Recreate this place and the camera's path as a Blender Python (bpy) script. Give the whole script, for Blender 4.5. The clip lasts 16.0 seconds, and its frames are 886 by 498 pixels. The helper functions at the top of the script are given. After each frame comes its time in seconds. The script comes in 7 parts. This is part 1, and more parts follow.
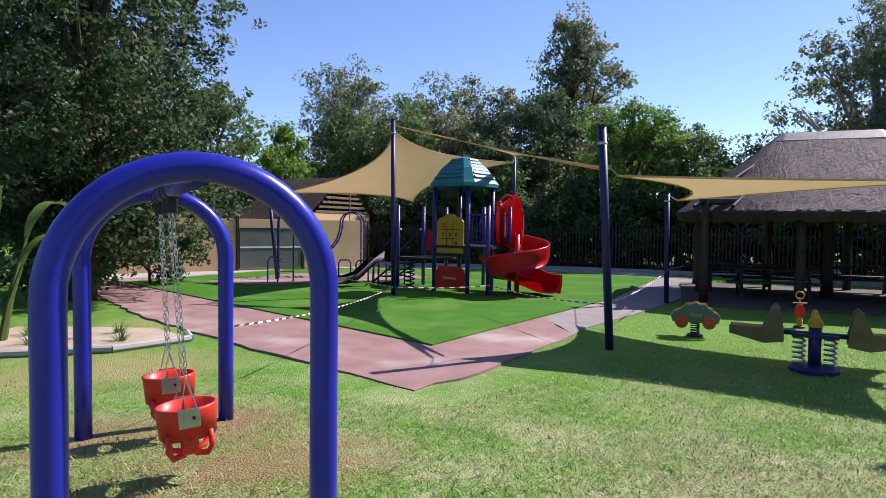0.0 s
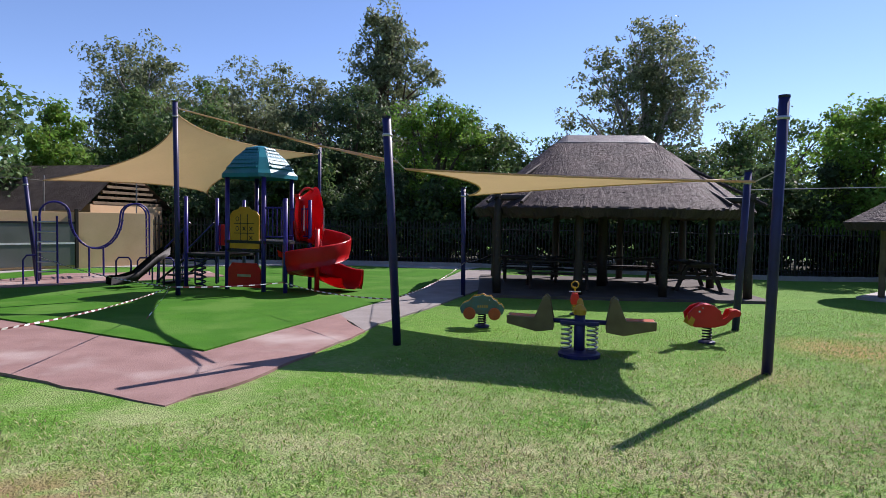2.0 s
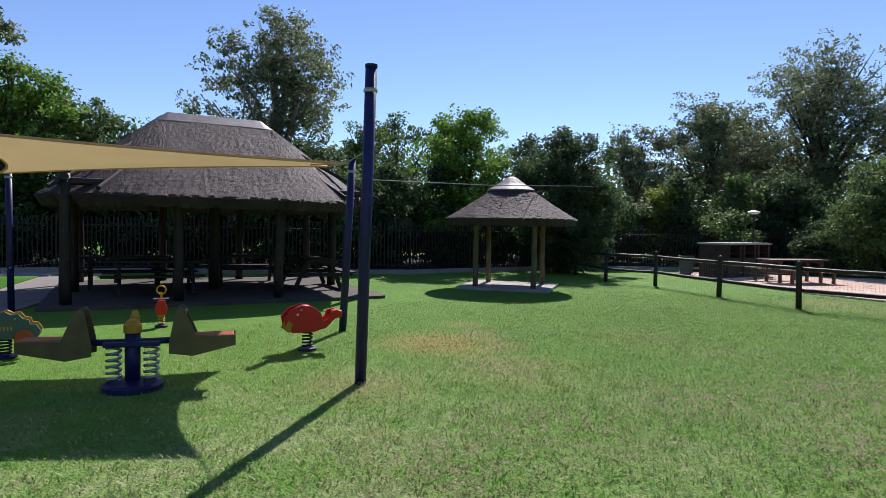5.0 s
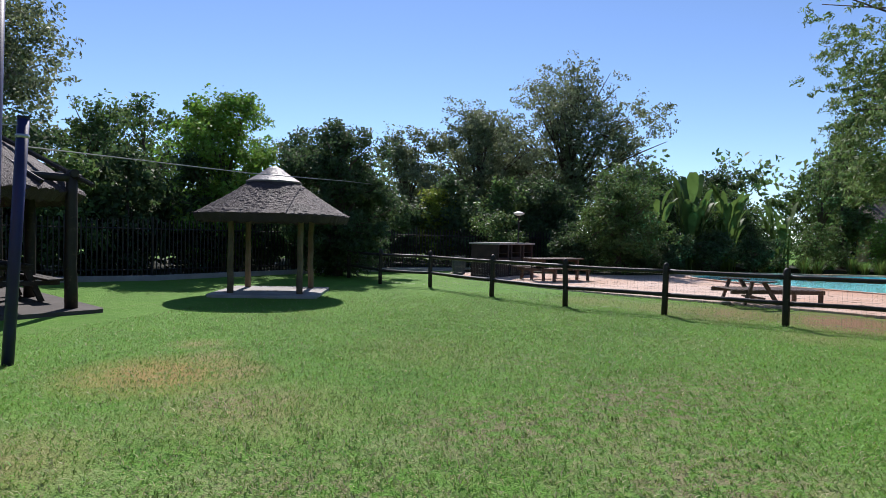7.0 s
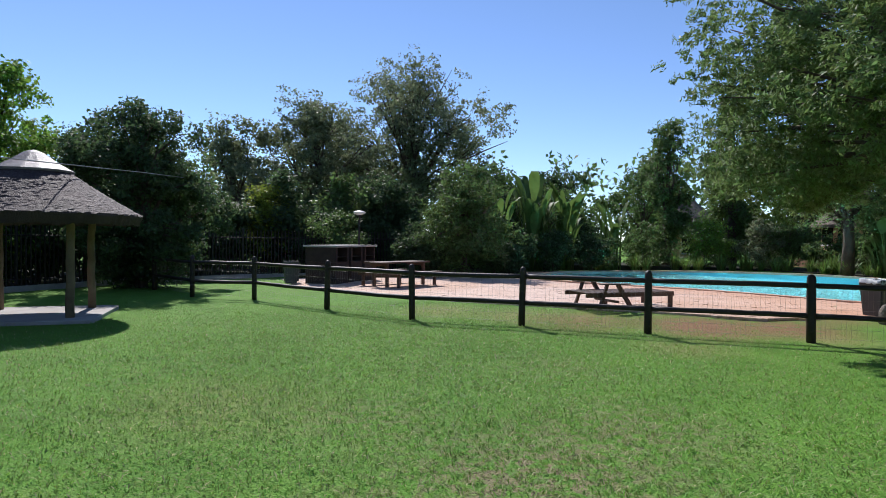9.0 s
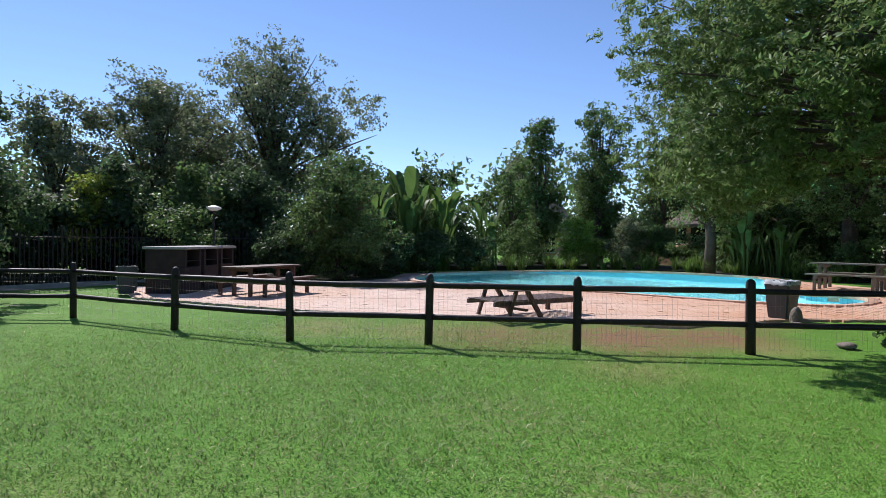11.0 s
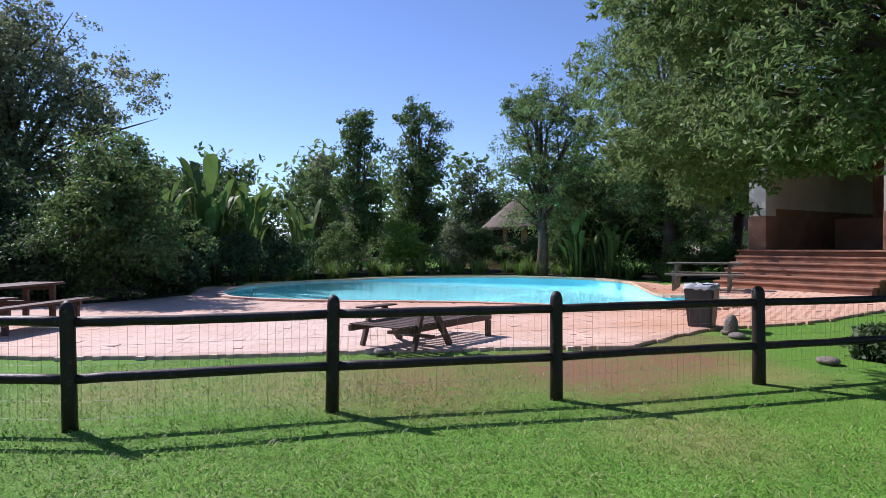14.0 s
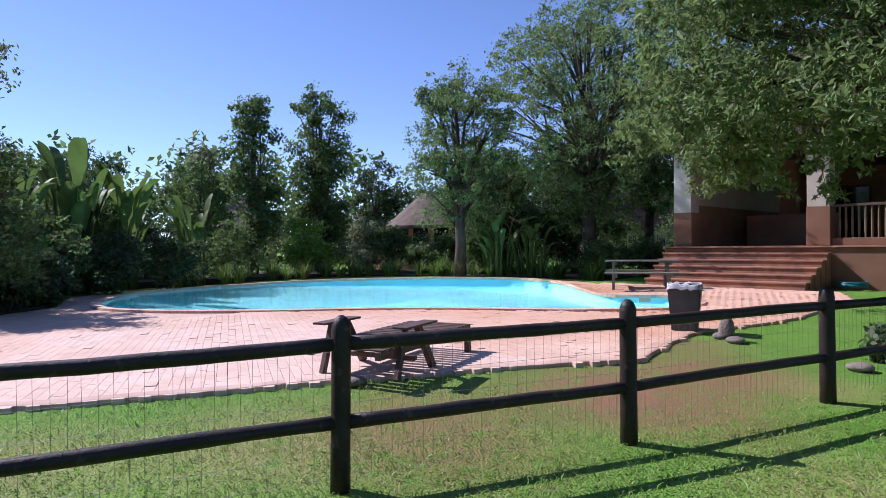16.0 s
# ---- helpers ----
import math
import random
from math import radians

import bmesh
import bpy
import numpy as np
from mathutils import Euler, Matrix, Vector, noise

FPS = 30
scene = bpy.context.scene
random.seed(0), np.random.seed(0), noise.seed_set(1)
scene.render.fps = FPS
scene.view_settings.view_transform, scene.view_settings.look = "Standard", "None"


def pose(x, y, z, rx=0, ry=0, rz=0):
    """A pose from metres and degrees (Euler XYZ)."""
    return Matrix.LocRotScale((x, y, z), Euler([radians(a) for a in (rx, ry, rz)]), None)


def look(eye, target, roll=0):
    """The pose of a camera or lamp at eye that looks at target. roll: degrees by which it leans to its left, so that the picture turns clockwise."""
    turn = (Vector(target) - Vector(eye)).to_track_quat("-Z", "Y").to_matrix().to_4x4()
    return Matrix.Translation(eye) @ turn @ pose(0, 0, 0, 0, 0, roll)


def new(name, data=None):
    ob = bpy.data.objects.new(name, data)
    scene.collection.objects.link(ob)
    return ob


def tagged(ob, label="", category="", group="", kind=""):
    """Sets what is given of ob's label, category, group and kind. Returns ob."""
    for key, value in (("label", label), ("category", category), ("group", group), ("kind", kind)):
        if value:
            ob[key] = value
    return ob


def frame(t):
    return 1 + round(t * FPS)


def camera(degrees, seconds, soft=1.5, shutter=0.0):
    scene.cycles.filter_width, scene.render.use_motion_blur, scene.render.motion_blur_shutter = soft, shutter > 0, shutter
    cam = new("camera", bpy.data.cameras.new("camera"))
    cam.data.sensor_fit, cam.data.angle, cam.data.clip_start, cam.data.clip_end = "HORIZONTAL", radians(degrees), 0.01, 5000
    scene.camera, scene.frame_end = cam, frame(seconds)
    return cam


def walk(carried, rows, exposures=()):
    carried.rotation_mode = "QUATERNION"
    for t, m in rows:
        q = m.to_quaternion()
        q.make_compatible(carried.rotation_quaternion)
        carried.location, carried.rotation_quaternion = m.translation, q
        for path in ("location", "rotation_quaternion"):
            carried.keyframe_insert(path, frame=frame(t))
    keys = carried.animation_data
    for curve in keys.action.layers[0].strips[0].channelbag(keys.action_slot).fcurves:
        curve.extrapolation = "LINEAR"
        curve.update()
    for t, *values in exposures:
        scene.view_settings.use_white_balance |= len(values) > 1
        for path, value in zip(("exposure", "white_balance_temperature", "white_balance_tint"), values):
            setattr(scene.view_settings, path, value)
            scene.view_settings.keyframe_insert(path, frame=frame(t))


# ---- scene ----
cam = camera(71.8, 16.0, soft=0.8)
PATH = [
    (0, (-0.701, 0.171, 1.733), (-0.481, 2.158, 1.657), 0.7),
    (0.5, (-0.605, 0.185, 1.767), (-0.282, 2.157, 1.679), 0.8),
    (1, (-0.481, 0.321, 1.732), (-0.038, 2.269, 1.647), 0.8),
    (1.5, (-0.314, 0.404, 1.711), (0.281, 2.311, 1.627), 0.9),
    (2, (-0.109, 0.417, 1.723), (0.668, 2.258, 1.638), 0.9),
    (2.5, (0.144, 0.513, 1.727), (1.115, 2.26, 1.644), 0.9),
    (3, (0.354, 0.652, 1.706), (1.479, 2.303, 1.626), 1.0),
    (3.5, (0.599, 0.766, 1.723), (1.869, 2.31, 1.643), 1.0),
    (4, (0.883, 0.932, 1.688), (2.287, 2.354, 1.611), 1.1),
    (4.5, (1.193, 1.066, 1.654), (2.703, 2.375, 1.58), 1.1),
    (5, (1.567, 1.244, 1.616), (3.204, 2.391, 1.548), 1.1),
    (7.5, (3.785, 1.813, 1.473), (5.751, 2.179, 1.435), 1.2),
    (8, (4.354, 1.809, 1.485), (6.338, 2.054, 1.449), 1.0),
    (8.5, (4.86, 1.852, 1.5), (6.855, 1.979, 1.468), 0.9),
    (9, (5.357, 1.953, 1.53), (7.357, 1.951, 1.498), 0.7),
    (11.5, (8.162, 2.436, 1.559), (10.082, 1.877, 1.533), 0.6),
    (12, (8.875, 2.454, 1.511), (10.76, 1.788, 1.492), 0.5),
    (12.5, (9.473, 2.528, 1.511), (11.31, 1.736, 1.497), 0.4),
    (13, (10.068, 2.659, 1.516), (11.851, 1.753, 1.5), 0.3),
    (13.5, (10.658, 2.676, 1.501), (12.385, 1.668, 1.489), 0.1),
    (14, (11.211, 2.708, 1.494), (12.883, 1.612, 1.484), -0.1),
    (14.5, (11.762, 2.71, 1.478), (13.377, 1.53, 1.468), -0.2),
    (15, (12.301, 2.691, 1.5), (13.857, 1.435, 1.486), -0.4),
    (15.5, (12.813, 2.687, 1.496), (14.311, 1.362, 1.484), -0.6),
    (16, (13.331, 2.626, 1.464), (14.764, 1.231, 1.453), -0.6),
]
walk(cam, [(t, look(eye, target, roll)) for t, eye, target, roll in PATH],
     [(0, 0.7, 6200, 26), (2.5, 0.45, 6220, 23), (5, 0.32, 6220, 19), (9, 0.27, 6080, 16), (12.5, 0.38, 6030, 20), (16, 0.44, 5800, 30)])

# ---- light ----
SUN_DIR = Vector((3.22, 1.22, 3.25)).normalized()
world = bpy.data.worlds.new("sky")
scene.world = world
world.use_nodes = True
wn = world.node_tree.nodes
sky = wn.new("ShaderNodeTexSky")
sky.sky_type = "NISHITA"
sky.sun_disc = False
sky.sun_elevation = math.asin(SUN_DIR.z)
sky.sun_rotation = math.atan2(SUN_DIR.x, SUN_DIR.y)
sky.altitude = 2200
sky.air_density = 1.0
sky.dust_density = 0.12
sky.ozone_density = 3.6
wn["Background"].inputs["Strength"].default_value = 0.122
world.node_tree.links.new(sky.outputs["Color"], wn["Background"].inputs["Color"])
sun_data = bpy.data.lights.new("sun", "SUN")
sun_data.energy, sun_data.angle, sun_data.color = 4.8, radians(0.53), (1.0, 0.95, 0.86)
sun = new("sun", sun_data)
sun.matrix_world = look(SUN_DIR * 60, (0, 0, 0))


# ---- materials ----
def material(name, base, rough=0.6, second=None, scale=6.0, fine=60.0, bump=0.2, metal=0.0, bump_scale=None,
             per_object=0.0, per_island=0.0, spec=0.4, third=None, third_scale=0.5, third_cut=(0.5, 0.62), dist=0.01):
    """A surface with colour varied at two scales, fine relief and optional stains."""
    m = bpy.data.materials.new(name)
    m.use_nodes = True
    t = m.node_tree
    n, l = t.nodes, t.links
    p = n["Principled BSDF"]
    p.inputs["Roughness"].default_value = rough
    p.inputs["Metallic"].default_value = metal
    p.inputs["Specular IOR Level"].default_value = spec
    co = n.new("ShaderNodeTexCoord").outputs["Object"]

    def tex(sc, detail=4.0):
        q = n.new("ShaderNodeTexNoise")
        q.inputs["Scale"].default_value, q.inputs["Detail"].default_value = sc, detail
        l.new(co, q.inputs["Vector"])
        return q.outputs["Fac"]

    def mixed(fac, a, b, lo=0.0, hi=1.0):
        r = n.new("ShaderNodeMapRange")
        r.inputs[1].default_value, r.inputs[2].default_value = lo, hi
        l.new(fac, r.inputs[0])
        x = n.new("ShaderNodeMix")
        x.data_type = "RGBA"
        l.new(r.outputs[0], x.inputs["Factor"])
        for sock, v in ((x.inputs["A"], a), (x.inputs["B"], b)):
            if isinstance(v, tuple):
                sock.default_value = (*v, 1)
            else:
                l.new(v, sock)
        return x.outputs["Result"]

    second = second or tuple(c * 0.72 for c in base)
    col = mixed(tex(scale), base, second, 0.35, 0.68)
    dark = tuple(c * 0.6 for c in second)
    col = mixed(tex(fine, 2.0), col, dark, 0.52, 0.95)
    if third:
        col = mixed(tex(third_scale, 5.0), col, third, *third_cut)
    if per_object or per_island:
        src = n.new("ShaderNodeObjectInfo").outputs["Random"] if per_object else n.new("ShaderNodeNewGeometry").outputs["Random Per Island"]
        amount = per_object or per_island
        hsv = n.new("ShaderNodeHueSaturation")
        r = n.new("ShaderNodeMapRange")
        r.inputs[3].default_value, r.inputs[4].default_value = 1 - amount, 1 + amount
        l.new(src, r.inputs[0])
        l.new(r.outputs[0], hsv.inputs["Value"])
        r2 = n.new("ShaderNodeMapRange")
        r2.inputs[3].default_value, r2.inputs[4].default_value = 0.5 - amount * 0.06, 0.5 + amount * 0.05
        l.new(src, r2.inputs[0])
        l.new(r2.outputs[0], hsv.inputs["Hue"])
        l.new(col, hsv.inputs["Color"])
        col = hsv.outputs["Color"]
    l.new(col, p.inputs["Base Color"])
    if bump:
        b = n.new("ShaderNodeBump")
        b.inputs["Strength"].default_value, b.inputs["Distance"].default_value = bump, dist
        l.new(tex(bump_scale or fine, 3.0), b.inputs["Height"])
        l.new(b.outputs["Normal"], p.inputs["Normal"])
    return m


def leaf_material(name, base, second, spread=0.4, thin=0.5, coarse=0.5, fine=3.0):
    """Leaves: diffuse with some light passing through, colour varied leaf by leaf."""
    m = material(name, base, 0.55, second, coarse, fine, 0.0, per_island=spread, spec=0.3)
    t = m.node_tree
    n, l = t.nodes, t.links
    p, out = n["Principled BSDF"], n["Material Output"]
    tr = n.new("ShaderNodeBsdfTranslucent")
    l.new(p.inputs["Base Color"].links[0].from_socket, tr.inputs["Color"])
    x = n.new("ShaderNodeMixShader")
    x.inputs[0].default_value = thin
    l.new(p.outputs[0], x.inputs[1])
    l.new(tr.outputs[0], x.inputs[2])
    l.new(x.outputs[0], out.inputs["Surface"])
    return m


def lawn_material():
    """Mown kikuyu grass: fresh green with pale dry patches, drier towards the swings."""
    m = material("lawn_grass", (0.13, 0.295, 0.034), 0.85, (0.102, 0.248, 0.028), 0.9, 38.0, 0.8, bump_scale=55.0, spec=0.15, dist=0.045)
    t = m.node_tree
    n, l = t.nodes, t.links
    p = n["Principled BSDF"]
    col = p.inputs["Base Color"].links[0].from_socket
    co = n.new("ShaderNodeTexCoord").outputs["Object"]
    sep = n.new("ShaderNodeSeparateXYZ")
    l.new(co, sep.inputs[0])

    def rng(sock, a, b, c=0.0, d=1.0):
        r = n.new("ShaderNodeMapRange")
        for k, v in zip((1, 2, 3, 4), (a, b, c, d)):
            r.inputs[k].default_value = v
        l.new(sock, r.inputs[0])
        return r.outputs[0]

    def noise_tex(sc, det=5.0):
        q = n.new("ShaderNodeTexNoise")
        q.inputs["Scale"].default_value, q.inputs["Detail"].default_value = sc, det
        l.new(co, q.inputs["Vector"])
        return q.outputs["Fac"]

    def maths(op, a, b):
        q = n.new("ShaderNodeMath")
        q.operation = op
        q.use_clamp = True
        for k, v in enumerate((a, b)):
            if isinstance(v, float):
                q.inputs[k].default_value = v
            else:
                l.new(v, q.inputs[k])
        return q.outputs[0]

    def over(fac, c):
        nonlocal col
        x = n.new("ShaderNodeMix")
        x.data_type = "RGBA"
        l.new(fac, x.inputs["Factor"])
        l.new(col, x.inputs["A"])
        x.inputs["B"].default_value = (*c, 1)
        col = x.outputs["Result"]

    west = maths("MULTIPLY", rng(sep.outputs[0], 9.0, 1.5), rng(sep.outputs[1], 9.0, 4.5))
    dry = maths("MULTIPLY", rng(noise_tex(1.1), 0.40, 0.64), maths("ADD", maths("MULTIPLY", west, 0.72), 0.03))
    over(dry, (0.47, 0.44, 0.25))
    over(maths("MULTIPLY", rng(noise_tex(11.0), 0.5, 0.7), maths("ADD", maths("MULTIPLY", west, 0.5), 0.12)), (0.46, 0.44, 0.24))
    over(maths("MULTIPLY", rng(noise_tex(4.5, 6.0), 0.5, 0.68), 0.5), (0.165, 0.33, 0.05))
    over(maths("MULTIPLY", rng(noise_tex(19.0, 4.0), 0.54, 0.7), 0.34), (0.055, 0.115, 0.018))

    def spot(x, y, r, strength, colour, grain=5.0):
        """Worn earth round one place, with a ragged edge."""
        d = n.new("ShaderNodeVectorMath")
        d.operation = "DISTANCE"
        flat = n.new("ShaderNodeCombineXYZ")
        l.new(sep.outputs[0], flat.inputs[0])
        l.new(sep.outputs[1], flat.inputs[1])
        l.new(flat.outputs[0], d.inputs[0])
        d.inputs[1].default_value = (x, y, 0)
        ragged = maths("MULTIPLY", rng(d.outputs["Value"], r, r * 0.25), rng(noise_tex(grain), 0.26 if grain < 8 else 0.44, 0.46 if grain < 8 else 0.56))
        over(maths("MULTIPLY", ragged, strength), colour)

    earth, straw, thatchy = (0.27, 0.155, 0.085), (0.36, 0.29, 0.13), (0.27, 0.215, 0.13)
    # mown-out patches where brown stolons show between the blades
    for x, y, r, k in ((9.2, 1.4, 1.5, 0.85), (8.0, 2.6, 1.2, 0.8), (7.2, 1.0, 1.3, 0.75), (10.4, 0.4, 1.3, 0.6), (6.3, 3.3, 1.1, 0.7), (5.0, 3.6, 1.0, 0.6), (10.6, 2.6, 1.0, 0.5), (3.2, 3.4, 1.2, 0.6), (1.6, 4.2, 1.2, 0.6), (8.0, 4.9, 0.7, 0.8), (12.8, 0.6, 1.0, 0.4)):
        spot(x, y, r, k, thatchy, 9.0)
    over(maths("MULTIPLY", maths("MULTIPLY", rng(noise_tex(24.0, 3.0), 0.57, 0.68), rng(noise_tex(0.7, 3.0), 0.46, 0.62)), 0.5), (0.30, 0.22, 0.13))
    for x, y, r, k, c in ((-3.4, 8.0, 1.3, 0.7, straw), (-4.6, 7.4, 1.6, 0.6, straw), (-4.4, 11.4, 1.2, 0.7, straw), (-1.95, 5.45, 0.8, 0.9, earth), (-2.9, 5.1, 0.8, 0.8, earth), (-1.5, 4.4, 0.9, 0.7, earth), (-2.3, 3.9, 0.9, 0.5, earth), (-0.9, 4.6, 0.7, 0.6, earth), (6.2, 5.5, 0.9, 0.6, straw), (8.7, 6.2, 1.2, 0.85, (0.42, 0.27, 0.10)), (10.3, 6.9, 0.5, 0.7, straw), (9.7, 6.2, 0.55, 0.7, straw), (9.1, 5.5, 0.55, 0.7, straw),
                          (7.9, 4.6, 1.2, 0.5, straw), (16.5, -2.7, 1.5, 1.0, earth), (16.1, -4.2, 1.4, 0.95, earth), (17.4, -1.0, 1.2, 0.5, earth), (17.0, -5.6, 1.0, 0.6, earth), (11.0, 4.0, 1.4, 0.3, straw), (17.6, 0.4, 1.3, 0.6, straw), (18.3, 2.0, 1.2, 0.55, straw), (16.6, -0.6, 1.4, 0.65, earth), (15.6, -2.6, 1.2, 0.6, earth),
                          (14.2, -1.6, 1.0, 0.45, straw), (15.0, -4.4, 0.9, 0.4, straw)):
        spot(x, y, r, k, c)
    l.new(col, p.inputs["Base Color"])
    return m


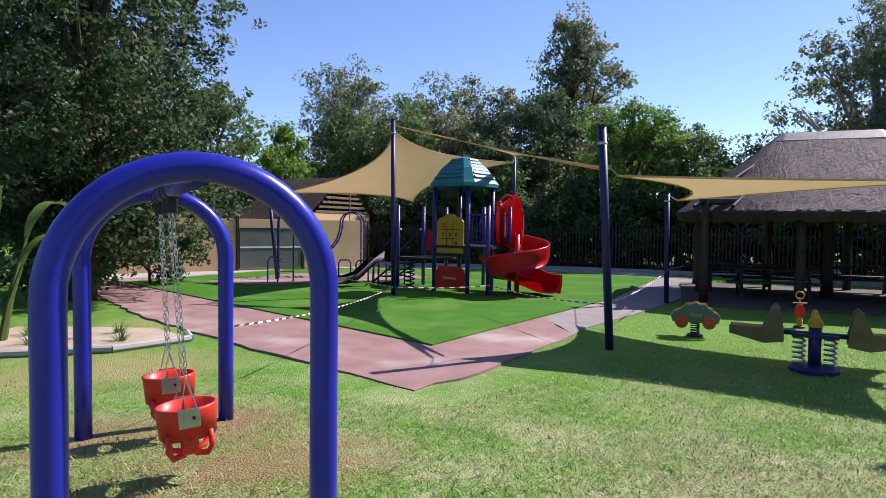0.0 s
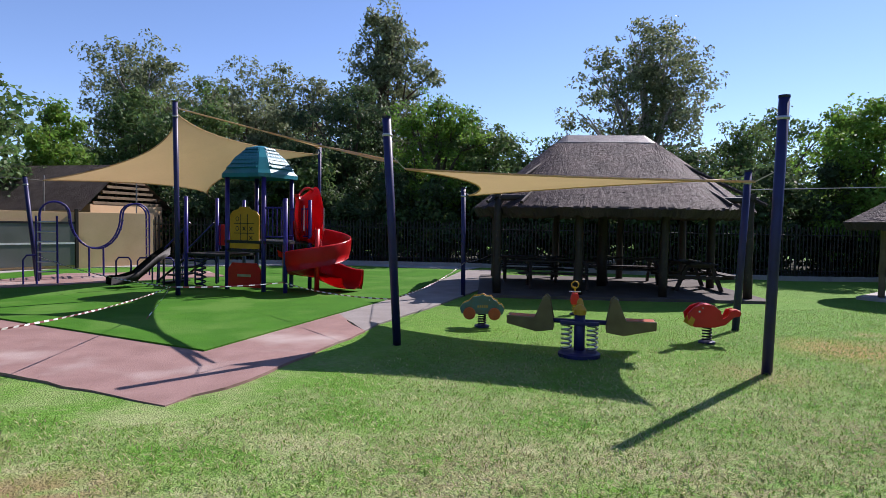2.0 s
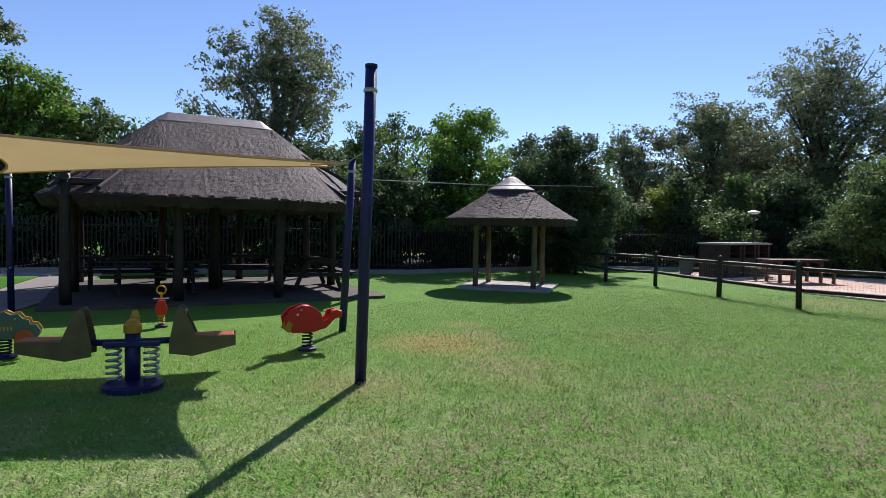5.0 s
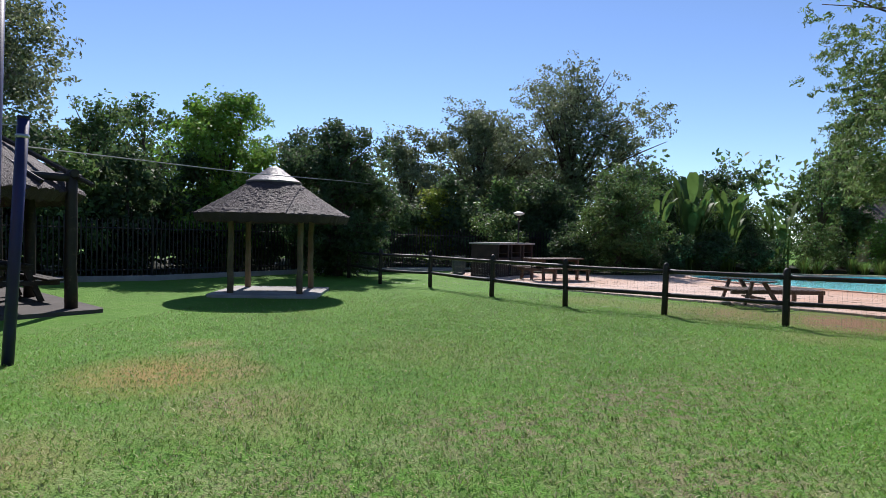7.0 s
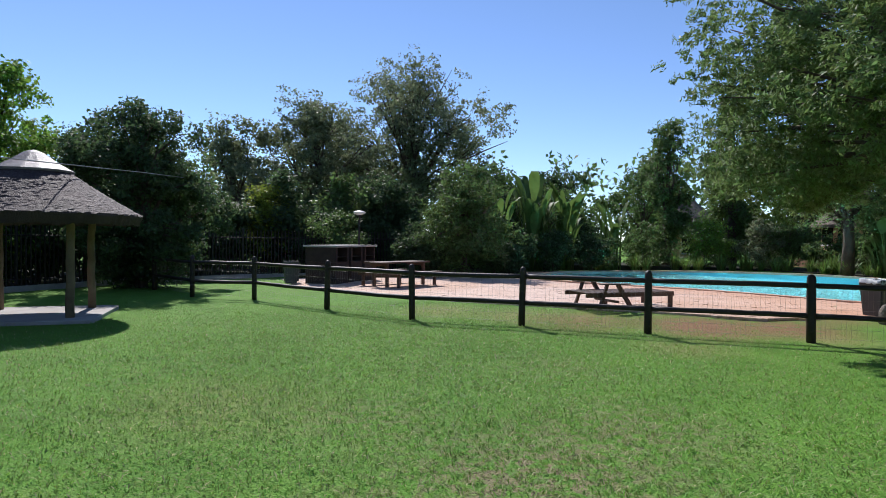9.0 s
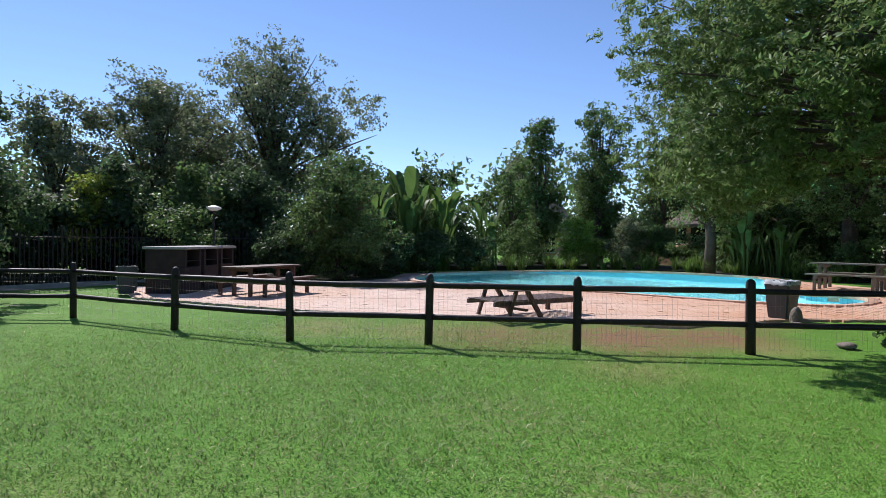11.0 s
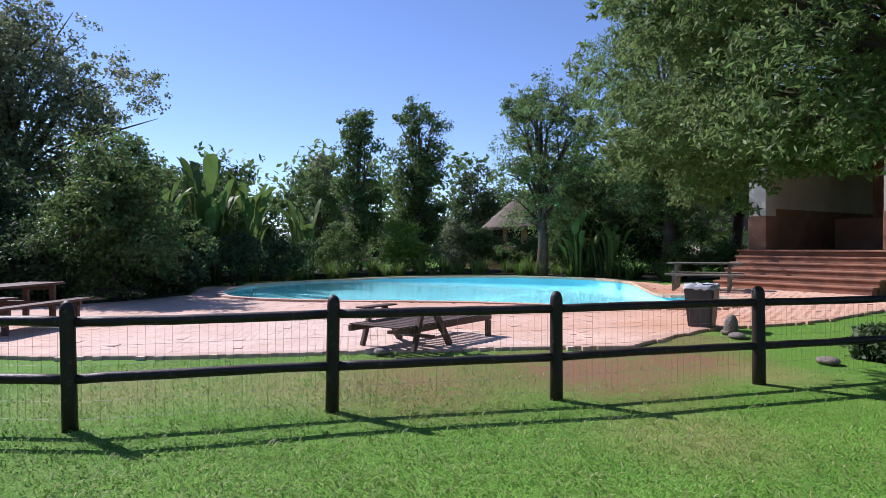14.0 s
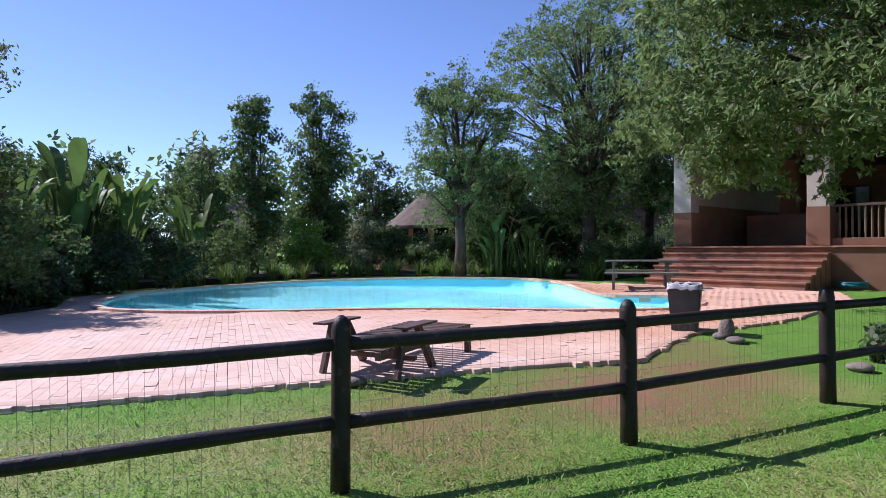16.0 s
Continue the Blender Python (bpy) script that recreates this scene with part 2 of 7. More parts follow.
MAT = dict(
    grass=lawn_material(),
    blade=leaf_material("grass_blade", (0.21, 0.36, 0.06), (0.16, 0.29, 0.045), 0.45, 0.5),
    dry_blade=leaf_material("dry_blade", (0.50, 0.46, 0.25), (0.38, 0.35, 0.17), 0.4, 0.5),
    turf=material("artificial_turf", (0.058, 0.185, 0.016), 0.85, (0.045, 0.15, 0.013), 1.5, 90, 0.8, spec=0.1, third=(0.085, 0.20, 0.03), third_scale=0.6),
    red_path=material("red_paving", (0.32, 0.20, 0.175), 0.75, (0.25, 0.15, 0.13), 2.0, 60, 0.5, third=(0.46, 0.38, 0.34), third_scale=0.6, third_cut=(0.52, 0.72), spec=0.25),
    grey_path=material("grey_paving", (0.29, 0.265, 0.245), 0.85, (0.23, 0.205, 0.19), 2.0, 60, 0.4, spec=0.2),
    paver=material("clay_paver", (0.70, 0.535, 0.44), 0.75, (0.63, 0.46, 0.36), 1.2, 70, 0.3, per_object=0.05, spec=0.2),
    paver_mass=material("clay_paver_mass", (0.70, 0.535, 0.44), 0.75, (0.63, 0.46, 0.36), 1.2, 70, 0.3, per_island=0.045, spec=0.2, third=(0.55, 0.33, 0.21), third_scale=0.22, third_cut=(0.45, 0.7)),
    bedding=material("sand_joint", (0.62, 0.45, 0.35), 0.9, (0.50, 0.35, 0.28), 3.0, 80, 0.3),
    concrete=material("concrete", (0.42, 0.40, 0.37), 0.85, (0.33, 0.31, 0.29), 2.0, 80, 0.3),
    # shelter slab: the shade under the thatch is put into this colour
    shade_dark_slab=material("shade_dark_concrete", (0.10, 0.088, 0.078), 0.85, (0.07, 0.06, 0.053), 2.0, 70, 0.3),
    dark_brick=material("sooty_brick", (0.05, 0.033, 0.029), 0.85, (0.032, 0.022, 0.02), 6.0, 60, 0.4),
    sand=material("pale_sand", (0.46, 0.38, 0.27), 0.95, (0.36, 0.28, 0.19), 3.0, 90, 0.6),
    soil=material("bare_soil", (0.27, 0.16, 0.085), 0.95, (0.2, 0.12, 0.065), 3.0, 60, 0.8, third=(0.11, 0.16, 0.03), third_scale=6.0, dist=0.03),
    # leaf litter; at the deck's end its dark tone stands for tree shade
    litter=material("litter_and_shade", (0.045, 0.04, 0.022), 0.95, (0.03, 0.035, 0.014), 2.0, 40, 0.8, dist=0.03),
    blue=material("blue_gloss_paint", (0.018, 0.022, 0.36), 0.3, (0.014, 0.017, 0.28), 3.0, 120, 0.04, spec=0.5),
    navy=material("navy_pole_paint", (0.016, 0.017, 0.10), 0.45, (0.012, 0.012, 0.06), 4.0, 90, 0.06),
    purple=material("violet_blue_paint", (0.03, 0.022, 0.20), 0.35, (0.022, 0.016, 0.14), 4.0, 90, 0.05),
    red=material("red_moulded_plastic", (0.62, 0.012, 0.014), 0.32, (0.5, 0.01, 0.012), 2.0, 120, 0.04, spec=0.5),
    swing_red=material("red_swing_plastic", (0.72, 0.045, 0.025), 0.4, (0.6, 0.03, 0.02), 3.0, 120, 0.04),
    yellow=material("ochre_yellow_plastic", (0.55, 0.30, 0.02), 0.4, (0.46, 0.24, 0.015), 3.0, 120, 0.05),
    olive=material("olive_plastic", (0.16, 0.125, 0.045), 0.45, (0.12, 0.09, 0.03), 6.0, 120, 0.05),
    orange=material("orange_plastic", (0.46, 0.09, 0.025), 0.45, (0.36, 0.07, 0.02), 6.0, 120, 0.05),
    faded_teal=material("faded_teal_plastic", (0.07, 0.16, 0.15), 0.5, (0.10, 0.13, 0.08), 6.0, 100, 0.06),
    teal=material("teal_plastic_roof", (0.02, 0.20, 0.24), 0.35, (0.015, 0.15, 0.18), 2.0, 100, 0.06),
    steel=material("galvanised_steel", (0.55, 0.56, 0.58), 0.35, (0.42, 0.43, 0.45), 8.0, 90, 0.08, metal=0.9),
    black=material("black_rubber", (0.018, 0.018, 0.02), 0.6, None, 6.0, 80, 0.1),
    sail=leaf_material("tan_shade_cloth", (0.66, 0.47, 0.24), (0.62, 0.44, 0.225), 0.0, 0.35, 1.5, 140.0),
    rope=material("pale_rope", (0.5, 0.47, 0.4), 0.8, None, 30, 120, 0.1),
    white=material("white_plastic", (0.8, 0.8, 0.77), 0.5, (0.7, 0.69, 0.66), 10, 90, 0.05),
    tape_dark=material("dark_red_tape", (0.16, 0.03, 0.03), 0.5, None, 10, 90, 0.05),
    thatch=material("weathered_thatch", (0.078, 0.052, 0.048), 0.68, (0.038, 0.026, 0.025), 2.0, 34, 0.9, bump_scale=42, dist=0.03, spec=0.22),
    thatch_cap=material("thatch_cap_mortar", (0.24, 0.205, 0.19), 0.5, (0.17, 0.14, 0.13), 2.0, 50, 0.4, dist=0.03),
    hut_thatch=material("pale_thatch", (0.20, 0.16, 0.125), 0.9, (0.135, 0.105, 0.08), 2.5, 26, 1.0, dist=0.06),
    gum_pole=material("dark_creosoted_pole", (0.030, 0.020, 0.014), 0.55, (0.018, 0.012, 0.009), 5.0, 60, 0.4, third=(0.09, 0.06, 0.04), third_scale=14.0, third_cut=(0.6, 0.75), spec=0.4),
    pale_pole=material("weathered_pole", (0.20, 0.145, 0.085), 0.8, (0.13, 0.09, 0.05), 4.0, 60, 0.5),
    wood=material("weathered_brown_wood", (0.125, 0.076, 0.055), 0.6, (0.08, 0.047, 0.034), 5.0, 70, 0.4, spec=0.4),
    grey_wood=material("grey_green_wood", (0.21, 0.20, 0.155), 0.7, (0.15, 0.14, 0.11), 5.0, 70, 0.4),
    iron=material("black_steel_paling", (0.015, 0.015, 0.014), 0.55, (0.03, 0.02, 0.015), 6.0, 70, 0.1),
    wire=material("galvanised_wire", (0.30, 0.29, 0.27), 0.5, None, 20, 90, 0.0, metal=0.6),
    plaster_tan=material("tan_plaster", (0.66, 0.46, 0.26), 0.9, (0.58, 0.39, 0.21), 1.2, 60, 0.3, third=(0.30, 0.19, 0.10), third_scale=1.3, third_cut=(0.62, 0.8)),
    board=material("grey_green_board", (0.155, 0.165, 0.15), 0.8, (0.125, 0.135, 0.12), 1.5, 60, 0.2),
    brown_plaster=material("brown_plaster", (0.25, 0.13, 0.075), 0.85, (0.19, 0.095, 0.055), 1.5, 60, 0.3),
    cream_plaster=material("cream_plaster", (0.52, 0.46, 0.38), 0.9, (0.44, 0.39, 0.32), 1.5, 60, 0.3),
    step_tile=material("terracotta_step", (0.37, 0.185, 0.115), 0.75, (0.27, 0.13, 0.08), 3.0, 60, 0.4, spec=0.3, third=(0.22, 0.12, 0.08), third_scale=2.0),
    pool_plaster=material("pool_plaster", (0.30, 0.76, 0.82), 0.7, (0.25, 0.70, 0.77), 1.0, 40, 0.1),
    stone=material("grey_stone", (0.23, 0.195, 0.165), 0.85, (0.14, 0.115, 0.10), 4.0, 30, 0.8, dist=0.03),
    bark=material("grey_brown_bark", (0.12, 0.09, 0.065), 0.9, (0.07, 0.05, 0.036), 3.0, 25, 0.9, dist=0.04),
    pale_bark=material("pale_gum_bark", (0.38, 0.34, 0.29), 0.8, (0.26, 0.22, 0.18), 2.0, 25, 0.5),
    bin=material("grey_bin_plastic", (0.075, 0.08, 0.088), 0.5, (0.05, 0.053, 0.06), 5.0, 80, 0.1),
    bag=material("pale_bin_liner", (0.55, 0.58, 0.62), 0.35, (0.42, 0.45, 0.5), 9.0, 60, 0.5, dist=0.02),
    window=material("dark_window_glass", (0.02, 0.022, 0.025), 0.08, None, 2.0, 30, 0.0, spec=0.8),
    leaf_dark=leaf_material("dark_leaf", (0.085, 0.135, 0.052), (0.062, 0.105, 0.042)),
    leaf_mid=leaf_material("mid_green_leaf", (0.13, 0.205, 0.06), (0.095, 0.16, 0.048)),
    leaf_bright=leaf_material("bright_green_leaf", (0.20, 0.35, 0.05), (0.14, 0.26, 0.04)),
    leaf_gum=leaf_material("gum_leaf", (0.215, 0.25, 0.13), (0.15, 0.185, 0.09)),
    leaf_yellow=leaf_material("yellow_green_leaf", (0.25, 0.31, 0.045), (0.165, 0.225, 0.035)),
    leaf_feather=leaf_material("feathery_leaf", (0.185, 0.265, 0.09), (0.135, 0.21, 0.065)),
    strap=leaf_material("strap_leaf", (0.14, 0.225, 0.05), (0.095, 0.165, 0.036), 0.4, 0.4),
    banana=leaf_material("broad_leaf", (0.135, 0.23, 0.055), (0.095, 0.175, 0.04), 0.35, 0.42),
    flower=material("small_flower", (0.75, 0.62, 0.5), 0.7, (0.6, 0.3, 0.15), 5, 60, 0.0),
)


def water_material():
    """Clear pool water: real glass-like surface with ripples."""
    m = bpy.data.materials.new("pool_water")
    m.use_nodes = True
    n, l = m.node_tree.nodes, m.node_tree.links
    p = n["Principled BSDF"]
    p.inputs["Base Color"].default_value = (0.72, 0.95, 1.0, 1)
    p.inputs["Roughness"].default_value = 0.03
    p.inputs["IOR"].default_value = 1.33
    p.inputs["Transmission Weight"].default_value = 1.0
    co = n.new("ShaderNodeTexCoord").outputs["Object"]
    q = n.new("ShaderNodeTexNoise")
    q.inputs["Scale"].default_value, q.inputs["Detail"].default_value = 3.5, 3
    l.new(co, q.inputs["Vector"])
    b = n.new("ShaderNodeBump")
    b.inputs["Strength"].default_value, b.inputs["Distance"].default_value = 0.35, 0.03
    l.new(q.outputs["Fac"], b.inputs["Height"])
    l.new(b.outputs["Normal"], p.inputs["Normal"])
    return m


MAT["water"] = water_material()


def tint_along(m, colour, y0, y1):
    """Lets a paving colour pass into another one along the deck, from y0 to y1."""
    n, l = m.node_tree.nodes, m.node_tree.links
    p = n["Principled BSDF"]
    sep = n.new("ShaderNodeSeparateXYZ")
    l.new(n.new("ShaderNodeTexCoord").outputs["Object"], sep.inputs[0])
    r = n.new("ShaderNodeMapRange")
    r.inputs[1].default_value, r.inputs[2].default_value, r.inputs[4].default_value = y0, y1, 0.55
    l.new(sep.outputs[1], r.inputs[0])
    x = n.new("ShaderNodeMix")
    x.data_type, x.blend_type = "RGBA", "MULTIPLY"
    l.new(r.outputs[0], x.inputs["Factor"])
    l.new(p.inputs["Base Color"].links[0].from_socket, x.inputs["A"])
    x.inputs["B"].default_value = (*colour, 1)
    l.new(x.outputs["Result"], p.inputs["Base Color"])


for key in ("paver_mass", "bedding"):
    tint_along(MAT[key], (0.95, 0.72, 0.56), -1.5, -6.5)


# ---- building helpers ----
def part(name, bm, mat, parent=None, label="", smooth=False):
    """Links a bmesh as one mesh object, under a thing or a part when one is given."""
    me = bpy.data.meshes.new(name)
    bm.to_mesh(me)
    bm.free()
    me.materials.append(MAT[mat])
    if smooth:
        me.polygons.foreach_set("use_smooth", [True] * len(me.polygons))
    ob = new(name, me)
    if parent:
        ob.parent = parent
    return tagged(ob, label)


def quick(name, verts, faces, mat, parent=None, label="", smooth=False):
    me = bpy.data.meshes.new(name)
    me.from_pydata(verts, [], faces)
    me.materials.append(MAT[mat])
    if smooth:
        me.polygons.foreach_set("use_smooth", [True] * len(me.polygons))
    ob = new(name, me)
    if parent:
        ob.parent = parent
    return tagged(ob, label)


def share(name, ob, m, parent):
    """One more piece on the mesh of ob."""
    o = new(name, ob.data)
    o.parent = parent
    o.matrix_basis = m
    return o


def thing(name, m, label, category, group="", kind=""):
    ob = new(name)
    ob.empty_display_size = 0.1
    ob.matrix_world = m if isinstance(m, Matrix) else pose(*m)
    return tagged(ob, label, category, group, kind)


def box(bm, lo, hi, bevel=0.0, m=None):
    mid = [(a + b) / 2 for a, b in zip(lo, hi)]
    mat = (m or Matrix()) @ Matrix.Translation(mid) @ Matrix.Diagonal((*[b - a for a, b in zip(lo, hi)], 1))
    made = bmesh.ops.create_cube(bm, size=1, matrix=mat)
    if bevel:
        edges = list({e for v in made["verts"] for e in v.link_edges})
        bmesh.ops.bevel(bm, geom=edges, offset=bevel, segments=2, profile=0.6, affect="EDGES")
    return bm


def boxed(lo, hi, bevel=0.0, m=None):
    return box(bmesh.new(), lo, hi, bevel, m)


def tube(bm, pts, radius, sides=10, caps=True, closed=False):
    """A pipe along points; radius may be one number or one a point."""
    pts = [Vector(p) for p in pts]
    n = len(pts)
    rad = radius if isinstance(radius, (list, tuple)) else [radius] * n
    rings, up = [], None
    for i, p in enumerate(pts):
        a = pts[(i - 1) % n] if closed or i else p
        b = pts[(i + 1) % n] if closed or i < n - 1 else p
        d = (b - a).normalized()
        if up is None:
            up = d.orthogonal().normalized()
        up = (up - d * up.dot(d)).normalized()
        side = d.cross(up)
        rings.append([bm.verts.new(p + (up * math.cos(w) + side * math.sin(w)) * rad[i]) for w in [2 * math.pi * k / sides for k in range(sides)]])
    for i in range(n if closed else n - 1):
        r, s = rings[i], rings[(i + 1) % n]
        for k in range(sides):
            bm.faces.new((r[k], r[(k + 1) % sides], s[(k + 1) % sides], s[k]))
    if caps and not closed:
        bm.faces.new(rings[0][::-1])
        bm.faces.new(rings[-1])
    return bm


def piped(pts, radius, sides=10, closed=False):
    return tube(bmesh.new(), pts, radius, sides, True, closed)


def coil(radius, height, turns, wire, z0=0.0, steps=12, centre=(0, 0)):
    n = int(turns * steps)
    pts = [(centre[0] + radius * math.cos(2 * math.pi * k / steps), centre[1] + radius * math.sin(2 * math.pi * k / steps), z0 + height * k / n) for k in range(n + 1)]
    return piped(pts, wire, 6)


def prism(outline, depth, bevel=0.0, m=None, z0=0.0):
    """A flat outline (x, y) pushed up by depth, with rounded edges."""
    bm = bmesh.new()
    f = bm.faces.new([bm.verts.new((x, y, z0)) for x, y in outline])
    bm.normal_update()
    if f.normal.z > 0:
        bmesh.ops.reverse_faces(bm, faces=[f])
    ext = bmesh.ops.extrude_face_region(bm, geom=[f])
    bmesh.ops.translate(bm, verts=[v for v in ext["geom"] if isinstance(v, bmesh.types.BMVert)], vec=(0, 0, depth))
    if bevel:
        rim = [e for e in bm.edges if len(e.link_faces) == 2 and e.calc_face_angle(0) > 1.2]
        bmesh.ops.bevel(bm, geom=rim, offset=bevel, segments=2, profile=0.6, affect="EDGES")
    if m:
        bm.transform(m)
    return bm


def lathe(profile, sides=24, m=None):
    """A turned body from (radius, z) pairs."""
    bm = bmesh.new()
    rings = [[bm.verts.new((r * math.cos(2 * math.pi * k / sides), r * math.sin(2 * math.pi * k / sides), z)) for k in range(sides)] for r, z in profile]
    for a, b in zip(rings, rings[1:]):
        for k in range(sides):
            bm.faces.new((a[k], a[(k + 1) % sides], b[(k + 1) % sides], b[k]))
    bm.faces.new(rings[0][::-1])
    bm.faces.new(rings[-1])
    if m:
        bm.transform(m)
    return bm


UPRIGHT = pose(0, 0, 0, 90)
WALKED = [(14.0, -12.0), (14.2, -6.1), (14.9, -3.83), (15.63, -1.52), (16.43, 0.5), (17.1, 2.52), (18.6, 4.44), (20.5, 6.6), (20.9, 8.3), (25.0, 11.4)]


def fence_x(y):
    return float(np.interp(y, [p[1] for p in WALKED], [p[0] for p in WALKED]))


def ground_z(x, y):
    """The lawn is level; past the rail fence it climbs a little to the pool deck and more towards the house."""
    d = x - fence_x(y) - 0.6
    rise = 0.08 * min(1, max(0, d / 1.6)) * min(1, max(0, (9 - y) / 3))
    up = 0.20 * min(1, max(0, (-8 - y) / 4.5)) * min(1, max(0, (d + 1) / 2))
    mound = 0.12 * math.exp(-((x + 1.95) ** 2 + (y - 4.1) ** 2) / 4.5)
    return rise + up + mound


# ---- ground ----
POOL = [(29.6, -1.7), (27.6, -2.0), (25.6, -3.6), (23.6, -5.9), (21.6, -7.4), (19.9, -8.5), (18.9, -9.3), (18.9, -10.3), (19.8, -11.0), (21.2, -10.6), (22.6, -11.6), (24.6, -13.2),
        (26.8, -13.7), (30.0, -12.2), (32.8, -10.4), (34.4, -8.4), (34.2, -5.6), (32.6, -3.1)]


def smooth_loop(pts, n=6):
    out = []
    k = len(pts)
    for i in range(k):
        p0, p1, p2, p3 = [Vector(pts[(i + j - 1) % k]) for j in range(4)]
        for s in range(n):
            t = s / n
            out.append(0.5 * ((2 * p1) + (p2 - p0) * t + (2 * p0 - 5 * p1 + 4 * p2 - p3) * t * t + (3 * p1 - p0 - 3 * p2 + p3) * t ** 3))
    return [(p[0], p[1]) for p in out]


POOL_LOOP = smooth_loop(POOL)


def inside(x, y, loop):
    hit = False
    for (x1, y1), (x2, y2) in zip(loop, loop[1:] + loop[:1]):
        if (y1 > y) != (y2 > y) and x < x1 + (y - y1) * (x2 - x1) / (y2 - y1):
            hit = not hit
    return hit


def grid_ground():
    xs = [-400, -200, -100, -60, -40, -30, -24] + [-20 + 0.75 * k for k in range(81)] + [44, 50, 60, 80, 120, 200, 400]
    ys = [-400, -200, -100, -60, -45, -36] + [-30 + 0.75 * k for k in range(89)] + [40, 50, 60, 80, 120, 200, 400]
    verts = []
    for y in ys:
        for x in xs:
            dig = 1.6 if inside(x, y, POOL_LOOP) or min((x - a) ** 2 + (y - b) ** 2 for a, b in POOL) < 0.5 else 0.0
            bump = 0.012 * noise.noise((x * 0.9, y * 0.9, 0)) if abs(x) < 40 and abs(y) < 40 else 0
            verts.append((x, y, ground_z(x, y) + bump - 0.02 - dig))
    w = len(xs)
    faces = [(j * w + i, j * w + i + 1, (j + 1) * w + i + 1, (j + 1) * w + i) for j in range(len(ys) - 1) for i in range(w - 1)]
    return quick("ground", verts, faces, "grass", smooth=True)


tagged(grid_ground(), "mown green lawn with dry pale patches", "lawn", kind="structure")


def sheet(name, outline, z, mat, label, category, thick=0.03):
    ob = part(name, prism(outline, thick, 0.0, None, z - thick), mat)
    return tagged(ob, label, category, kind="structure")


def wobble(pts, step=0.35, amount=0.03, seed=1):
    """A polyline loop with an uneven, worn edge."""
    rnd = random.Random(seed)
    out = []
    for a, b in zip(pts, pts[1:] + pts[:1]):
        a, b = Vector(a), Vector(b)
        n = max(1, int((b - a).length / step))
        nrm = Vector((-(b - a).y, (b - a).x)).normalized()
        out += [tuple(a.lerp(b, k / n) + nrm * rnd.uniform(-amount, amount) * (k > 0)) for k in range(n)]
    return out


# ---- paths and turf ----
TURF = [(0.12, 8.85), (5.0, 14.4), (9.2, 20.6), (5.5, 23.2), (-4.0, 23.6), (-7.8, 18.4), (-3.4, 13.1)]
sheet("pavement_red", wobble([(-0.28, 6.5), (0.75, 7.5), (2.5, 9.7), (2.5, 13.0), (0.0, 11.0), (-7.0, 20.5), (-9.8, 19.0), (-8.4, 17.2), (-4.95, 11.9), (-2.6, 9.1), (-1.25, 7.55)], 0.3, 0.05, 2), 0.012, "red_path",
      "worn red paved path with cracked edges", "path", 0.06)
sheet("pavement_grey", wobble([(2.5, 9.72), (2.9, 10.3), (4.75, 12.2), (6.9, 14.6), (11.0, 20.6), (9.0, 20.6), (2.5, 13.0)], 0.4, 0.02, 3), 0.010, "grey_path", "grey paved path beside the turf", "path", 0.06)
sheet("pavement_back", [(-9.8, 19.0), (-7.0, 20.5), (-3.6, 24.6), (5.6, 24.4), (9.6, 21.0), (10.6, 22.0), (6.0, 25.6), (-4.6, 25.9), (-9.5, 21.2)], 0.008, "concrete", "pale concrete strip behind the turf", "path", 0.05)
sheet("turf", TURF, 0.035, "turf", "bright green artificial turf play area", "artificial turf", 0.06)
sheet("red_mat", wobble([(-5.6, 18.4), (-4.0, 17.6), (1.0, 19.6), (0.6, 21.6), (-3.4, 21.6)], 0.5, 0.05, 4), 0.047, "red_path", "dull red rubber mat on the turf", "safety mat", 0.02)


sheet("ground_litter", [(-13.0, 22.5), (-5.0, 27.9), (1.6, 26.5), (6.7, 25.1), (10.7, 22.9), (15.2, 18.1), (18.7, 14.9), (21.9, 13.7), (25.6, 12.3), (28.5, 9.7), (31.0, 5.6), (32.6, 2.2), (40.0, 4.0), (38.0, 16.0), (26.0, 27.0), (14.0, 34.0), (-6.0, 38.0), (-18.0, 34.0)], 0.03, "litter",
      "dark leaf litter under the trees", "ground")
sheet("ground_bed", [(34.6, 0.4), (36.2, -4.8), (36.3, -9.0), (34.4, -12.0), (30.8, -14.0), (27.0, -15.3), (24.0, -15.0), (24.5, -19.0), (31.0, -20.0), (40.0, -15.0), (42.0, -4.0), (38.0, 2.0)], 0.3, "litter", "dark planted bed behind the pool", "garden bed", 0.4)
# Dark sheet in place of the shade that bushes throw on the deck end.
sheet("ground_bed_west", [(27.7, 7.6), (28.2, 4.0), (28.8, 2.0), (29.5, 0.35), (30.3, -0.75), (33.7, -1.85), (35.6, -1.0), (34.0, 3.0), (31.0, 6.0)], 0.125, "litter", "planted bed at the end of the deck, coloured dark for tree shade", "garden bed", 0.1)

# ---- pool and deck ----
DECK = [(16.9, -4.1), (17.4, -3.3), (18.0, -2.2), (18.65, -0.8), (19.6, 1.35), (20.4, 2.6), (22.0, 4.5), (23.4, 6.2), (27.5, 7.8), (28.0, 4.0), (28.6, 2.0), (29.3, 0.3), (30.2, -0.9), (33.6, -2.0), (35.2, -5.2), (35.4, -8.6), (33.6, -11.0), (30.2, -13.0),
        (26.9, -14.4), (24.2, -14.0), (23.0, -13.0), (23.2, -13.9), (17.2, -13.9), (16.4, -12.0), (16.7, -9.0), (17.4, -6.9), (17.2, -5.5)]


def deck_z(x, y):
    return ground_z(x, y) + 0.02


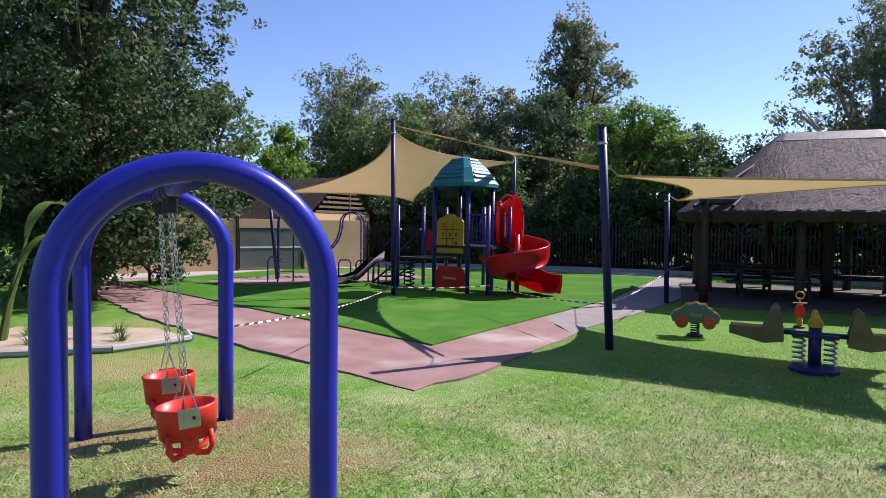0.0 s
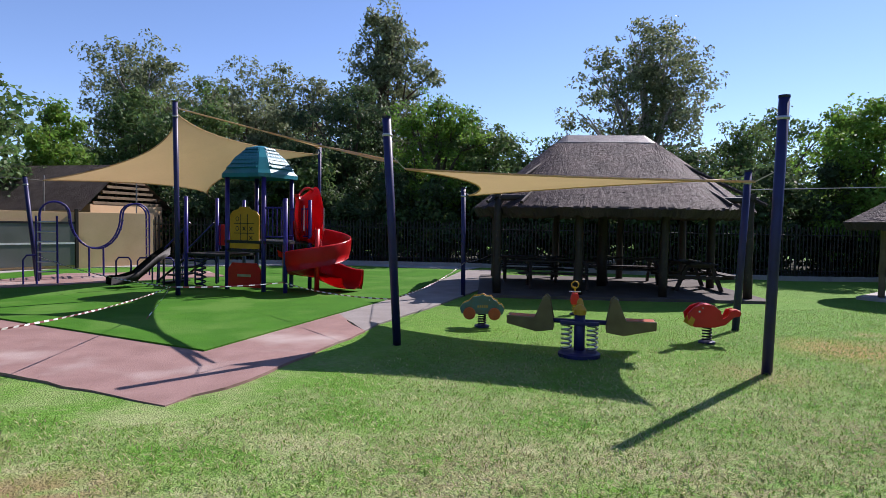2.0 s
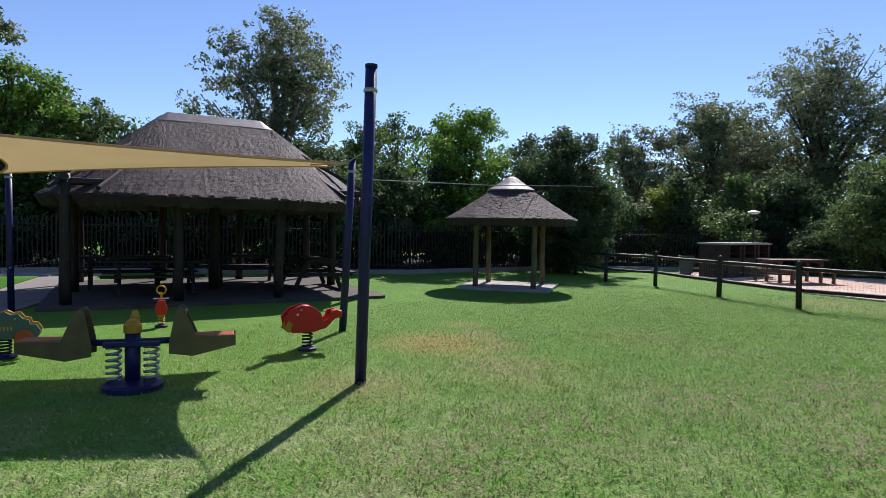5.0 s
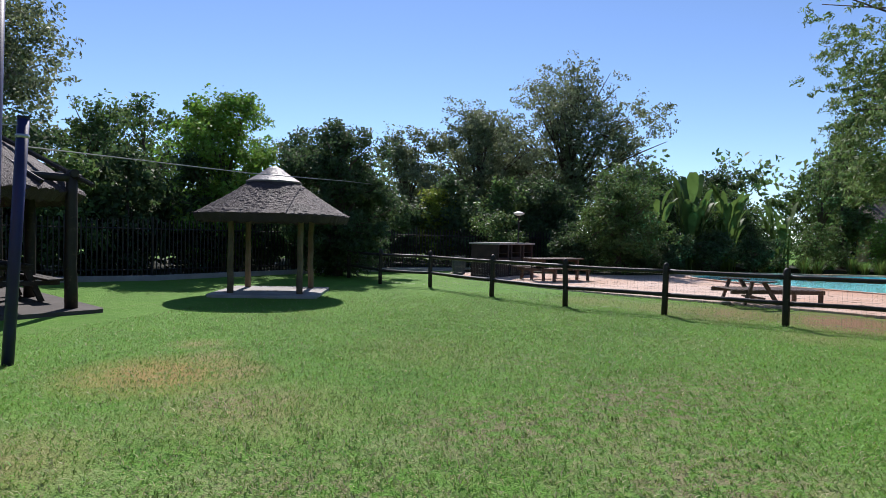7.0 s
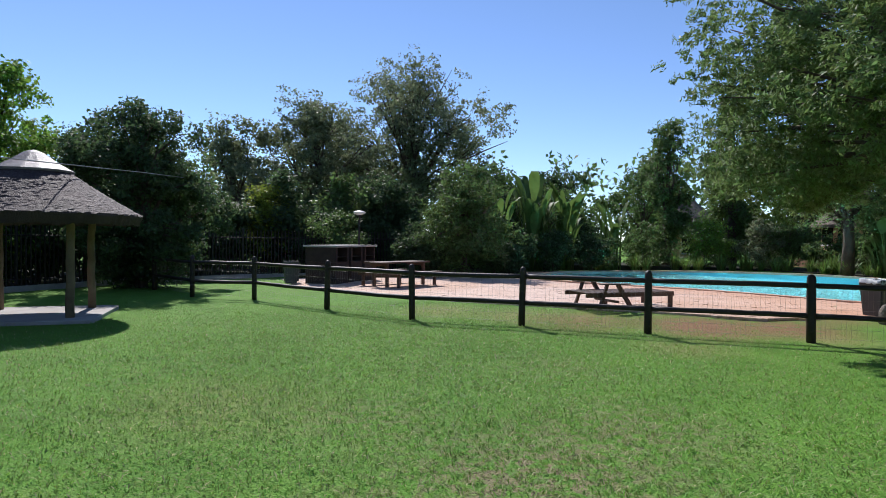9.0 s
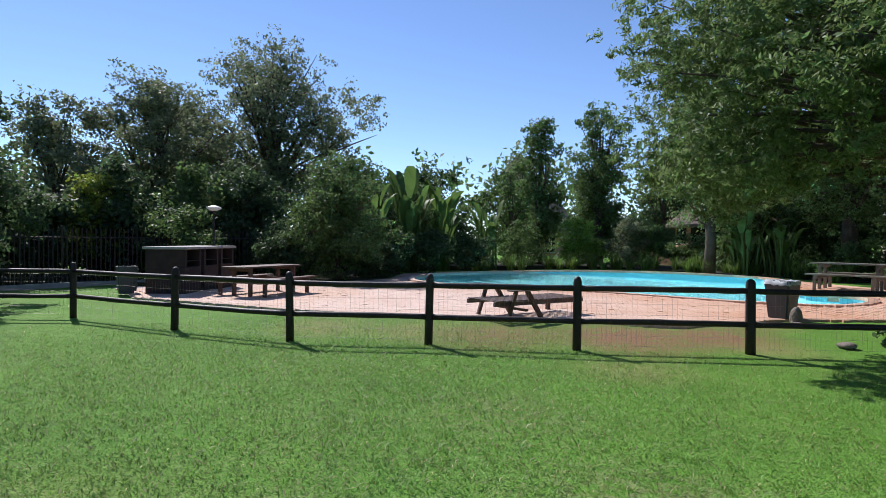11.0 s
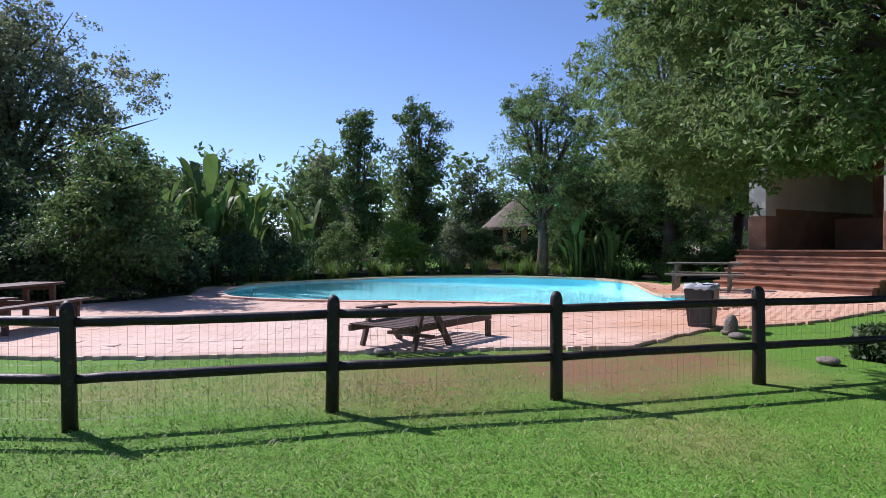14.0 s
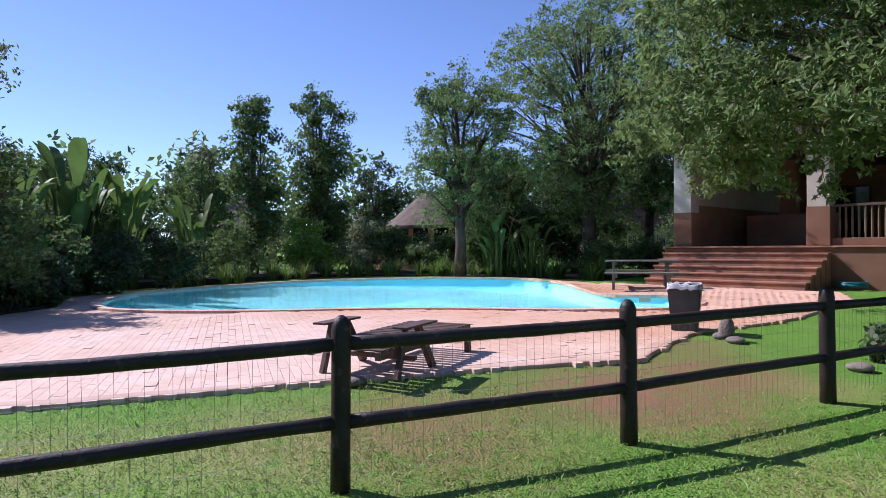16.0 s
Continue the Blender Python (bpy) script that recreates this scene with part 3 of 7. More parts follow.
def ring_surface(name, outer, hole, mat, label, lift=0.0, drop=0.12):
    """A slab with a hole, draped over the ground, by a fine grid cut to the two loops."""
    bm = bmesh.new()
    vo = [bm.verts.new((x, y, 0)) for x, y in outer]
    vi = [bm.verts.new((x, y, 0)) for x, y in hole]
    eo = [bm.edges.new((a, b)) for a, b in zip(vo, vo[1:] + vo[:1])]
    ei = [bm.edges.new((a, b)) for a, b in zip(vi, vi[1:] + vi[:1])]
    bmesh.ops.triangle_fill(bm, use_beauty=True, use_dissolve=False, edges=eo + ei)
    for f in list(bm.faces):
        c = f.calc_center_median()
        if inside(c.x, c.y, hole):
            bm.faces.remove(f)
    bmesh.ops.subdivide_edges(bm, edges=[e for e in bm.edges if e.calc_length() > 1.2 and len(e.link_faces) == 2], cuts=2, use_grid_fill=True)
    bmesh.ops.triangulate(bm, faces=bm.faces[:])
    for v in bm.verts:
        v.co.z = deck_z(v.co.x, v.co.y) + lift
    bmesh.ops.recalc_face_normals(bm, faces=bm.faces[:])
    top = bm.faces[:]
    if sum(f.normal.z for f in top) < 0:
        bmesh.ops.reverse_faces(bm, faces=top)
    ext = bmesh.ops.extrude_face_region(bm, geom=top)
    bmesh.ops.translate(bm, verts=[v for v in ext["geom"] if isinstance(v, bmesh.types.BMVert)], vec=(0, 0, 0.0))
    down = [v for f in top for v in f.verts]
    bmesh.ops.translate(bm, verts=list(set(down)), vec=(0, 0, -drop))
    return tagged(part(name, bm, mat), label, "paving", kind="structure")


deck = ring_surface("pavement_pool_deck", wobble(DECK, 0.3, 0.035, 5), POOL_LOOP, "bedding", "sandy bed of the brick pool deck", -0.022)


def pool():
    p = thing("pool", (0, 0, 0), "free-form swimming pool with pale turquoise lining and clear water", "swimming pool", kind="structure")
    n = len(POOL_LOOP)
    cx, cy = sum(q[0] for q in POOL_LOOP) / n, sum(q[1] for q in POOL_LOOP) / n
    verts, faces = [], []
    for s, dz in ((1.0, 0.02), (0.995, -0.55), (0.93, -0.85), (0.6, -1.1), (0.0, -1.2)):
        for x, y in POOL_LOOP:
            xx, yy = cx + (x - cx) * s, cy + (y - cy) * s
            shallow = min(1, max(0.12, (x - 19.5) / 7))
            base = deck_z(x, y) if dz > 0 else 0.1
            verts.append((xx, yy, base + (dz if dz > 0 else dz * shallow - 0.05)))
    for k in range(4):
        for i in range(n):
            j = (i + 1) % n
            faces.append((k * n + i, k * n + j, (k + 1) * n + j, (k + 1) * n + i))
    quick("basin", verts, faces, "pool_plaster", p, "pale turquoise pool lining", True)
    water = quick("water", [(x, y, 0.065) for x, y in POOL_LOOP], [tuple(range(n))], "water", p, "clear rippled water")
    water.visible_shadow = False
    return p


pool_ob = pool()


def coping():
    """Header bricks round the pool rim."""
    pts = [Vector(q) for q in POOL_LOOP]
    verts, faces = [], []
    for a, b in zip(pts, pts[1:] + pts[:1]):
        d = b - a
        k = max(1, round(d.length / 0.115))
        for i in range(k):
            c = a.lerp(b, (i + 0.5) / k)
            t = d.normalized()
            o = Vector((t.y, -t.x))
            if inside(c.x + o.x * 0.3, c.y + o.y * 0.3, POOL_LOOP):
                o = -o
            h = d.length / k / 2 - 0.004
            z = deck_z(c.x, c.y) + 0.035
            base = len(verts)
            for zz in (z - 0.08, z):
                for u, w in ((-h, -0.03), (h, -0.03), (h, 0.2), (-h, 0.2)):
                    q = c + t * u + o * w
                    verts.append((q.x, q.y, zz))
            faces += [tuple(base + q for q in f) for f in ((4, 5, 6, 7), (0, 1, 5, 4), (1, 2, 6, 5), (2, 3, 7, 6), (3, 0, 4, 7))]
    quick("coping", verts, faces, "paver_mass", pool_ob, "brick coping round the rim")


coping()


def deck_edging():
    """The worn mortar strip that holds the outer bricks along the lawn."""
    line = [Vector(q) for q in wobble([(16.45, -12.0), (16.75, -9.0), (17.45, -6.9), (17.25, -5.5), (16.95, -4.1), (17.45, -3.3), (18.05, -2.2), (18.7, -0.8), (19.65, 1.35), (20.45, 2.6), (22.05, 4.5), (23.4, 6.1)], 0.3, 0.03, 15)]
    line = line[:max(k for k, q in enumerate(line) if q.y > 5.5) + 1]
    verts, faces = [], []
    for k, q in enumerate(line):
        d = (line[min(k + 1, len(line) - 1)] - line[max(k - 1, 0)]).normalized()
        o = Vector((-d.y, d.x))
        z = deck_z(q.x, q.y)
        for w, dz in ((0.07, -0.16), (0.06, 0.004), (0.03, 0.013), (-0.10, 0.013), (-0.13, -0.03)):
            verts.append((q.x + o.x * w, q.y + o.y * w, z + dz))
    for k in range(len(line) - 1):
        for i in range(4):
            faces.append((k * 5 + i, k * 5 + i + 1, k * 5 + i + 6, k * 5 + i + 5))
    quick("edging", verts, faces, "bedding", deck, "worn mortar edge along the lawn")


deck_edging()


# ---- rail fence ----
def rail_fence():
    f = thing("rail_fence", (0, 0, 0), "low rail fence of dark creosoted round poles with wire mesh", "fence")
    rnd = random.Random(8)
    posts = [(13.9, -8.6), (14.2, -6.2)] + [p for p in WALKED[2:-1]] + [(22.9, 10.2), (25.0, 11.6)]
    tops = []
    for x, y in posts:
        z = ground_z(x, y)
        r = 0.062 + rnd.uniform(-0.004, 0.006)
        bm = lathe([(r * 1.05, -0.2), (r, 0.3), (r * 0.98, 0.9), (r * 0.98, 0.955), (r * 0.9, 1.0), (r * 0.66, 1.032), (r * 0.25, 1.05)], 14, Matrix.Translation((x, y, z)) @ pose(0, 0, 0, rnd.uniform(-1, 1), rnd.uniform(-1, 1)))
        part("post", bm, "gum_pole", f, smooth=True)
        tops.append(Vector((x, y, z)))
    for a, b in zip(tops, tops[1:]):
        for hgt in (0.875, 0.40):
            n = 8
            sag = rnd.uniform(-0.012, 0.012)
            pts = [a.lerp(b, k / n) + Vector((rnd.uniform(-.004, .004), rnd.uniform(-.004, .004), hgt + sag * math.sin(math.pi * k / n) + rnd.uniform(-.003, .003))) for k in range(n + 1)]
            part("rail", piped(pts, [0.043 + rnd.uniform(-.003, .003) for _ in pts], 9), "gum_pole", f, smooth=True)
    # wire mesh stretched on the pool side
    bm = bmesh.new()
    for a, b in zip(tops[:-2], tops[1:-1]):
        d = b - a
        side = Vector((-d.y, d.x, 0)).normalized() * -0.05
        n = int(d.length / 0.07)
        for k in range(n + 1):
            p = a.lerp(b, k / n) + side
            tube(bm, [p + Vector((0, 0, 0.03)), p + Vector((rnd.uniform(-.006, .006), rnd.uniform(-.006, .006), 0.84))], 0.0012, 3, False)
        for hgt in (0.05, 0.2, 0.35, 0.5, 0.66, 0.82):
            tube(bm, [a + side + Vector((0, 0, hgt)), b + side + Vector((0, 0, hgt))], 0.0014, 3, False)
    tagged(part("wire_mesh", bm, "wire", f, "thin galvanised wire mesh"), kind="stuff")


rail_fence()


# ---- palisade behind the lawn ----
def palisade():
    f = thing("palisade_fence", (0, 0, 0), "tall black steel paling fence on a low kerb", "fence")
    line = [(-3.6, 27.6), (1.5, 26.2), (6.5, 24.8), (10.5, 22.6), (15.0, 17.8), (18.6, 14.6), (21.8, 13.4), (25.4, 12.0), (28.2, 9.4), (30.6, 5.4), (32.0, 2.2)]
    first = None
    made = 0
    verts, faces = [], []
    one = boxed((-0.018, -0.008, 0.1), (0.018, 0.008, 1.78))
    for a, b in zip(line, line[1:]):
        a, b = Vector(a), Vector(b)
        d = b - a
        ang = math.degrees(math.atan2(d.y, d.x))
        n = int(d.length / 0.13)
        for k in range(n):
            p = a.lerp(b, k / n)
            if k % 20 == 0:
                part("fence_post", boxed((-0.03, -0.03, 0), (0.03, 0.03, 1.85), 0.004, pose(p.x, p.y, 0, 0, 0, ang)), "iron", f)
                continue
            if made < 240 and p.x > 8:
                m = pose(p.x, p.y, 0, 0, 0, ang)
                if first is None:
                    first = part("paling", one, "iron", f)
                    first.matrix_basis = m
                else:
                    share("paling", first, m, f)
                made += 1
            else:
                m = pose(p.x, p.y, 0, 0, 0, ang)
                base = len(verts)
                for z in (0.1, 1.78):
                    for u, w in ((-.018, -.008), (.018, -.008), (.018, .008), (-.018, .008)):
                        verts.append(tuple(m @ Vector((u, w, z))))
                faces += [tuple(base + q for q in ff) for ff in ((0, 1, 5, 4), (1, 2, 6, 5), (2, 3, 7, 6), (3, 0, 4, 7), (4, 5, 6, 7))]
        for z in (0.3, 1.5):
            part("cross_rail", piped([(a.x, a.y, z), (b.x, b.y, z)], 0.02, 6), "iron", f)
        kerb = part("kerb", boxed((-0.05, -0.14, -0.1), (d.length + 0.05, 0.04, 0.13), 0.01, pose(a.x, a.y, 0, 0, 0, ang)), "concrete", f, "low grey kerb under the palings")
    tagged(quick("paling_run", verts, faces, "iron", f), kind="stuff")


palisade()


# ---- thatched shelters ----
def thatch_roof(name, eave, top, z_eave, z_top, parent, thick=0.22, mat="thatch", bell=0.12, seed=3):
    """A hipped thatch between an eave loop and a smaller top loop: combed reed relief on the slope, with a thick ragged cut eave."""
    rnd = random.Random(seed)
    fine_e, fine_t = [], []
    for k in range(len(eave)):
        e0, e1, t0, t1 = [Vector(q) for q in (eave[k], eave[(k + 1) % len(eave)], top[k], top[(k + 1) % len(top)])]
        cuts = max(1, round((e1 - e0).length / 0.14))
        fine_e += [e0.lerp(e1, q / cuts) for q in range(cuts)]
        fine_t += [t0.lerp(t1, q / cuts) for q in range(cuts)]
    eave, top = fine_e, fine_t
    n0, sub, rows = len(eave), 2, 60
    n = n0 * sub

    def at(i, s):
        k, f = divmod(i % n, sub)
        f /= sub
        e = Vector(eave[k]).lerp(Vector(eave[(k + 1) % n0]), f)
        t = Vector(top[k]).lerp(Vector(top[(k + 1) % n0]), f)
        p = e.lerp(t, s)
        return Vector((p.x, p.y, z_eave + (z_top - z_eave) * (s - bell * math.sin(math.pi * s))))
    c = sum((Vector(q) for q in eave), Vector((0, 0))) / n0
    verts, faces = [], []
    for r in range(rows + 1):
        s = r / rows
        for i in range(n):
            p = at(i, s)
            comb = 0.006 * noise.noise((i * 0.5, r * 0.12, seed)) + 0.010 * noise.noise((i * 1.4, r * 0.3, seed + 9)) + 0.006 * rnd.uniform(-1, 1)
            comb += 0.012 * noise.noise((p.x * 1.4, p.y * 1.4, p.z * 1.4))
            if r == 0:
                comb += rnd.uniform(-0.05, 0.02)
            out = Vector((p.x - c.x, p.y - c.y, 0))
            if out.length > 0:
                out.normalize()
            q = p + (out * 0.45 + Vector((0, 0, 0.9))) * comb
            verts.append(tuple(q))
    for r in range(rows):
        for i in range(n):
            j = (i + 1) % n
            faces.append((r * n + i, r * n + j, (r + 1) * n + j, (r + 1) * n + i))
    b = len(verts)
    for i in range(n):
        p = at(i, 0)
        q = Vector((p.x, p.y)).lerp(c, 0.035 + rnd.uniform(0, 0.01))
        verts.append((q.x, q.y, p.z - thick + rnd.uniform(-0.035, 0.02)))
    for i in range(n):
        p = at(i, 0.95)
        verts.append((p.x, p.y, p.z - thick))
    for i in range(n):
        j = (i + 1) % n
        faces.append((i, b + i, b + j, j))
        faces.append((b + i, b + n + i, b + n + j, b + j))
    return quick("thatch", verts, faces, mat, parent, "dark weathered reed thatch", False)


def loop_round_rect(hx, hy, r, n=10):
    out = []
    for cx, cy, a0 in ((hx - r, hy - r, 0), (-hx + r, hy - r, 90), (-hx + r, -hy + r, 180), (hx - r, -hy + r, 270)):
        for k in range(n):
            a = radians(a0 + 90 * k / (n - 1))
            out.append((cx + r * math.cos(a), cy + r * math.sin(a)))
    return out


def gum_post(parent, x, y, z0, z1, r=0.1, mat="gum_pole", seed=0):
    rnd = random.Random(seed)
    pts = [(x + rnd.uniform(-.015, .015), y + rnd.uniform(-.015, .015), z0 + (z1 - z0) * k / 6) for k in range(7)]
    return part("post", piped(pts, [r * (1.06 - 0.02 * k) for k in range(7)], 12), mat, parent, smooth=True)


def big_shelter():
    g = thing("thatched_shelter", (10.6, 14.4, 0, 0, 0, -27), "large open shelter with dark hipped thatch on round posts", "shelter")
    eave = loop_round_rect(3.6, 3.15, 2.3)
    top = loop_round_rect(1.2, 0.16, 0.12)
    thatch_roof("thatch", eave, top, 2.13, 4.12, g, 0.2, bell=0.0)
    bm = bmesh.new()
    cap = loop_round_rect(1.38, 0.42, 0.3)
    cap2 = loop_round_rect(1.08, 0.1, 0.08)
    for a, b, z in ((cap, cap2, 0),):
        lo = [bm.verts.new((x, y, 3.93)) for x, y in cap]
        mid = [bm.verts.new((x * 0.99, y * 0.97, 3.97)) for x, y in cap]
        hi = [bm.verts.new((x, y, 4.2)) for x, y in cap2]
        for r0, r1 in ((lo, mid), (mid, hi)):
            for i in range(len(cap)):
                j = (i + 1) % len(cap)
                bm.faces.new((r0[i], r0[j], r1[j], r1[i]))
        bm.faces.new(hi)
        bm.faces.new(lo[::-1])
    part("ridge_cap", bm, "thatch_cap", g, "grey mortar ridge cap")
    k = 0
    for x in (-2.95, -1.0, 1.0, 2.95):
        for y in (-2.45, 2.45):
            gum_post(g, x, y, 0.0, 2.5, 0.1, seed=k)
            k += 1
    for x in (-2.95, 2.95):
        gum_post(g, x, 0.0, 0.0, 2.5, 0.1, seed=k + int(x))
    gum_post(g, 0.0, -0.1, 0.0, 3.9, 0.13, seed=40)
    for y in (-2.45, 2.45):
        part("wall_plate", piped([(-3.1, y, 2.36), (3.1, y, 2.36)], 0.075, 9), "gum_pole", g)
    for x in (-2.95, 0, 2.95):
        part("tie_beam", piped([(x, -2.6, 2.44), (x, 2.6, 2.44)], 0.075, 9), "gum_pole", g)
    for s in range(9):
        x = -3.2 + 0.8 * s
        for y in (-1, 1):
            part("rafter", piped([(x, y * 2.75, 2.24), (x * 0.32, y * 0.15, 3.9)], 0.045, 7), "gum_pole", g)
    # concrete floor, darkened in colour for the deep roof shade
    slab = part("slab", prism(loop_round_rect(3.4, 2.9, 0.2, 3), 0.11, 0.0, None, -0.06), "shade_dark_slab", g, "concrete floor slab, coloured dark for the shade under the roof")
    return g


shelter = big_shelter()


def picnic_table(m, label, mat="wood", length=1.8, height=0.74, upright=False):
    """Plank table with fixed benches, on splayed or upright legs."""
    t = thing("picnic_table", m, label, "picnic table", "picnic tables")
    rnd = random.Random(int(length * 100))
    for k in range(5):
        part("top_plank", boxed((-length / 2, -0.36 + 0.145 * k, height - 0.04), (length / 2, -0.36 + 0.145 * k + 0.135, height + rnd.uniform(-.003, .003)), 0.006), mat, t)
    for y in (-0.72, 0.72):
        for k in range(2):
            part("bench_plank", boxed((-length / 2, y - 0.14 + 0.145 * k, 0.41), (length / 2, y - 0.14 + 0.145 * k + 0.135, 0.45), 0.006), mat, t)
    for x in (-length / 2 + 0.28, length / 2 - 0.28):
        part("bearer", boxed((x - 0.03, -0.86, 0.32), (x + 0.03, 0.86, 0.41), 0.006), mat, t)
        part("top_bearer", boxed((x - 0.03, -0.36, height - 0.12), (x + 0.03, 0.36, height - 0.04), 0.006), mat, t)
        for s in (-1, 1):
            if upright:
                part("leg", boxed((x + 0.034, s * 0.26 - 0.045, 0.0), (x + 0.104, s * 0.26 + 0.045, height - 0.045), 0.006), mat, t)
                part("bench_leg", boxed((x + 0.034, s * 0.72 - 0.045, 0.0), (x + 0.104, s * 0.72 + 0.045, 0.406), 0.006), mat, t)
            else:
                part("leg", boxed((-0.035, -0.05, 0.0), (0.035, 0.05, 0.72), 0.006, pose(x + 0.065, s * 0.58, 0, 22 * s, 0, 0)), mat, t)
    return t


for k, (lx, ly, rz) in enumerate([(-2.0, 0.9, 0), (0.9, 1.1, 0), (2.3, -0.4, 90), (-1.4, -0.9, 0)]):
    picnic_table(shelter.matrix_world @ pose(lx, ly, 0.05, 0, 0, rz), "dark plank picnic table in the shade of the thatch", "gum_pole", 2.0)


def small_shelter():
    g = thing("thatched_umbrella", (16.8, 9.6, 0, 0, 0, 18), "small round thatched shelter on four weathered poles", "shelter")
    n = 40
    eave = [(1.85 * math.cos(2 * math.pi * k / n), 1.85 * math.sin(2 * math.pi * k / n)) for k in range(n)]
    top = [(0.2 * math.cos(2 * math.pi * k / n), 0.2 * math.sin(2 * math.pi * k / n)) for k in range(n)]
    thatch_roof("thatch", eave, top, 1.9, 3.0, g, 0.18, bell=0.04, seed=5)
    part("roof_cap", lathe([(0.66, 2.68), (0.67, 2.72), (0.4, 2.88), (0.17, 3.05), (0.04, 3.1)], 14), "thatch_cap", g, "pale grey mortar cap")
    k = 0
    for x in (-0.8, 0.8):
        for y in (-0.8, 0.8):
            gum_post(g, x, y, 0.0, 2.1, 0.07, "pale_pole", 60 + k)
            k += 1
    for s in (-0.8, 0.8):
        part("beam", piped([(-1.0, s, 2.04), (1.0, s, 2.04)], 0.055, 8), "pale_pole", g)
        part("beam", piped([(s, -1.0, 2.1), (s, 1.0, 2.1)], 0.055, 8), "pale_pole", g)
    for k in range(10):
        a = 2 * math.pi * k / 10
        part("rafter", piped([(1.72 * math.cos(a), 1.72 * math.sin(a), 1.84), (0.2 * math.cos(a), 0.2 * math.sin(a), 2.75)], 0.035, 6), "pale_pole", g)
    part("slab", prism(loop_round_rect(1.25, 1.25, 0.15, 3), 0.09, 0.01, None, -0.04), "concrete", g, "pale concrete slab")


small_shelter()


# ---- shade sails ----
def pole(name, base, top, r, mat, label):
    p = thing(name, (*base, 0), label, "pole", "shade sail poles")
    b, t = Vector((0, 0, -0.05)), Vector((top[0] - base[0], top[1] - base[1], top[2]))
    part("shaft", piped([b, b.lerp(t, 0.5), t], r, 14), mat, p, smooth=True)
    part("end_cap", piped([t, t + Vector((0, 0, 0.03))], r * 1.06, 14), "black", p)
    ring = b.lerp(t, 0.93)
    part("shackle", lathe([(r * 1.1, -0.02), (r * 1.22, 0), (r * 1.1, 0.02)], 14, Matrix.Translation(ring)), "steel", p)
    return p


POLES = dict(a=((2.67, 8.62), (2.42, 8.45, 3.13)), b=((6.28, 5.57), (6.235, 5.44, 3.22)), c=((6.03, 13.68), (6.0, 13.7, 2.55)), d=((8.48, 7.98), (8.62, 7.95, 2.66)),
             l=((-0.25, 15.1), (-0.3, 15.05, 4.25)), w=((-3.65, 19.2), (-3.95, 19.4, 2.75)), k=((4.03, 20.9), (4.03, 20.9, 4.3)))
for key, (b0, t0) in POLES.items():
    pole("sail_pole", b0, t0, 0.06 if key in "abd" else 0.055, "navy", "leaning dark blue steel pole holding a shade sail")


def shade_sail(corners, label, bow=0.12, tails=(), lift=0.35):
    """A four-point twisted sail with hollow edges, hemmed and tied to its poles."""
    s = thing("shade_sail", (0, 0, 0), label, "shade sail", "shade sails")
    c = [Vector(p) for p in corners]
    mid = sum(c, Vector()) / 4
    n = 22

    def edge(i, t):
        a, b = c[i], c[(i + 1) % 4]
        p = a.lerp(b, t)
        pull = mid - (a + b) / 2
        pull.z *= lift
        return p + pull * (4 * t * (1 - t)) * (bow[i] if isinstance(bow, tuple) else bow) * 2
    verts = []
    for j in range(n + 1):
        v = j / n
        for i in range(n + 1):
            u = i / n
            bottom, topp, left, right = edge(0, u), edge(2, 1 - u), edge(3, 1 - v), edge(1, v)
            p = (1 - v) * bottom + v * topp + (1 - u) * left + u * right
            p -= (1 - u) * (1 - v) * c[0] + u * (1 - v) * c[1] + u * v * c[2] + (1 - u) * v * c[3]
            verts.append(tuple(p))
    w = n + 1
    faces = [(j * w + i, j * w + i + 1, (j + 1) * w + i + 1, (j + 1) * w + i) for j in range(n) for i in range(n)]
    quick("cloth", verts, faces, "sail", s, "tan knitted shade cloth", True)
    for i in range(4):
        part("hem", piped([edge(i, k / 16) for k in range(17)], 0.016, 5), "sail", s)
    for i, p in tails:
        part("rope", piped([c[i], Vector(p)], 0.008, 5), "rope", s)
    return s


shade_sail([(-0.28, 15.1, 4.02), (-3.5, 19.1, 2.66), (0.5, 20.0, 2.5), (3.92, 20.62, 3.9)], "large tan shade sail over the play tower", 0.19, [(1, (-3.9, 19.35, 2.7)), (0, (-0.3, 15.05, 4.15)), (3, (4.03, 20.9, 4.2))])
shade_sail([(-0.2, 15.0, 4.1), (2.62, 9.0, 2.6), (2.8, 9.1, 2.62), (3.96, 20.65, 4.1)], "narrow tan shade sail strip reaching to a front pole", 0.34, [(1, (2.5, 8.5, 2.55)), (3, (4.03, 20.9, 4.22)), (0, (-0.3, 15.05, 4.2))], 1.0)
shade_sail([(2.85, 8.9, 2.5), (5.05, 11.36, 2.27), (8.2, 8.07, 2.52), (6.36, 5.9, 2.29)], "tan shade sail over the spring toys", (0.13, 0.13, 0.065, 0.10), [(0, (2.47, 8.5, 2.68)), (1, (6.0, 13.7, 2.5)), (2, (8.6, 7.95, 2.6)), (3, (6.26, 5.5, 2.4))])

# steel cables running on from the poles
cable = thing("steel_cable", (0, 0, 0), "thin steel guy cable strung between tall poles", "cable")
part("strand", piped([(8.6, 7.95, 2.36), (14.0, 8.55, 2.64), (20.5, 9.3, 3.08), (23.4, 9.6, 3.25)], 0.010, 5), "wire", cable)
part("strand", piped([(-3.95, 19.4, 2.7), (-7.0, 20.0, 2.85), (-12.0, 21.0, 3.0)], 0.012, 5), "wire", cable)


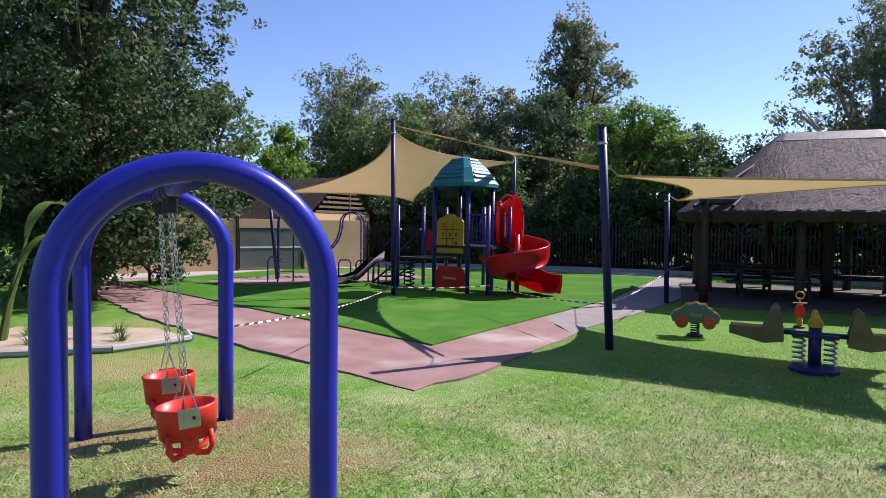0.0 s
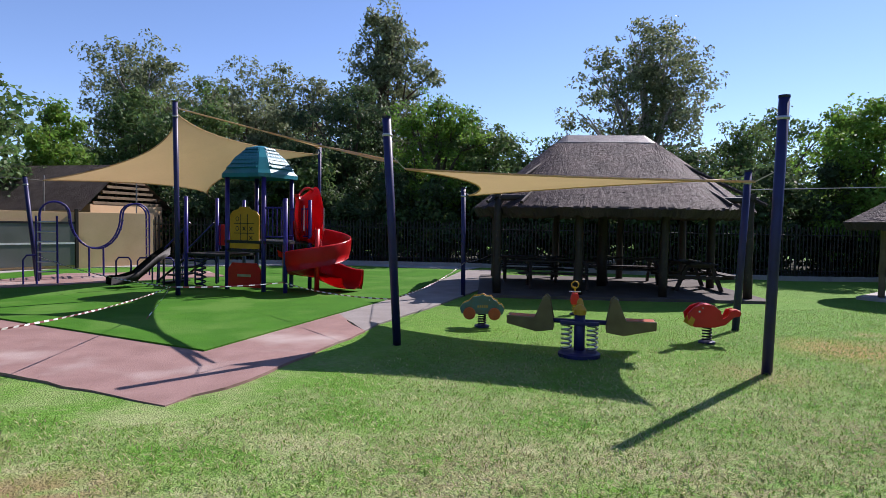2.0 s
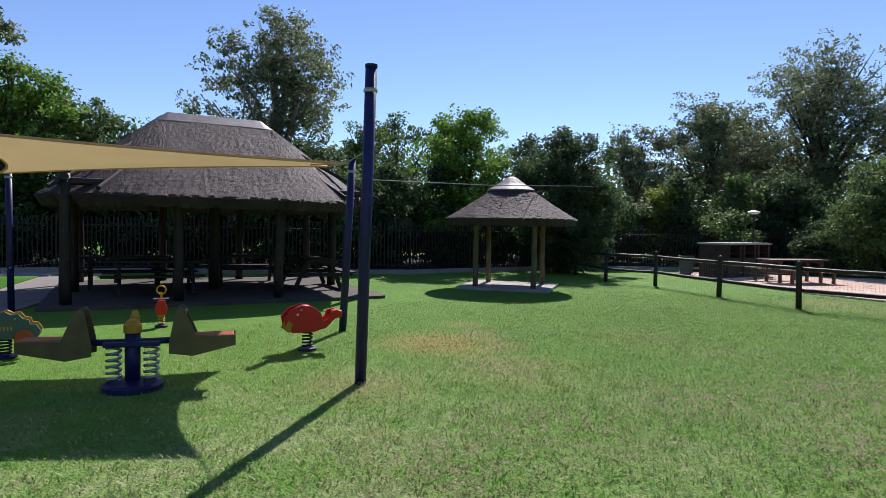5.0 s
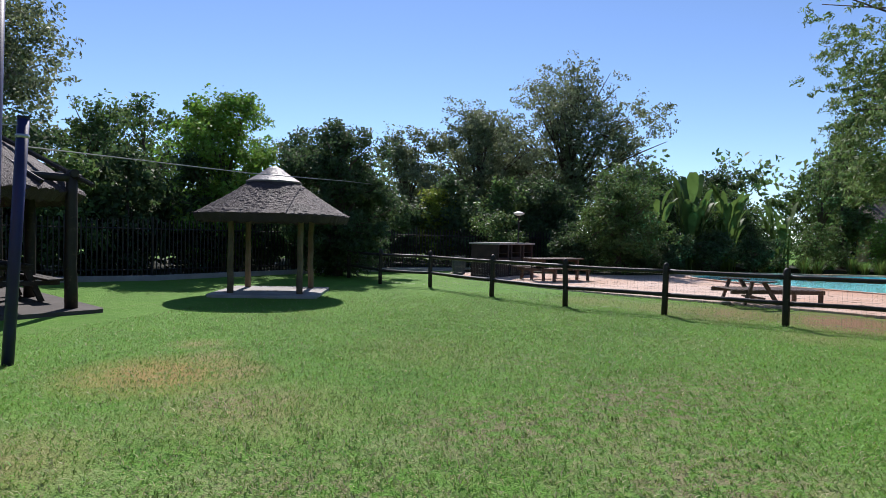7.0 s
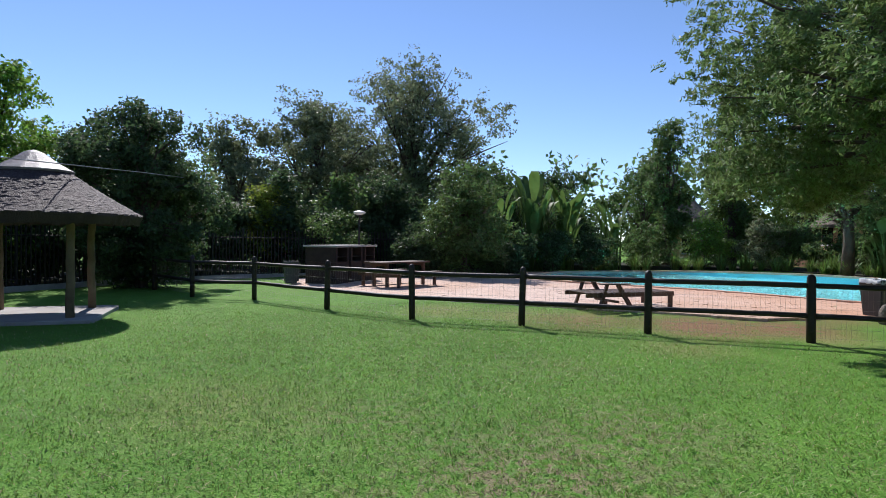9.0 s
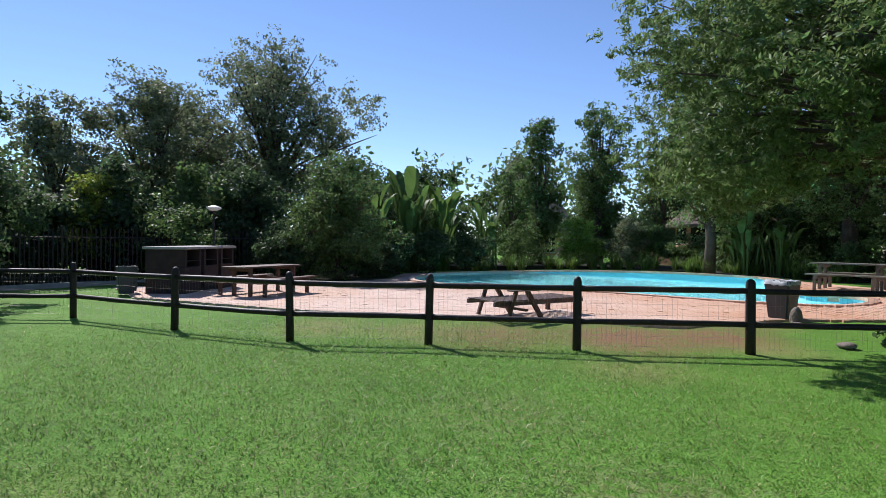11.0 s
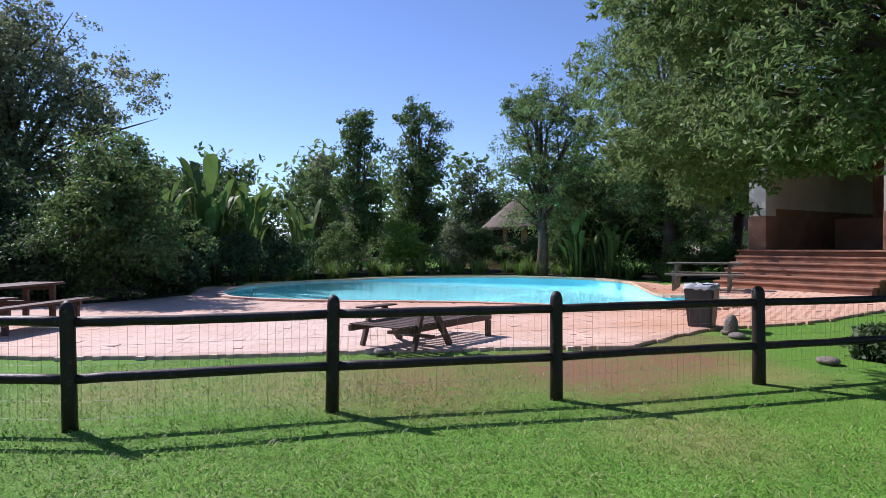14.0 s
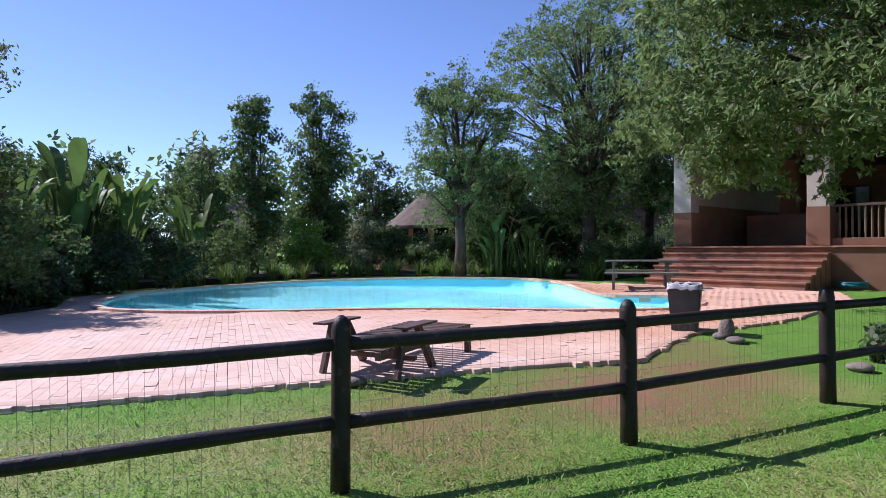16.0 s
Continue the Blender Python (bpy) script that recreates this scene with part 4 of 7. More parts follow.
# ---- toddler swing ----
def swing_frame():
    s = thing("swing_frame", (-1.93, 4.04, 0.1, 0, 0, 22), "glossy blue tubular swing frame with two round arches", "swing frame")
    R, spring, r = 0.525, 1.335, 0.062
    half = 1.375
    for y in (-half, half):
        pts = [(-R, y, -0.1), (-R, y, 0.5), (-R, y, 1.0)]
        pts += [(-R * math.cos(a), y, spring + R * math.sin(a)) for a in [math.pi * k / 24 for k in range(25)]]
        pts += [(R, y, 1.0), (R, y, 0.5), (R, y, -0.1)]
        part("arch", piped(pts, r, 18), "blue", s, smooth=True)
    part("top_beam", piped([(0, -half, spring + R - 0.03), (0, half, spring + R - 0.03)], 0.05, 14), "blue", s, smooth=True)
    for y in (-0.06, 0.28, 0.83, 1.17):
        part("hanger", boxed((-0.03, y - 0.03, spring + R - 0.17), (0.03, y + 0.03, spring + R - 0.06), 0.01), "black", s)
        part("collar", lathe([(0.055, -0.03), (0.062, 0), (0.055, 0.03)], 14, pose(0, y, spring + R - 0.03, 90)), "black", s)
    return s


frame_ob = swing_frame()


def link_chain(p, q, parent, mat="steel"):
    """A chain of separate oval links."""
    p, q = Vector(p), Vector(q)
    d = q - p
    n = int(d.length / 0.034)
    bm = bmesh.new()
    rot = d.to_track_quat("Z", "Y").to_matrix().to_4x4()
    for k in range(n):
        c = p + d * ((k + 0.5) / n)
        m = Matrix.Translation(c) @ rot @ pose(0, 0, 0, 0, 0, 90 * (k % 2) + 20)
        loop = [m @ Vector((0.011 * math.cos(a), 0, 0.021 * math.sin(a))) for a in [2 * math.pi * j / 8 for j in range(8)]]
        tube(bm, loop, 0.0035, 4, False, True)
    part("chain", bm, mat, parent, "galvanised link chain")


def toddler_swing(local_y, sway):
    """A bucket seat that hangs a little out of plumb from the beam."""
    m = frame_ob.matrix_world @ pose(0, local_y, 1.75, 0, sway, 0) @ pose(0, 0, -1.75)
    s = thing("toddler_swing", m, "red plastic bucket swing hanging on galvanised chains", "swing", "toddler swings")
    # belt round the seat: a rounded band, with leg holes below
    def ring(z, rx, ry, n=28):
        return [(rx * math.cos(2 * math.pi * k / n), ry * math.sin(2 * math.pi * k / n), z) for k in range(n)]
    verts, faces = [], []
    n = 28
    prof = [(0.19, 0.155, 0.28), (0.205, 0.17, 0.46), (0.21, 0.172, 0.48), (0.185, 0.15, 0.48), (0.175, 0.145, 0.29)]
    for rx, ry, z in prof:
        verts += ring(z, rx, ry)
    for k in range(len(prof)):
        k2 = (k + 1) % len(prof)
        faces += [(k * n + i, k * n + (i + 1) % n, k2 * n + (i + 1) % n, k2 * n + i) for i in range(n)]
    quick("belt", verts, faces, "swing_red", s, smooth=True)
    # saddle: a strap from front to back under the belt
    for a in (90, 270):
        w = 0.05
        bm = bmesh.new()
        rr = 0.155
        pts = [(rr, 0.34), (rr * 0.98, 0.24), (rr * 0.8, 0.19), (rr * 0.4, 0.165), (0, 0.16)]
        rows = [[bm.verts.new(pose(0, 0, 0, 0, 0, a) @ Vector((x, y, z + dz))) for y, dz in ((-w, 0), (w, 0), (w, 0.015), (-w, 0.015))] for x, z in pts]
        for p, q in zip(rows, rows[1:]):
            for k in range(4):
                bm.faces.new((p[k], p[(k + 1) % 4], q[(k + 1) % 4], q[k]))
        part("strap", bm, "swing_red", s, smooth=False)
    for a in (45, 135, 225, 315):
        ca, sa = math.cos(radians(a)), math.sin(radians(a))
        part("leg_loop", piped([(0.19 * ca, 0.155 * sa, 0.32), (0.2 * ca, 0.165 * sa, 0.22), (0.16 * ca, 0.13 * sa, 0.17), (0.05 * ca, 0.05 * sa, 0.165)], 0.02, 8), "swing_red", s, smooth=True)
    for sx in (-1, 1):
        part("bracket", boxed((-0.07, -0.006, -0.06), (0.07, 0.006, 0.06), 0.004, pose(0, sx * 0.178, 0.43, 0, 0, 0)), "steel", s, "bright steel seat bracket")
        for b in (-0.06, 0.06):
            part("triangle_link", piped([(b, sx * 0.178, 0.46), (0, sx * 0.172, 0.68)], 0.004, 5), "steel", s)
        part("rivet", lathe([(0.012, 0), (0.01, 0.008)], 8, pose(0.03, sx * 0.186, 0.43, 90)), "black", s)
        link_chain((0, sx * 0.172, 0.68), (0, sx * 0.17, 1.7), s)
    s.scale = (0.9, 0.9, 1.0)
    return s


toddler_swing(0.11, -4.0)
toddler_swing(1.0, -2.5)


# ---- play tower ----
def play_tower():
    t = thing("play_tower", (1.6, 16.1, 0.035, 0, 0, -45), "play tower with violet posts, teal roof and coloured plastic panels", "play tower")
    h = 0.54
    for x in (-h, h):
        for y in (-h, h):
            part("post", piped([(x, y, -0.06), (x, y, 2.75)], 0.055, 12), "purple", t, smooth=True)
    part("platform", boxed((-h - 0.05, -h - 0.05, 1.13), (h + 0.05, h + 0.05, 1.2), 0.01), "black", t, "dark coated deck")
    # faceted dome roof with dimpled slopes
    bm = bmesh.new()
    rings = [(0.73, 2.70), (0.73, 2.79), (0.67, 2.87), (0.50, 3.18), (0.25, 3.44), (0.08, 3.5)]
    loops = []
    for r, z in rings:
        k = r * 0.28
        loops.append([bm.verts.new((x, y, z)) for x, y in ((r, r - k), (r - k, r), (-r + k, r), (-r, r - k), (-r, -r + k), (-r + k, -r), (r - k, -r), (r, -r + k))])
    for a, b in zip(loops, loops[1:]):
        for i in range(8):
            bm.faces.new((a[i], a[(i + 1) % 8], b[(i + 1) % 8], b[i]))
    bm.faces.new(loops[-1])
    part("roof", bm, "teal", t, "teal moulded plastic roof")
    first = None
    for side in range(4):
        rot = pose(0, 0, 0, 0, 0, 90 * side)
        for row in range(6):
            u = (row + 0.5) / 6
            r = 0.675 + (0.25 - 0.675) * u
            z = 2.88 + (3.44 - 2.88) * (u ** 0.9)
            cnt = max(2, 9 - row)
            for c in range(cnt):
                m = rot @ pose(r, ((c + 0.5) / cnt * 2 - 1) * r * 0.68, z, 0, -38, 0)
                if first is None:
                    first = part("roof_scale", boxed((-0.03, -0.042, -0.03), (0.03, 0.042, 0.03)), "teal", t)
                    first.matrix_basis = m
                else:
                    share("roof_scale", first, m, t)
    # noughts-and-crosses panel
    face = pose(0, -h - 0.01, 0, 90)
    out = [(-0.43, 1.0), (0.43, 1.0), (0.43, 1.8), (0.34, 1.9), (0.18, 1.94), (0.14, 2.0), (-0.14, 2.0), (-0.18, 1.94), (-0.34, 1.9), (-0.43, 1.8)]
    panel = part("game_panel", prism(out, 0.03, 0.006, face), "yellow", t, "ochre game panel")
    for gx in (-0.1, 0.1):
        part("groove", boxed((gx - 0.008, 1.15, 0.031), (gx + 0.008, 1.82, 0.036), 0, face), "black", panel)
    for gz in (1.37, 1.6):
        part("groove", boxed((-0.3, gz - 0.008, 0.031), (0.3, gz + 0.008, 0.036), 0, face), "black", panel)
    for i, cx in enumerate((-0.2, 0.0, 0.2)):
        for j, cz in enumerate((1.26, 1.48, 1.71)):
            if (i, j) in ((2, 0), (2, 1), (1, 1)):
                for ang in (45, -45):
                    part("cross_mark", boxed((-0.06, -0.01, 0.031), (0.06, 0.01, 0.037), 0, face @ pose(cx, cz, 0, 0, 0, ang)), "black", panel)
            elif (i, j) in ((0, 2), (0, 1)):
                part("ring_mark", piped([face @ Vector((cx + 0.045 * math.cos(a), cz + 0.05 * math.sin(a), 0.034)) for a in [2 * math.pi * k / 14 for k in range(14)]], 0.008, 5, True), "black", panel)
    low = [(-0.48, 0.08), (0.48, 0.08), (0.48, 0.52), (0.36, 0.66), (-0.36, 0.66), (-0.48, 0.52)]
    lp = part("low_panel", prism(low, 0.03, 0.006, face), "red", t, "red plastic panel")
    part("slot", boxed((-0.2, 0.33, 0.031), (0.2, 0.39, 0.037), 0, face), "steel", lp)
    part("shop_counter", boxed((-0.5, -h - 0.06, 0.92), (0.5, -h + 0.1, 0.97), 0.01), "black", t)
    # landing towards the spiral slide
    part("landing", boxed((h, -h, 1.13), (h + 0.62, h - 0.1, 1.19), 0.01), "black", t, "dark coated landing")
    for x, y in ((h + 0.62, -h), (h + 0.62, h - 0.1)):
        part("post", piped([(x, y, -0.06), (x, y, 2.2)], 0.05, 12), "purple", t, smooth=True)
    for y in (-h, h - 0.1):
        part("hand_rail", piped([(h, y, 1.98), (h + 0.62, y, 1.98)], 0.02, 8), "purple", t)
        part("hand_rail", piped([(h, y, 1.3), (h + 0.62, y, 1.3)], 0.02, 8), "purple", t)
        for k in range(4):
            part("baluster", piped([(h + 0.13 + 0.125 * k, y, 1.3), (h + 0.13 + 0.125 * k, y, 1.98)], 0.013, 6), "purple", t)
    # rear platform, stairs and second tower frame
    for x, y in ((-h - 1.3, h), (-h - 1.3, -h), (-h - 1.3, 1.6), (-h, 1.7)):
        part("post", piped([(x, y, -0.06), (x, y, 2.25)], 0.05, 12), "purple", t, smooth=True)
    part("rear_deck", boxed((-h - 1.3, -h, 0.78), (-h, h, 0.84), 0.01), "black", t, "dark coated deck")
    for k in range(6):
        part("baluster", piped([(-h - 1.2 + 0.2 * k, h, 0.9), (-h - 1.2 + 0.2 * k, h, 1.55)], 0.013, 6), "purple", t)
    part("rear_panel", boxed((-h - 1.25, -0.02, 1.0), (-h - 0.1, 0.02, 1.55), 0.015, pose(0, h + 0.03, 0)), "red", t, "red guard panel")
    for k in range(4):
        part("stair_tread", boxed((-h - 1.3 - 0.26 * (k + 1), -0.4, 0.62 - 0.2 * k), (-h - 1.3 - 0.26 * k, 0.4, 0.66 - 0.2 * k), 0.008), "black", t)
    for y in (-0.42, 0.42):
        part("stair_rail", piped([(-h - 1.3, y, 1.6), (-h - 2.35, y, 0.75), (-h - 2.4, y, 0.0)], 0.022, 8), "purple", t)
        part("stringer", piped([(-h - 1.3, y, 0.78), (-h - 2.4, y, 0.05)], 0.03, 8), "black", t)
    # short straight slide behind
    bm = bmesh.new()
    prof = [(-0.24, 0.14), (-0.22, 0.0), (0.22, 0.0), (0.24, 0.14)]
    rows = [[bm.verts.new((h + 0.1 + u, 0.75 + 0 * v + w, zz + v)) for w, v in prof] for u, zz in ((-0.5, 0.78), (0.2, 0.6), (0.75, 0.22), (1.05, 0.13), (1.35, 0.12))]
    for p, q in zip(rows, rows[1:]):
        for k in range(3):
            bm.faces.new((p[k], p[k + 1], q[k + 1], q[k]))
    bmesh.ops.solidify(bm, geom=bm.faces[:], thickness=0.025)
    part("short_slide", bm, "red", t, "short red slide", True)
    return t


play_tower()


def spiral_slide():
    s = thing("spiral_slide", (2.8, 15.05, 0.035), "glossy red moulded spiral slide with a hooded entry", "slide")
    part("centre_post", piped([(0, 0, -0.06), (0, 0, 1.5)], 0.06, 12), "red", s, smooth=True)
    n, R = 72, 0.40
    a0, a1 = 125.0, -330.0
    prof = [(-0.33, 0.22), (-0.335, 0.25), (-0.30, 0.24), (-0.26, 0.06), (-0.15, -0.04), (0.1, -0.07), (0.27, 0.0), (0.34, 0.16), (0.36, 0.37), (0.40, 0.39), (0.41, 0.35), (0.40, 0.1), (0.35, -0.08)]
    path = []
    for k in range(n + 1):
        u = k / n
        a = radians(a0 + (a1 - a0) * u)
        z = 1.30 - 1.06 * u ** 0.85
        path.append((Vector((R * math.cos(a), R * math.sin(a), z)), Vector((math.cos(a), math.sin(a), 0))))
    end, out = path[-1]
    go = Vector((out.y, -out.x, 0))
    for k in range(1, 10):
        path.append((end + go * 0.085 * k + Vector((0, 0, -0.10 * math.sin(min(1, k / 7) * math.pi / 2))), out))
    bm = bmesh.new()
    rows = [[bm.verts.new(p + d * r + Vector((0, 0, z))) for r, z in prof] for p, d in path]
    for p, q in zip(rows, rows[1:]):
        for k in range(len(prof) - 1):
            bm.faces.new((p[k], p[k + 1], q[k + 1], q[k]))
    bmesh.ops.solidify(bm, geom=bm.faces[:], thickness=0.03)
    part("chute", bm, "red", s, smooth=True)
    # hood: one tall curved shell, high at the back and swept down on both sides of the entry
    bm = bmesh.new()
    rows = []
    m = 30
    for k in range(m + 1):
        u = k / m
        a = radians(-35 + 250 * u)
        if u < 0.38:
            v = u / 0.38
            top = 1.58 + 0.95 * (3 * v * v - 2 * v ** 3) + 0.1 * math.sin(v * math.pi)
        else:
            top = 2.53 - 0.24 * min(1, (u - 0.38) / 0.2)
        col = []
        for w in range(9):
            z = 1.16 + (top - 1.16) * w / 8
            r = 0.30 + 0.05 * math.sin(w / 8 * math.pi) + (0.05 if w == 8 else 0)
            col.append(bm.verts.new((-0.12 + r * math.cos(a), 0.40 + r * math.sin(a), z)))
        rows.append(col)
    for p, q in zip(rows, rows[1:]):
        for k in range(8):
            bm.faces.new((p[k], q[k], q[k + 1], p[k + 1]))
    bmesh.ops.solidify(bm, geom=bm.faces[:], thickness=0.035)
    part("hood", bm, "red", s, smooth=True)
    part("hood_lip", piped([(-0.12 + 0.33 * math.cos(radians(w)), 0.40 + 0.33 * math.sin(radians(w)), 2.3 + 0.2 * math.sin(radians(max(0, min(180, (130 - w) * 2))))) for w in range(60, 216, 9)], 0.03, 8), "red", s, smooth=True)
    part("entry_rail", piped([(0.2, 0.2, 1.45), (0.2, 0.2, 2.0)], 0.014, 7), "steel", s)
    part("entry_rail", piped([(-0.3, 0.08, 1.45), (-0.3, 0.08, 2.05)], 0.014, 7), "steel", s)
    return s


spiral_slide()


# ---- climbing frames behind ----
def arch_climber():
    c = thing("arch_climber", (-2.45, 20.4, 0.045, 0, 0, 12), "violet tubular climbing frame with twin loops and rungs", "climbing frame")
    for y in (-0.25, 0.25):
        pts = []
        for k in range(33):
            u = k / 32
            x = -1.35 + 2.7 * u
            if u < 0.25:
                a = math.pi * (1 - u / 0.25)
                x, z = -1.0 + 0.35 * math.cos(a), 1.75 + 0.35 * math.sin(a)
            elif u > 0.75:
                a = math.pi * (1 - (u - 0.75) / 0.25)
                x, z = 1.0 + 0.35 * math.cos(a), 1.75 + 0.35 * math.sin(a)
            else:
                a = math.pi * (u - 0.25) / 0.5
                x, z = -0.65 * math.cos(a), 1.75 - 0.95 * math.sin(a)
            pts.append((x, y, z))
        part("loop", piped([(-1.35, y, 0)] + pts + [(1.35, y, 0)], 0.026, 8), "purple", c, smooth=True)
    for k in range(11):
        a = math.pi * (k + 0.5) / 11
        x, z = -0.65 * math.cos(a), 1.75 - 0.95 * math.sin(a)
        part("rung", piped([(x, -0.42, z), (x, 0.42, z)], 0.018, 6), "purple", c)
    for x in (-0.18, 0.18):
        part("leg", piped([(x, 0, -0.04), (x, 0, 0.85)], 0.026, 8), "purple", c)
    for x in (-1.35, 1.35):
        for k in range(6):
            part("rung", piped([(x, -0.25, 0.3 + 0.27 * k), (x, 0.25, 0.3 + 0.27 * k)], 0.018, 6), "steel", c)
    return c


arch_climber()


def step_bars():
    """Low looped bars beside the tower."""
    for k in range(5):
        c = thing("step_bar", (-1.6 + 0.52 * k, 18.5 - 0.25 * k, 0.045, 0, 0, -10), "low violet hoop bar on the turf", "play bar", "hoop bars")
        part("hoop", piped([(-0.18, 0, -0.03), (-0.18, 0, 0.55), (-0.12, 0, 0.64), (0.12, 0, 0.64), (0.18, 0, 0.55), (0.18, 0, -0.03)], 0.022, 8), "purple", c, smooth=True)
    s = thing("ladder", (-3.3, 18.4, 0.045, 0, 0, 10), "steel rung ladder on a violet frame", "ladder")
    for x in (-0.22, 0.22):
        part("stile", piped([(x, 0, -0.04), (x, 0, 1.7)], 0.025, 8), "purple", s)
    for k in range(6):
        part("rung", piped([(-0.22, 0, 0.3 + 0.25 * k), (0.22, 0, 0.3 + 0.25 * k)], 0.02, 6), "steel", s)
    part("side_rail", piped([(-0.22, 0, 0.72), (-0.42, 0, 0.72), (-0.5, 0, 0.6), (-0.5, 0, -0.04)], 0.022, 8), "purple", s)
    w = thing("spring_post", (0.25, 16.9, 0.045), "blue coil spring post by the tower", "spring")
    part("coil", coil(0.12, 0.8, 7, 0.02), "navy", w, smooth=True)
    b = thing("tube_slide", (-1.0, 17.3, 0.045, 0, 0, 20), "black moulded plastic chute beside the stairs", "slide")
    bm = bmesh.new()
    rows = [[bm.verts.new((u, w, z + v)) for w, v in ((-0.26, 0.22), (-0.22, 0.02), (0.22, 0.02), (0.26, 0.22))] for u, z in ((0.5, 0.75), (0.2, 0.55), (-0.25, 0.15), (-0.55, 0.06), (-0.85, 0.05))]
    for p, q in zip(rows, rows[1:]):
        for k in range(3):
            bm.faces.new((p[k], p[k + 1], q[k + 1], q[k]))
    bmesh.ops.solidify(bm, geom=bm.faces[:], thickness=0.03)
    part("chute", bm, "black", b, smooth=True)
    part("prop", piped([(0.42, 0, -0.05), (0.42, 0, 0.7)], 0.03, 8), "black", b)


step_bars()


# ---- spring toys ----
def base_plate(parent, r=0.17):
    part("base_plate", lathe([(r, -0.02), (r, 0.02), (r * 0.8, 0.03)], 18), "navy", parent)


def seesaw():
    s = thing("spring_seesaw", (4.72, 7.15, 0.0, 0, 0, -36), "blue spring seesaw with two rocket-wing seats", "seesaw")
    part("base_plate", lathe([(0.33, -0.02), (0.33, 0.035), (0.28, 0.06), (0.12, 0.08)], 24), "navy", s, "blue round base")
    part("column", piped([(0, 0, 0.02), (0, 0, 0.66)], 0.085, 14), "navy", s, smooth=True)
    for x in (-0.2, 0.2):
        part("coil", coil(0.075, 0.44, 6, 0.017, 0.06, 12, (x, 0)), "steel", s, "dark coil spring", True)
    part("spring_bridge", boxed((-0.3, -0.1, 0.48), (0.3, 0.1, 0.54), 0.012), "navy", s)
    part("beam", piped([(-0.95, 0, 0.53), (0.95, 0, 0.53)], 0.038, 10), "navy", s, smooth=True)
    part("column_cap", lathe([(0.10, 0.64), (0.10, 0.72), (0.06, 0.78), (0.02, 0.8)], 12), "yellow", s)
    part("column_cap", lathe([(0.055, 0.62), (0.055, 0.80), (0.035, 0.86), (0.012, 0.88)], 12, pose(0, 0.17, 0)), "yellow", s)
    part("hand_post", piped([(0, 0.17, 0.5), (0, 0.17, 0.68)], 0.045, 10), "navy", s, smooth=True)
    for d in (-1, 1):
        flank = [(0.40, -0.13), (0.40, 0.0), (0.47, 0.36), (0.52, 0.41), (0.57, 0.38), (0.70, 0.06), (1.14, 0.07), (1.14, -0.06), (0.66, -0.17)]
        flank = [(x * d, z) for x, z in flank]
        for y in (-0.13, 0.17):
            part("side_panel", prism(flank, 0.035, 0.01, pose(0, y, 0.53, 90)), "olive", s, "olive wing-shaped side panel")
        part("seat", boxed((min(0.62 * d, 1.12 * d), -0.125, 0.545), (max(0.62 * d, 1.12 * d), 0.125, 0.60), 0.012), "orange", s, "orange seat board")
        part("backrest", boxed((-0.02, -0.125, 0.0), (0.02, 0.125, 0.34), 0.01, pose(0.50 * d, 0, 0.56, 0, 12 * d, 0)), "olive", s, "olive back board")
    s.scale = (0.84,) * 3
    return s


seesaw()


def car_rider():
    s = thing("spring_rider", (4.5, 9.6, 0, 0, 0, -28), "car-shaped spring rider with faded teal body and orange wheels", "spring rider", "spring riders")
    base_plate(s)
    part("coil", coil(0.085, 0.26, 5, 0.018, 0.03), "black", s, smooth=True)
    out = [(-0.46, 0.3), (0.46, 0.3), (0.5, 0.42), (0.44, 0.52), (0.36, 0.53), (0.34, 0.6), (0.26, 0.62), (0.2, 0.7), (0.1, 0.69), (0.02, 0.74), (-0.08, 0.7), (-0.2, 0.69), (-0.3, 0.58), (-0.44, 0.52), (-0.5, 0.42)]
    for y, mat in ((-0.16, "faded_teal"), (0.12, "yellow")):
        side = part("side_panel", prism(out, 0.035, 0.008, pose(0, y, 0, 90)), mat, s, "shaped plastic side panel")
        for x in (-0.28, 0.28):
            part("wheel", lathe([(0.135, 0), (0.14, 0.02), (0.12, 0.04)], 18, pose(x, y - 0.036, 0.31, 90)), "orange", side)
    part("seat", boxed((-0.2, -0.15, 0.42), (0.2, 0.12, 0.46), 0.012), "yellow", s)
    part("handle", piped([(0.16, -0.22, 0.62), (0.16, 0.2, 0.62)], 0.014, 7), "steel", s)
    for k in range(5):
        part("trim_mark", boxed((-0.1 + 0.05 * k, -0.201, 0.44), (-0.075 + 0.05 * k, -0.197, 0.5), 0), "yellow", s)
    s.scale = (0.74,) * 3
    return s


car_rider()


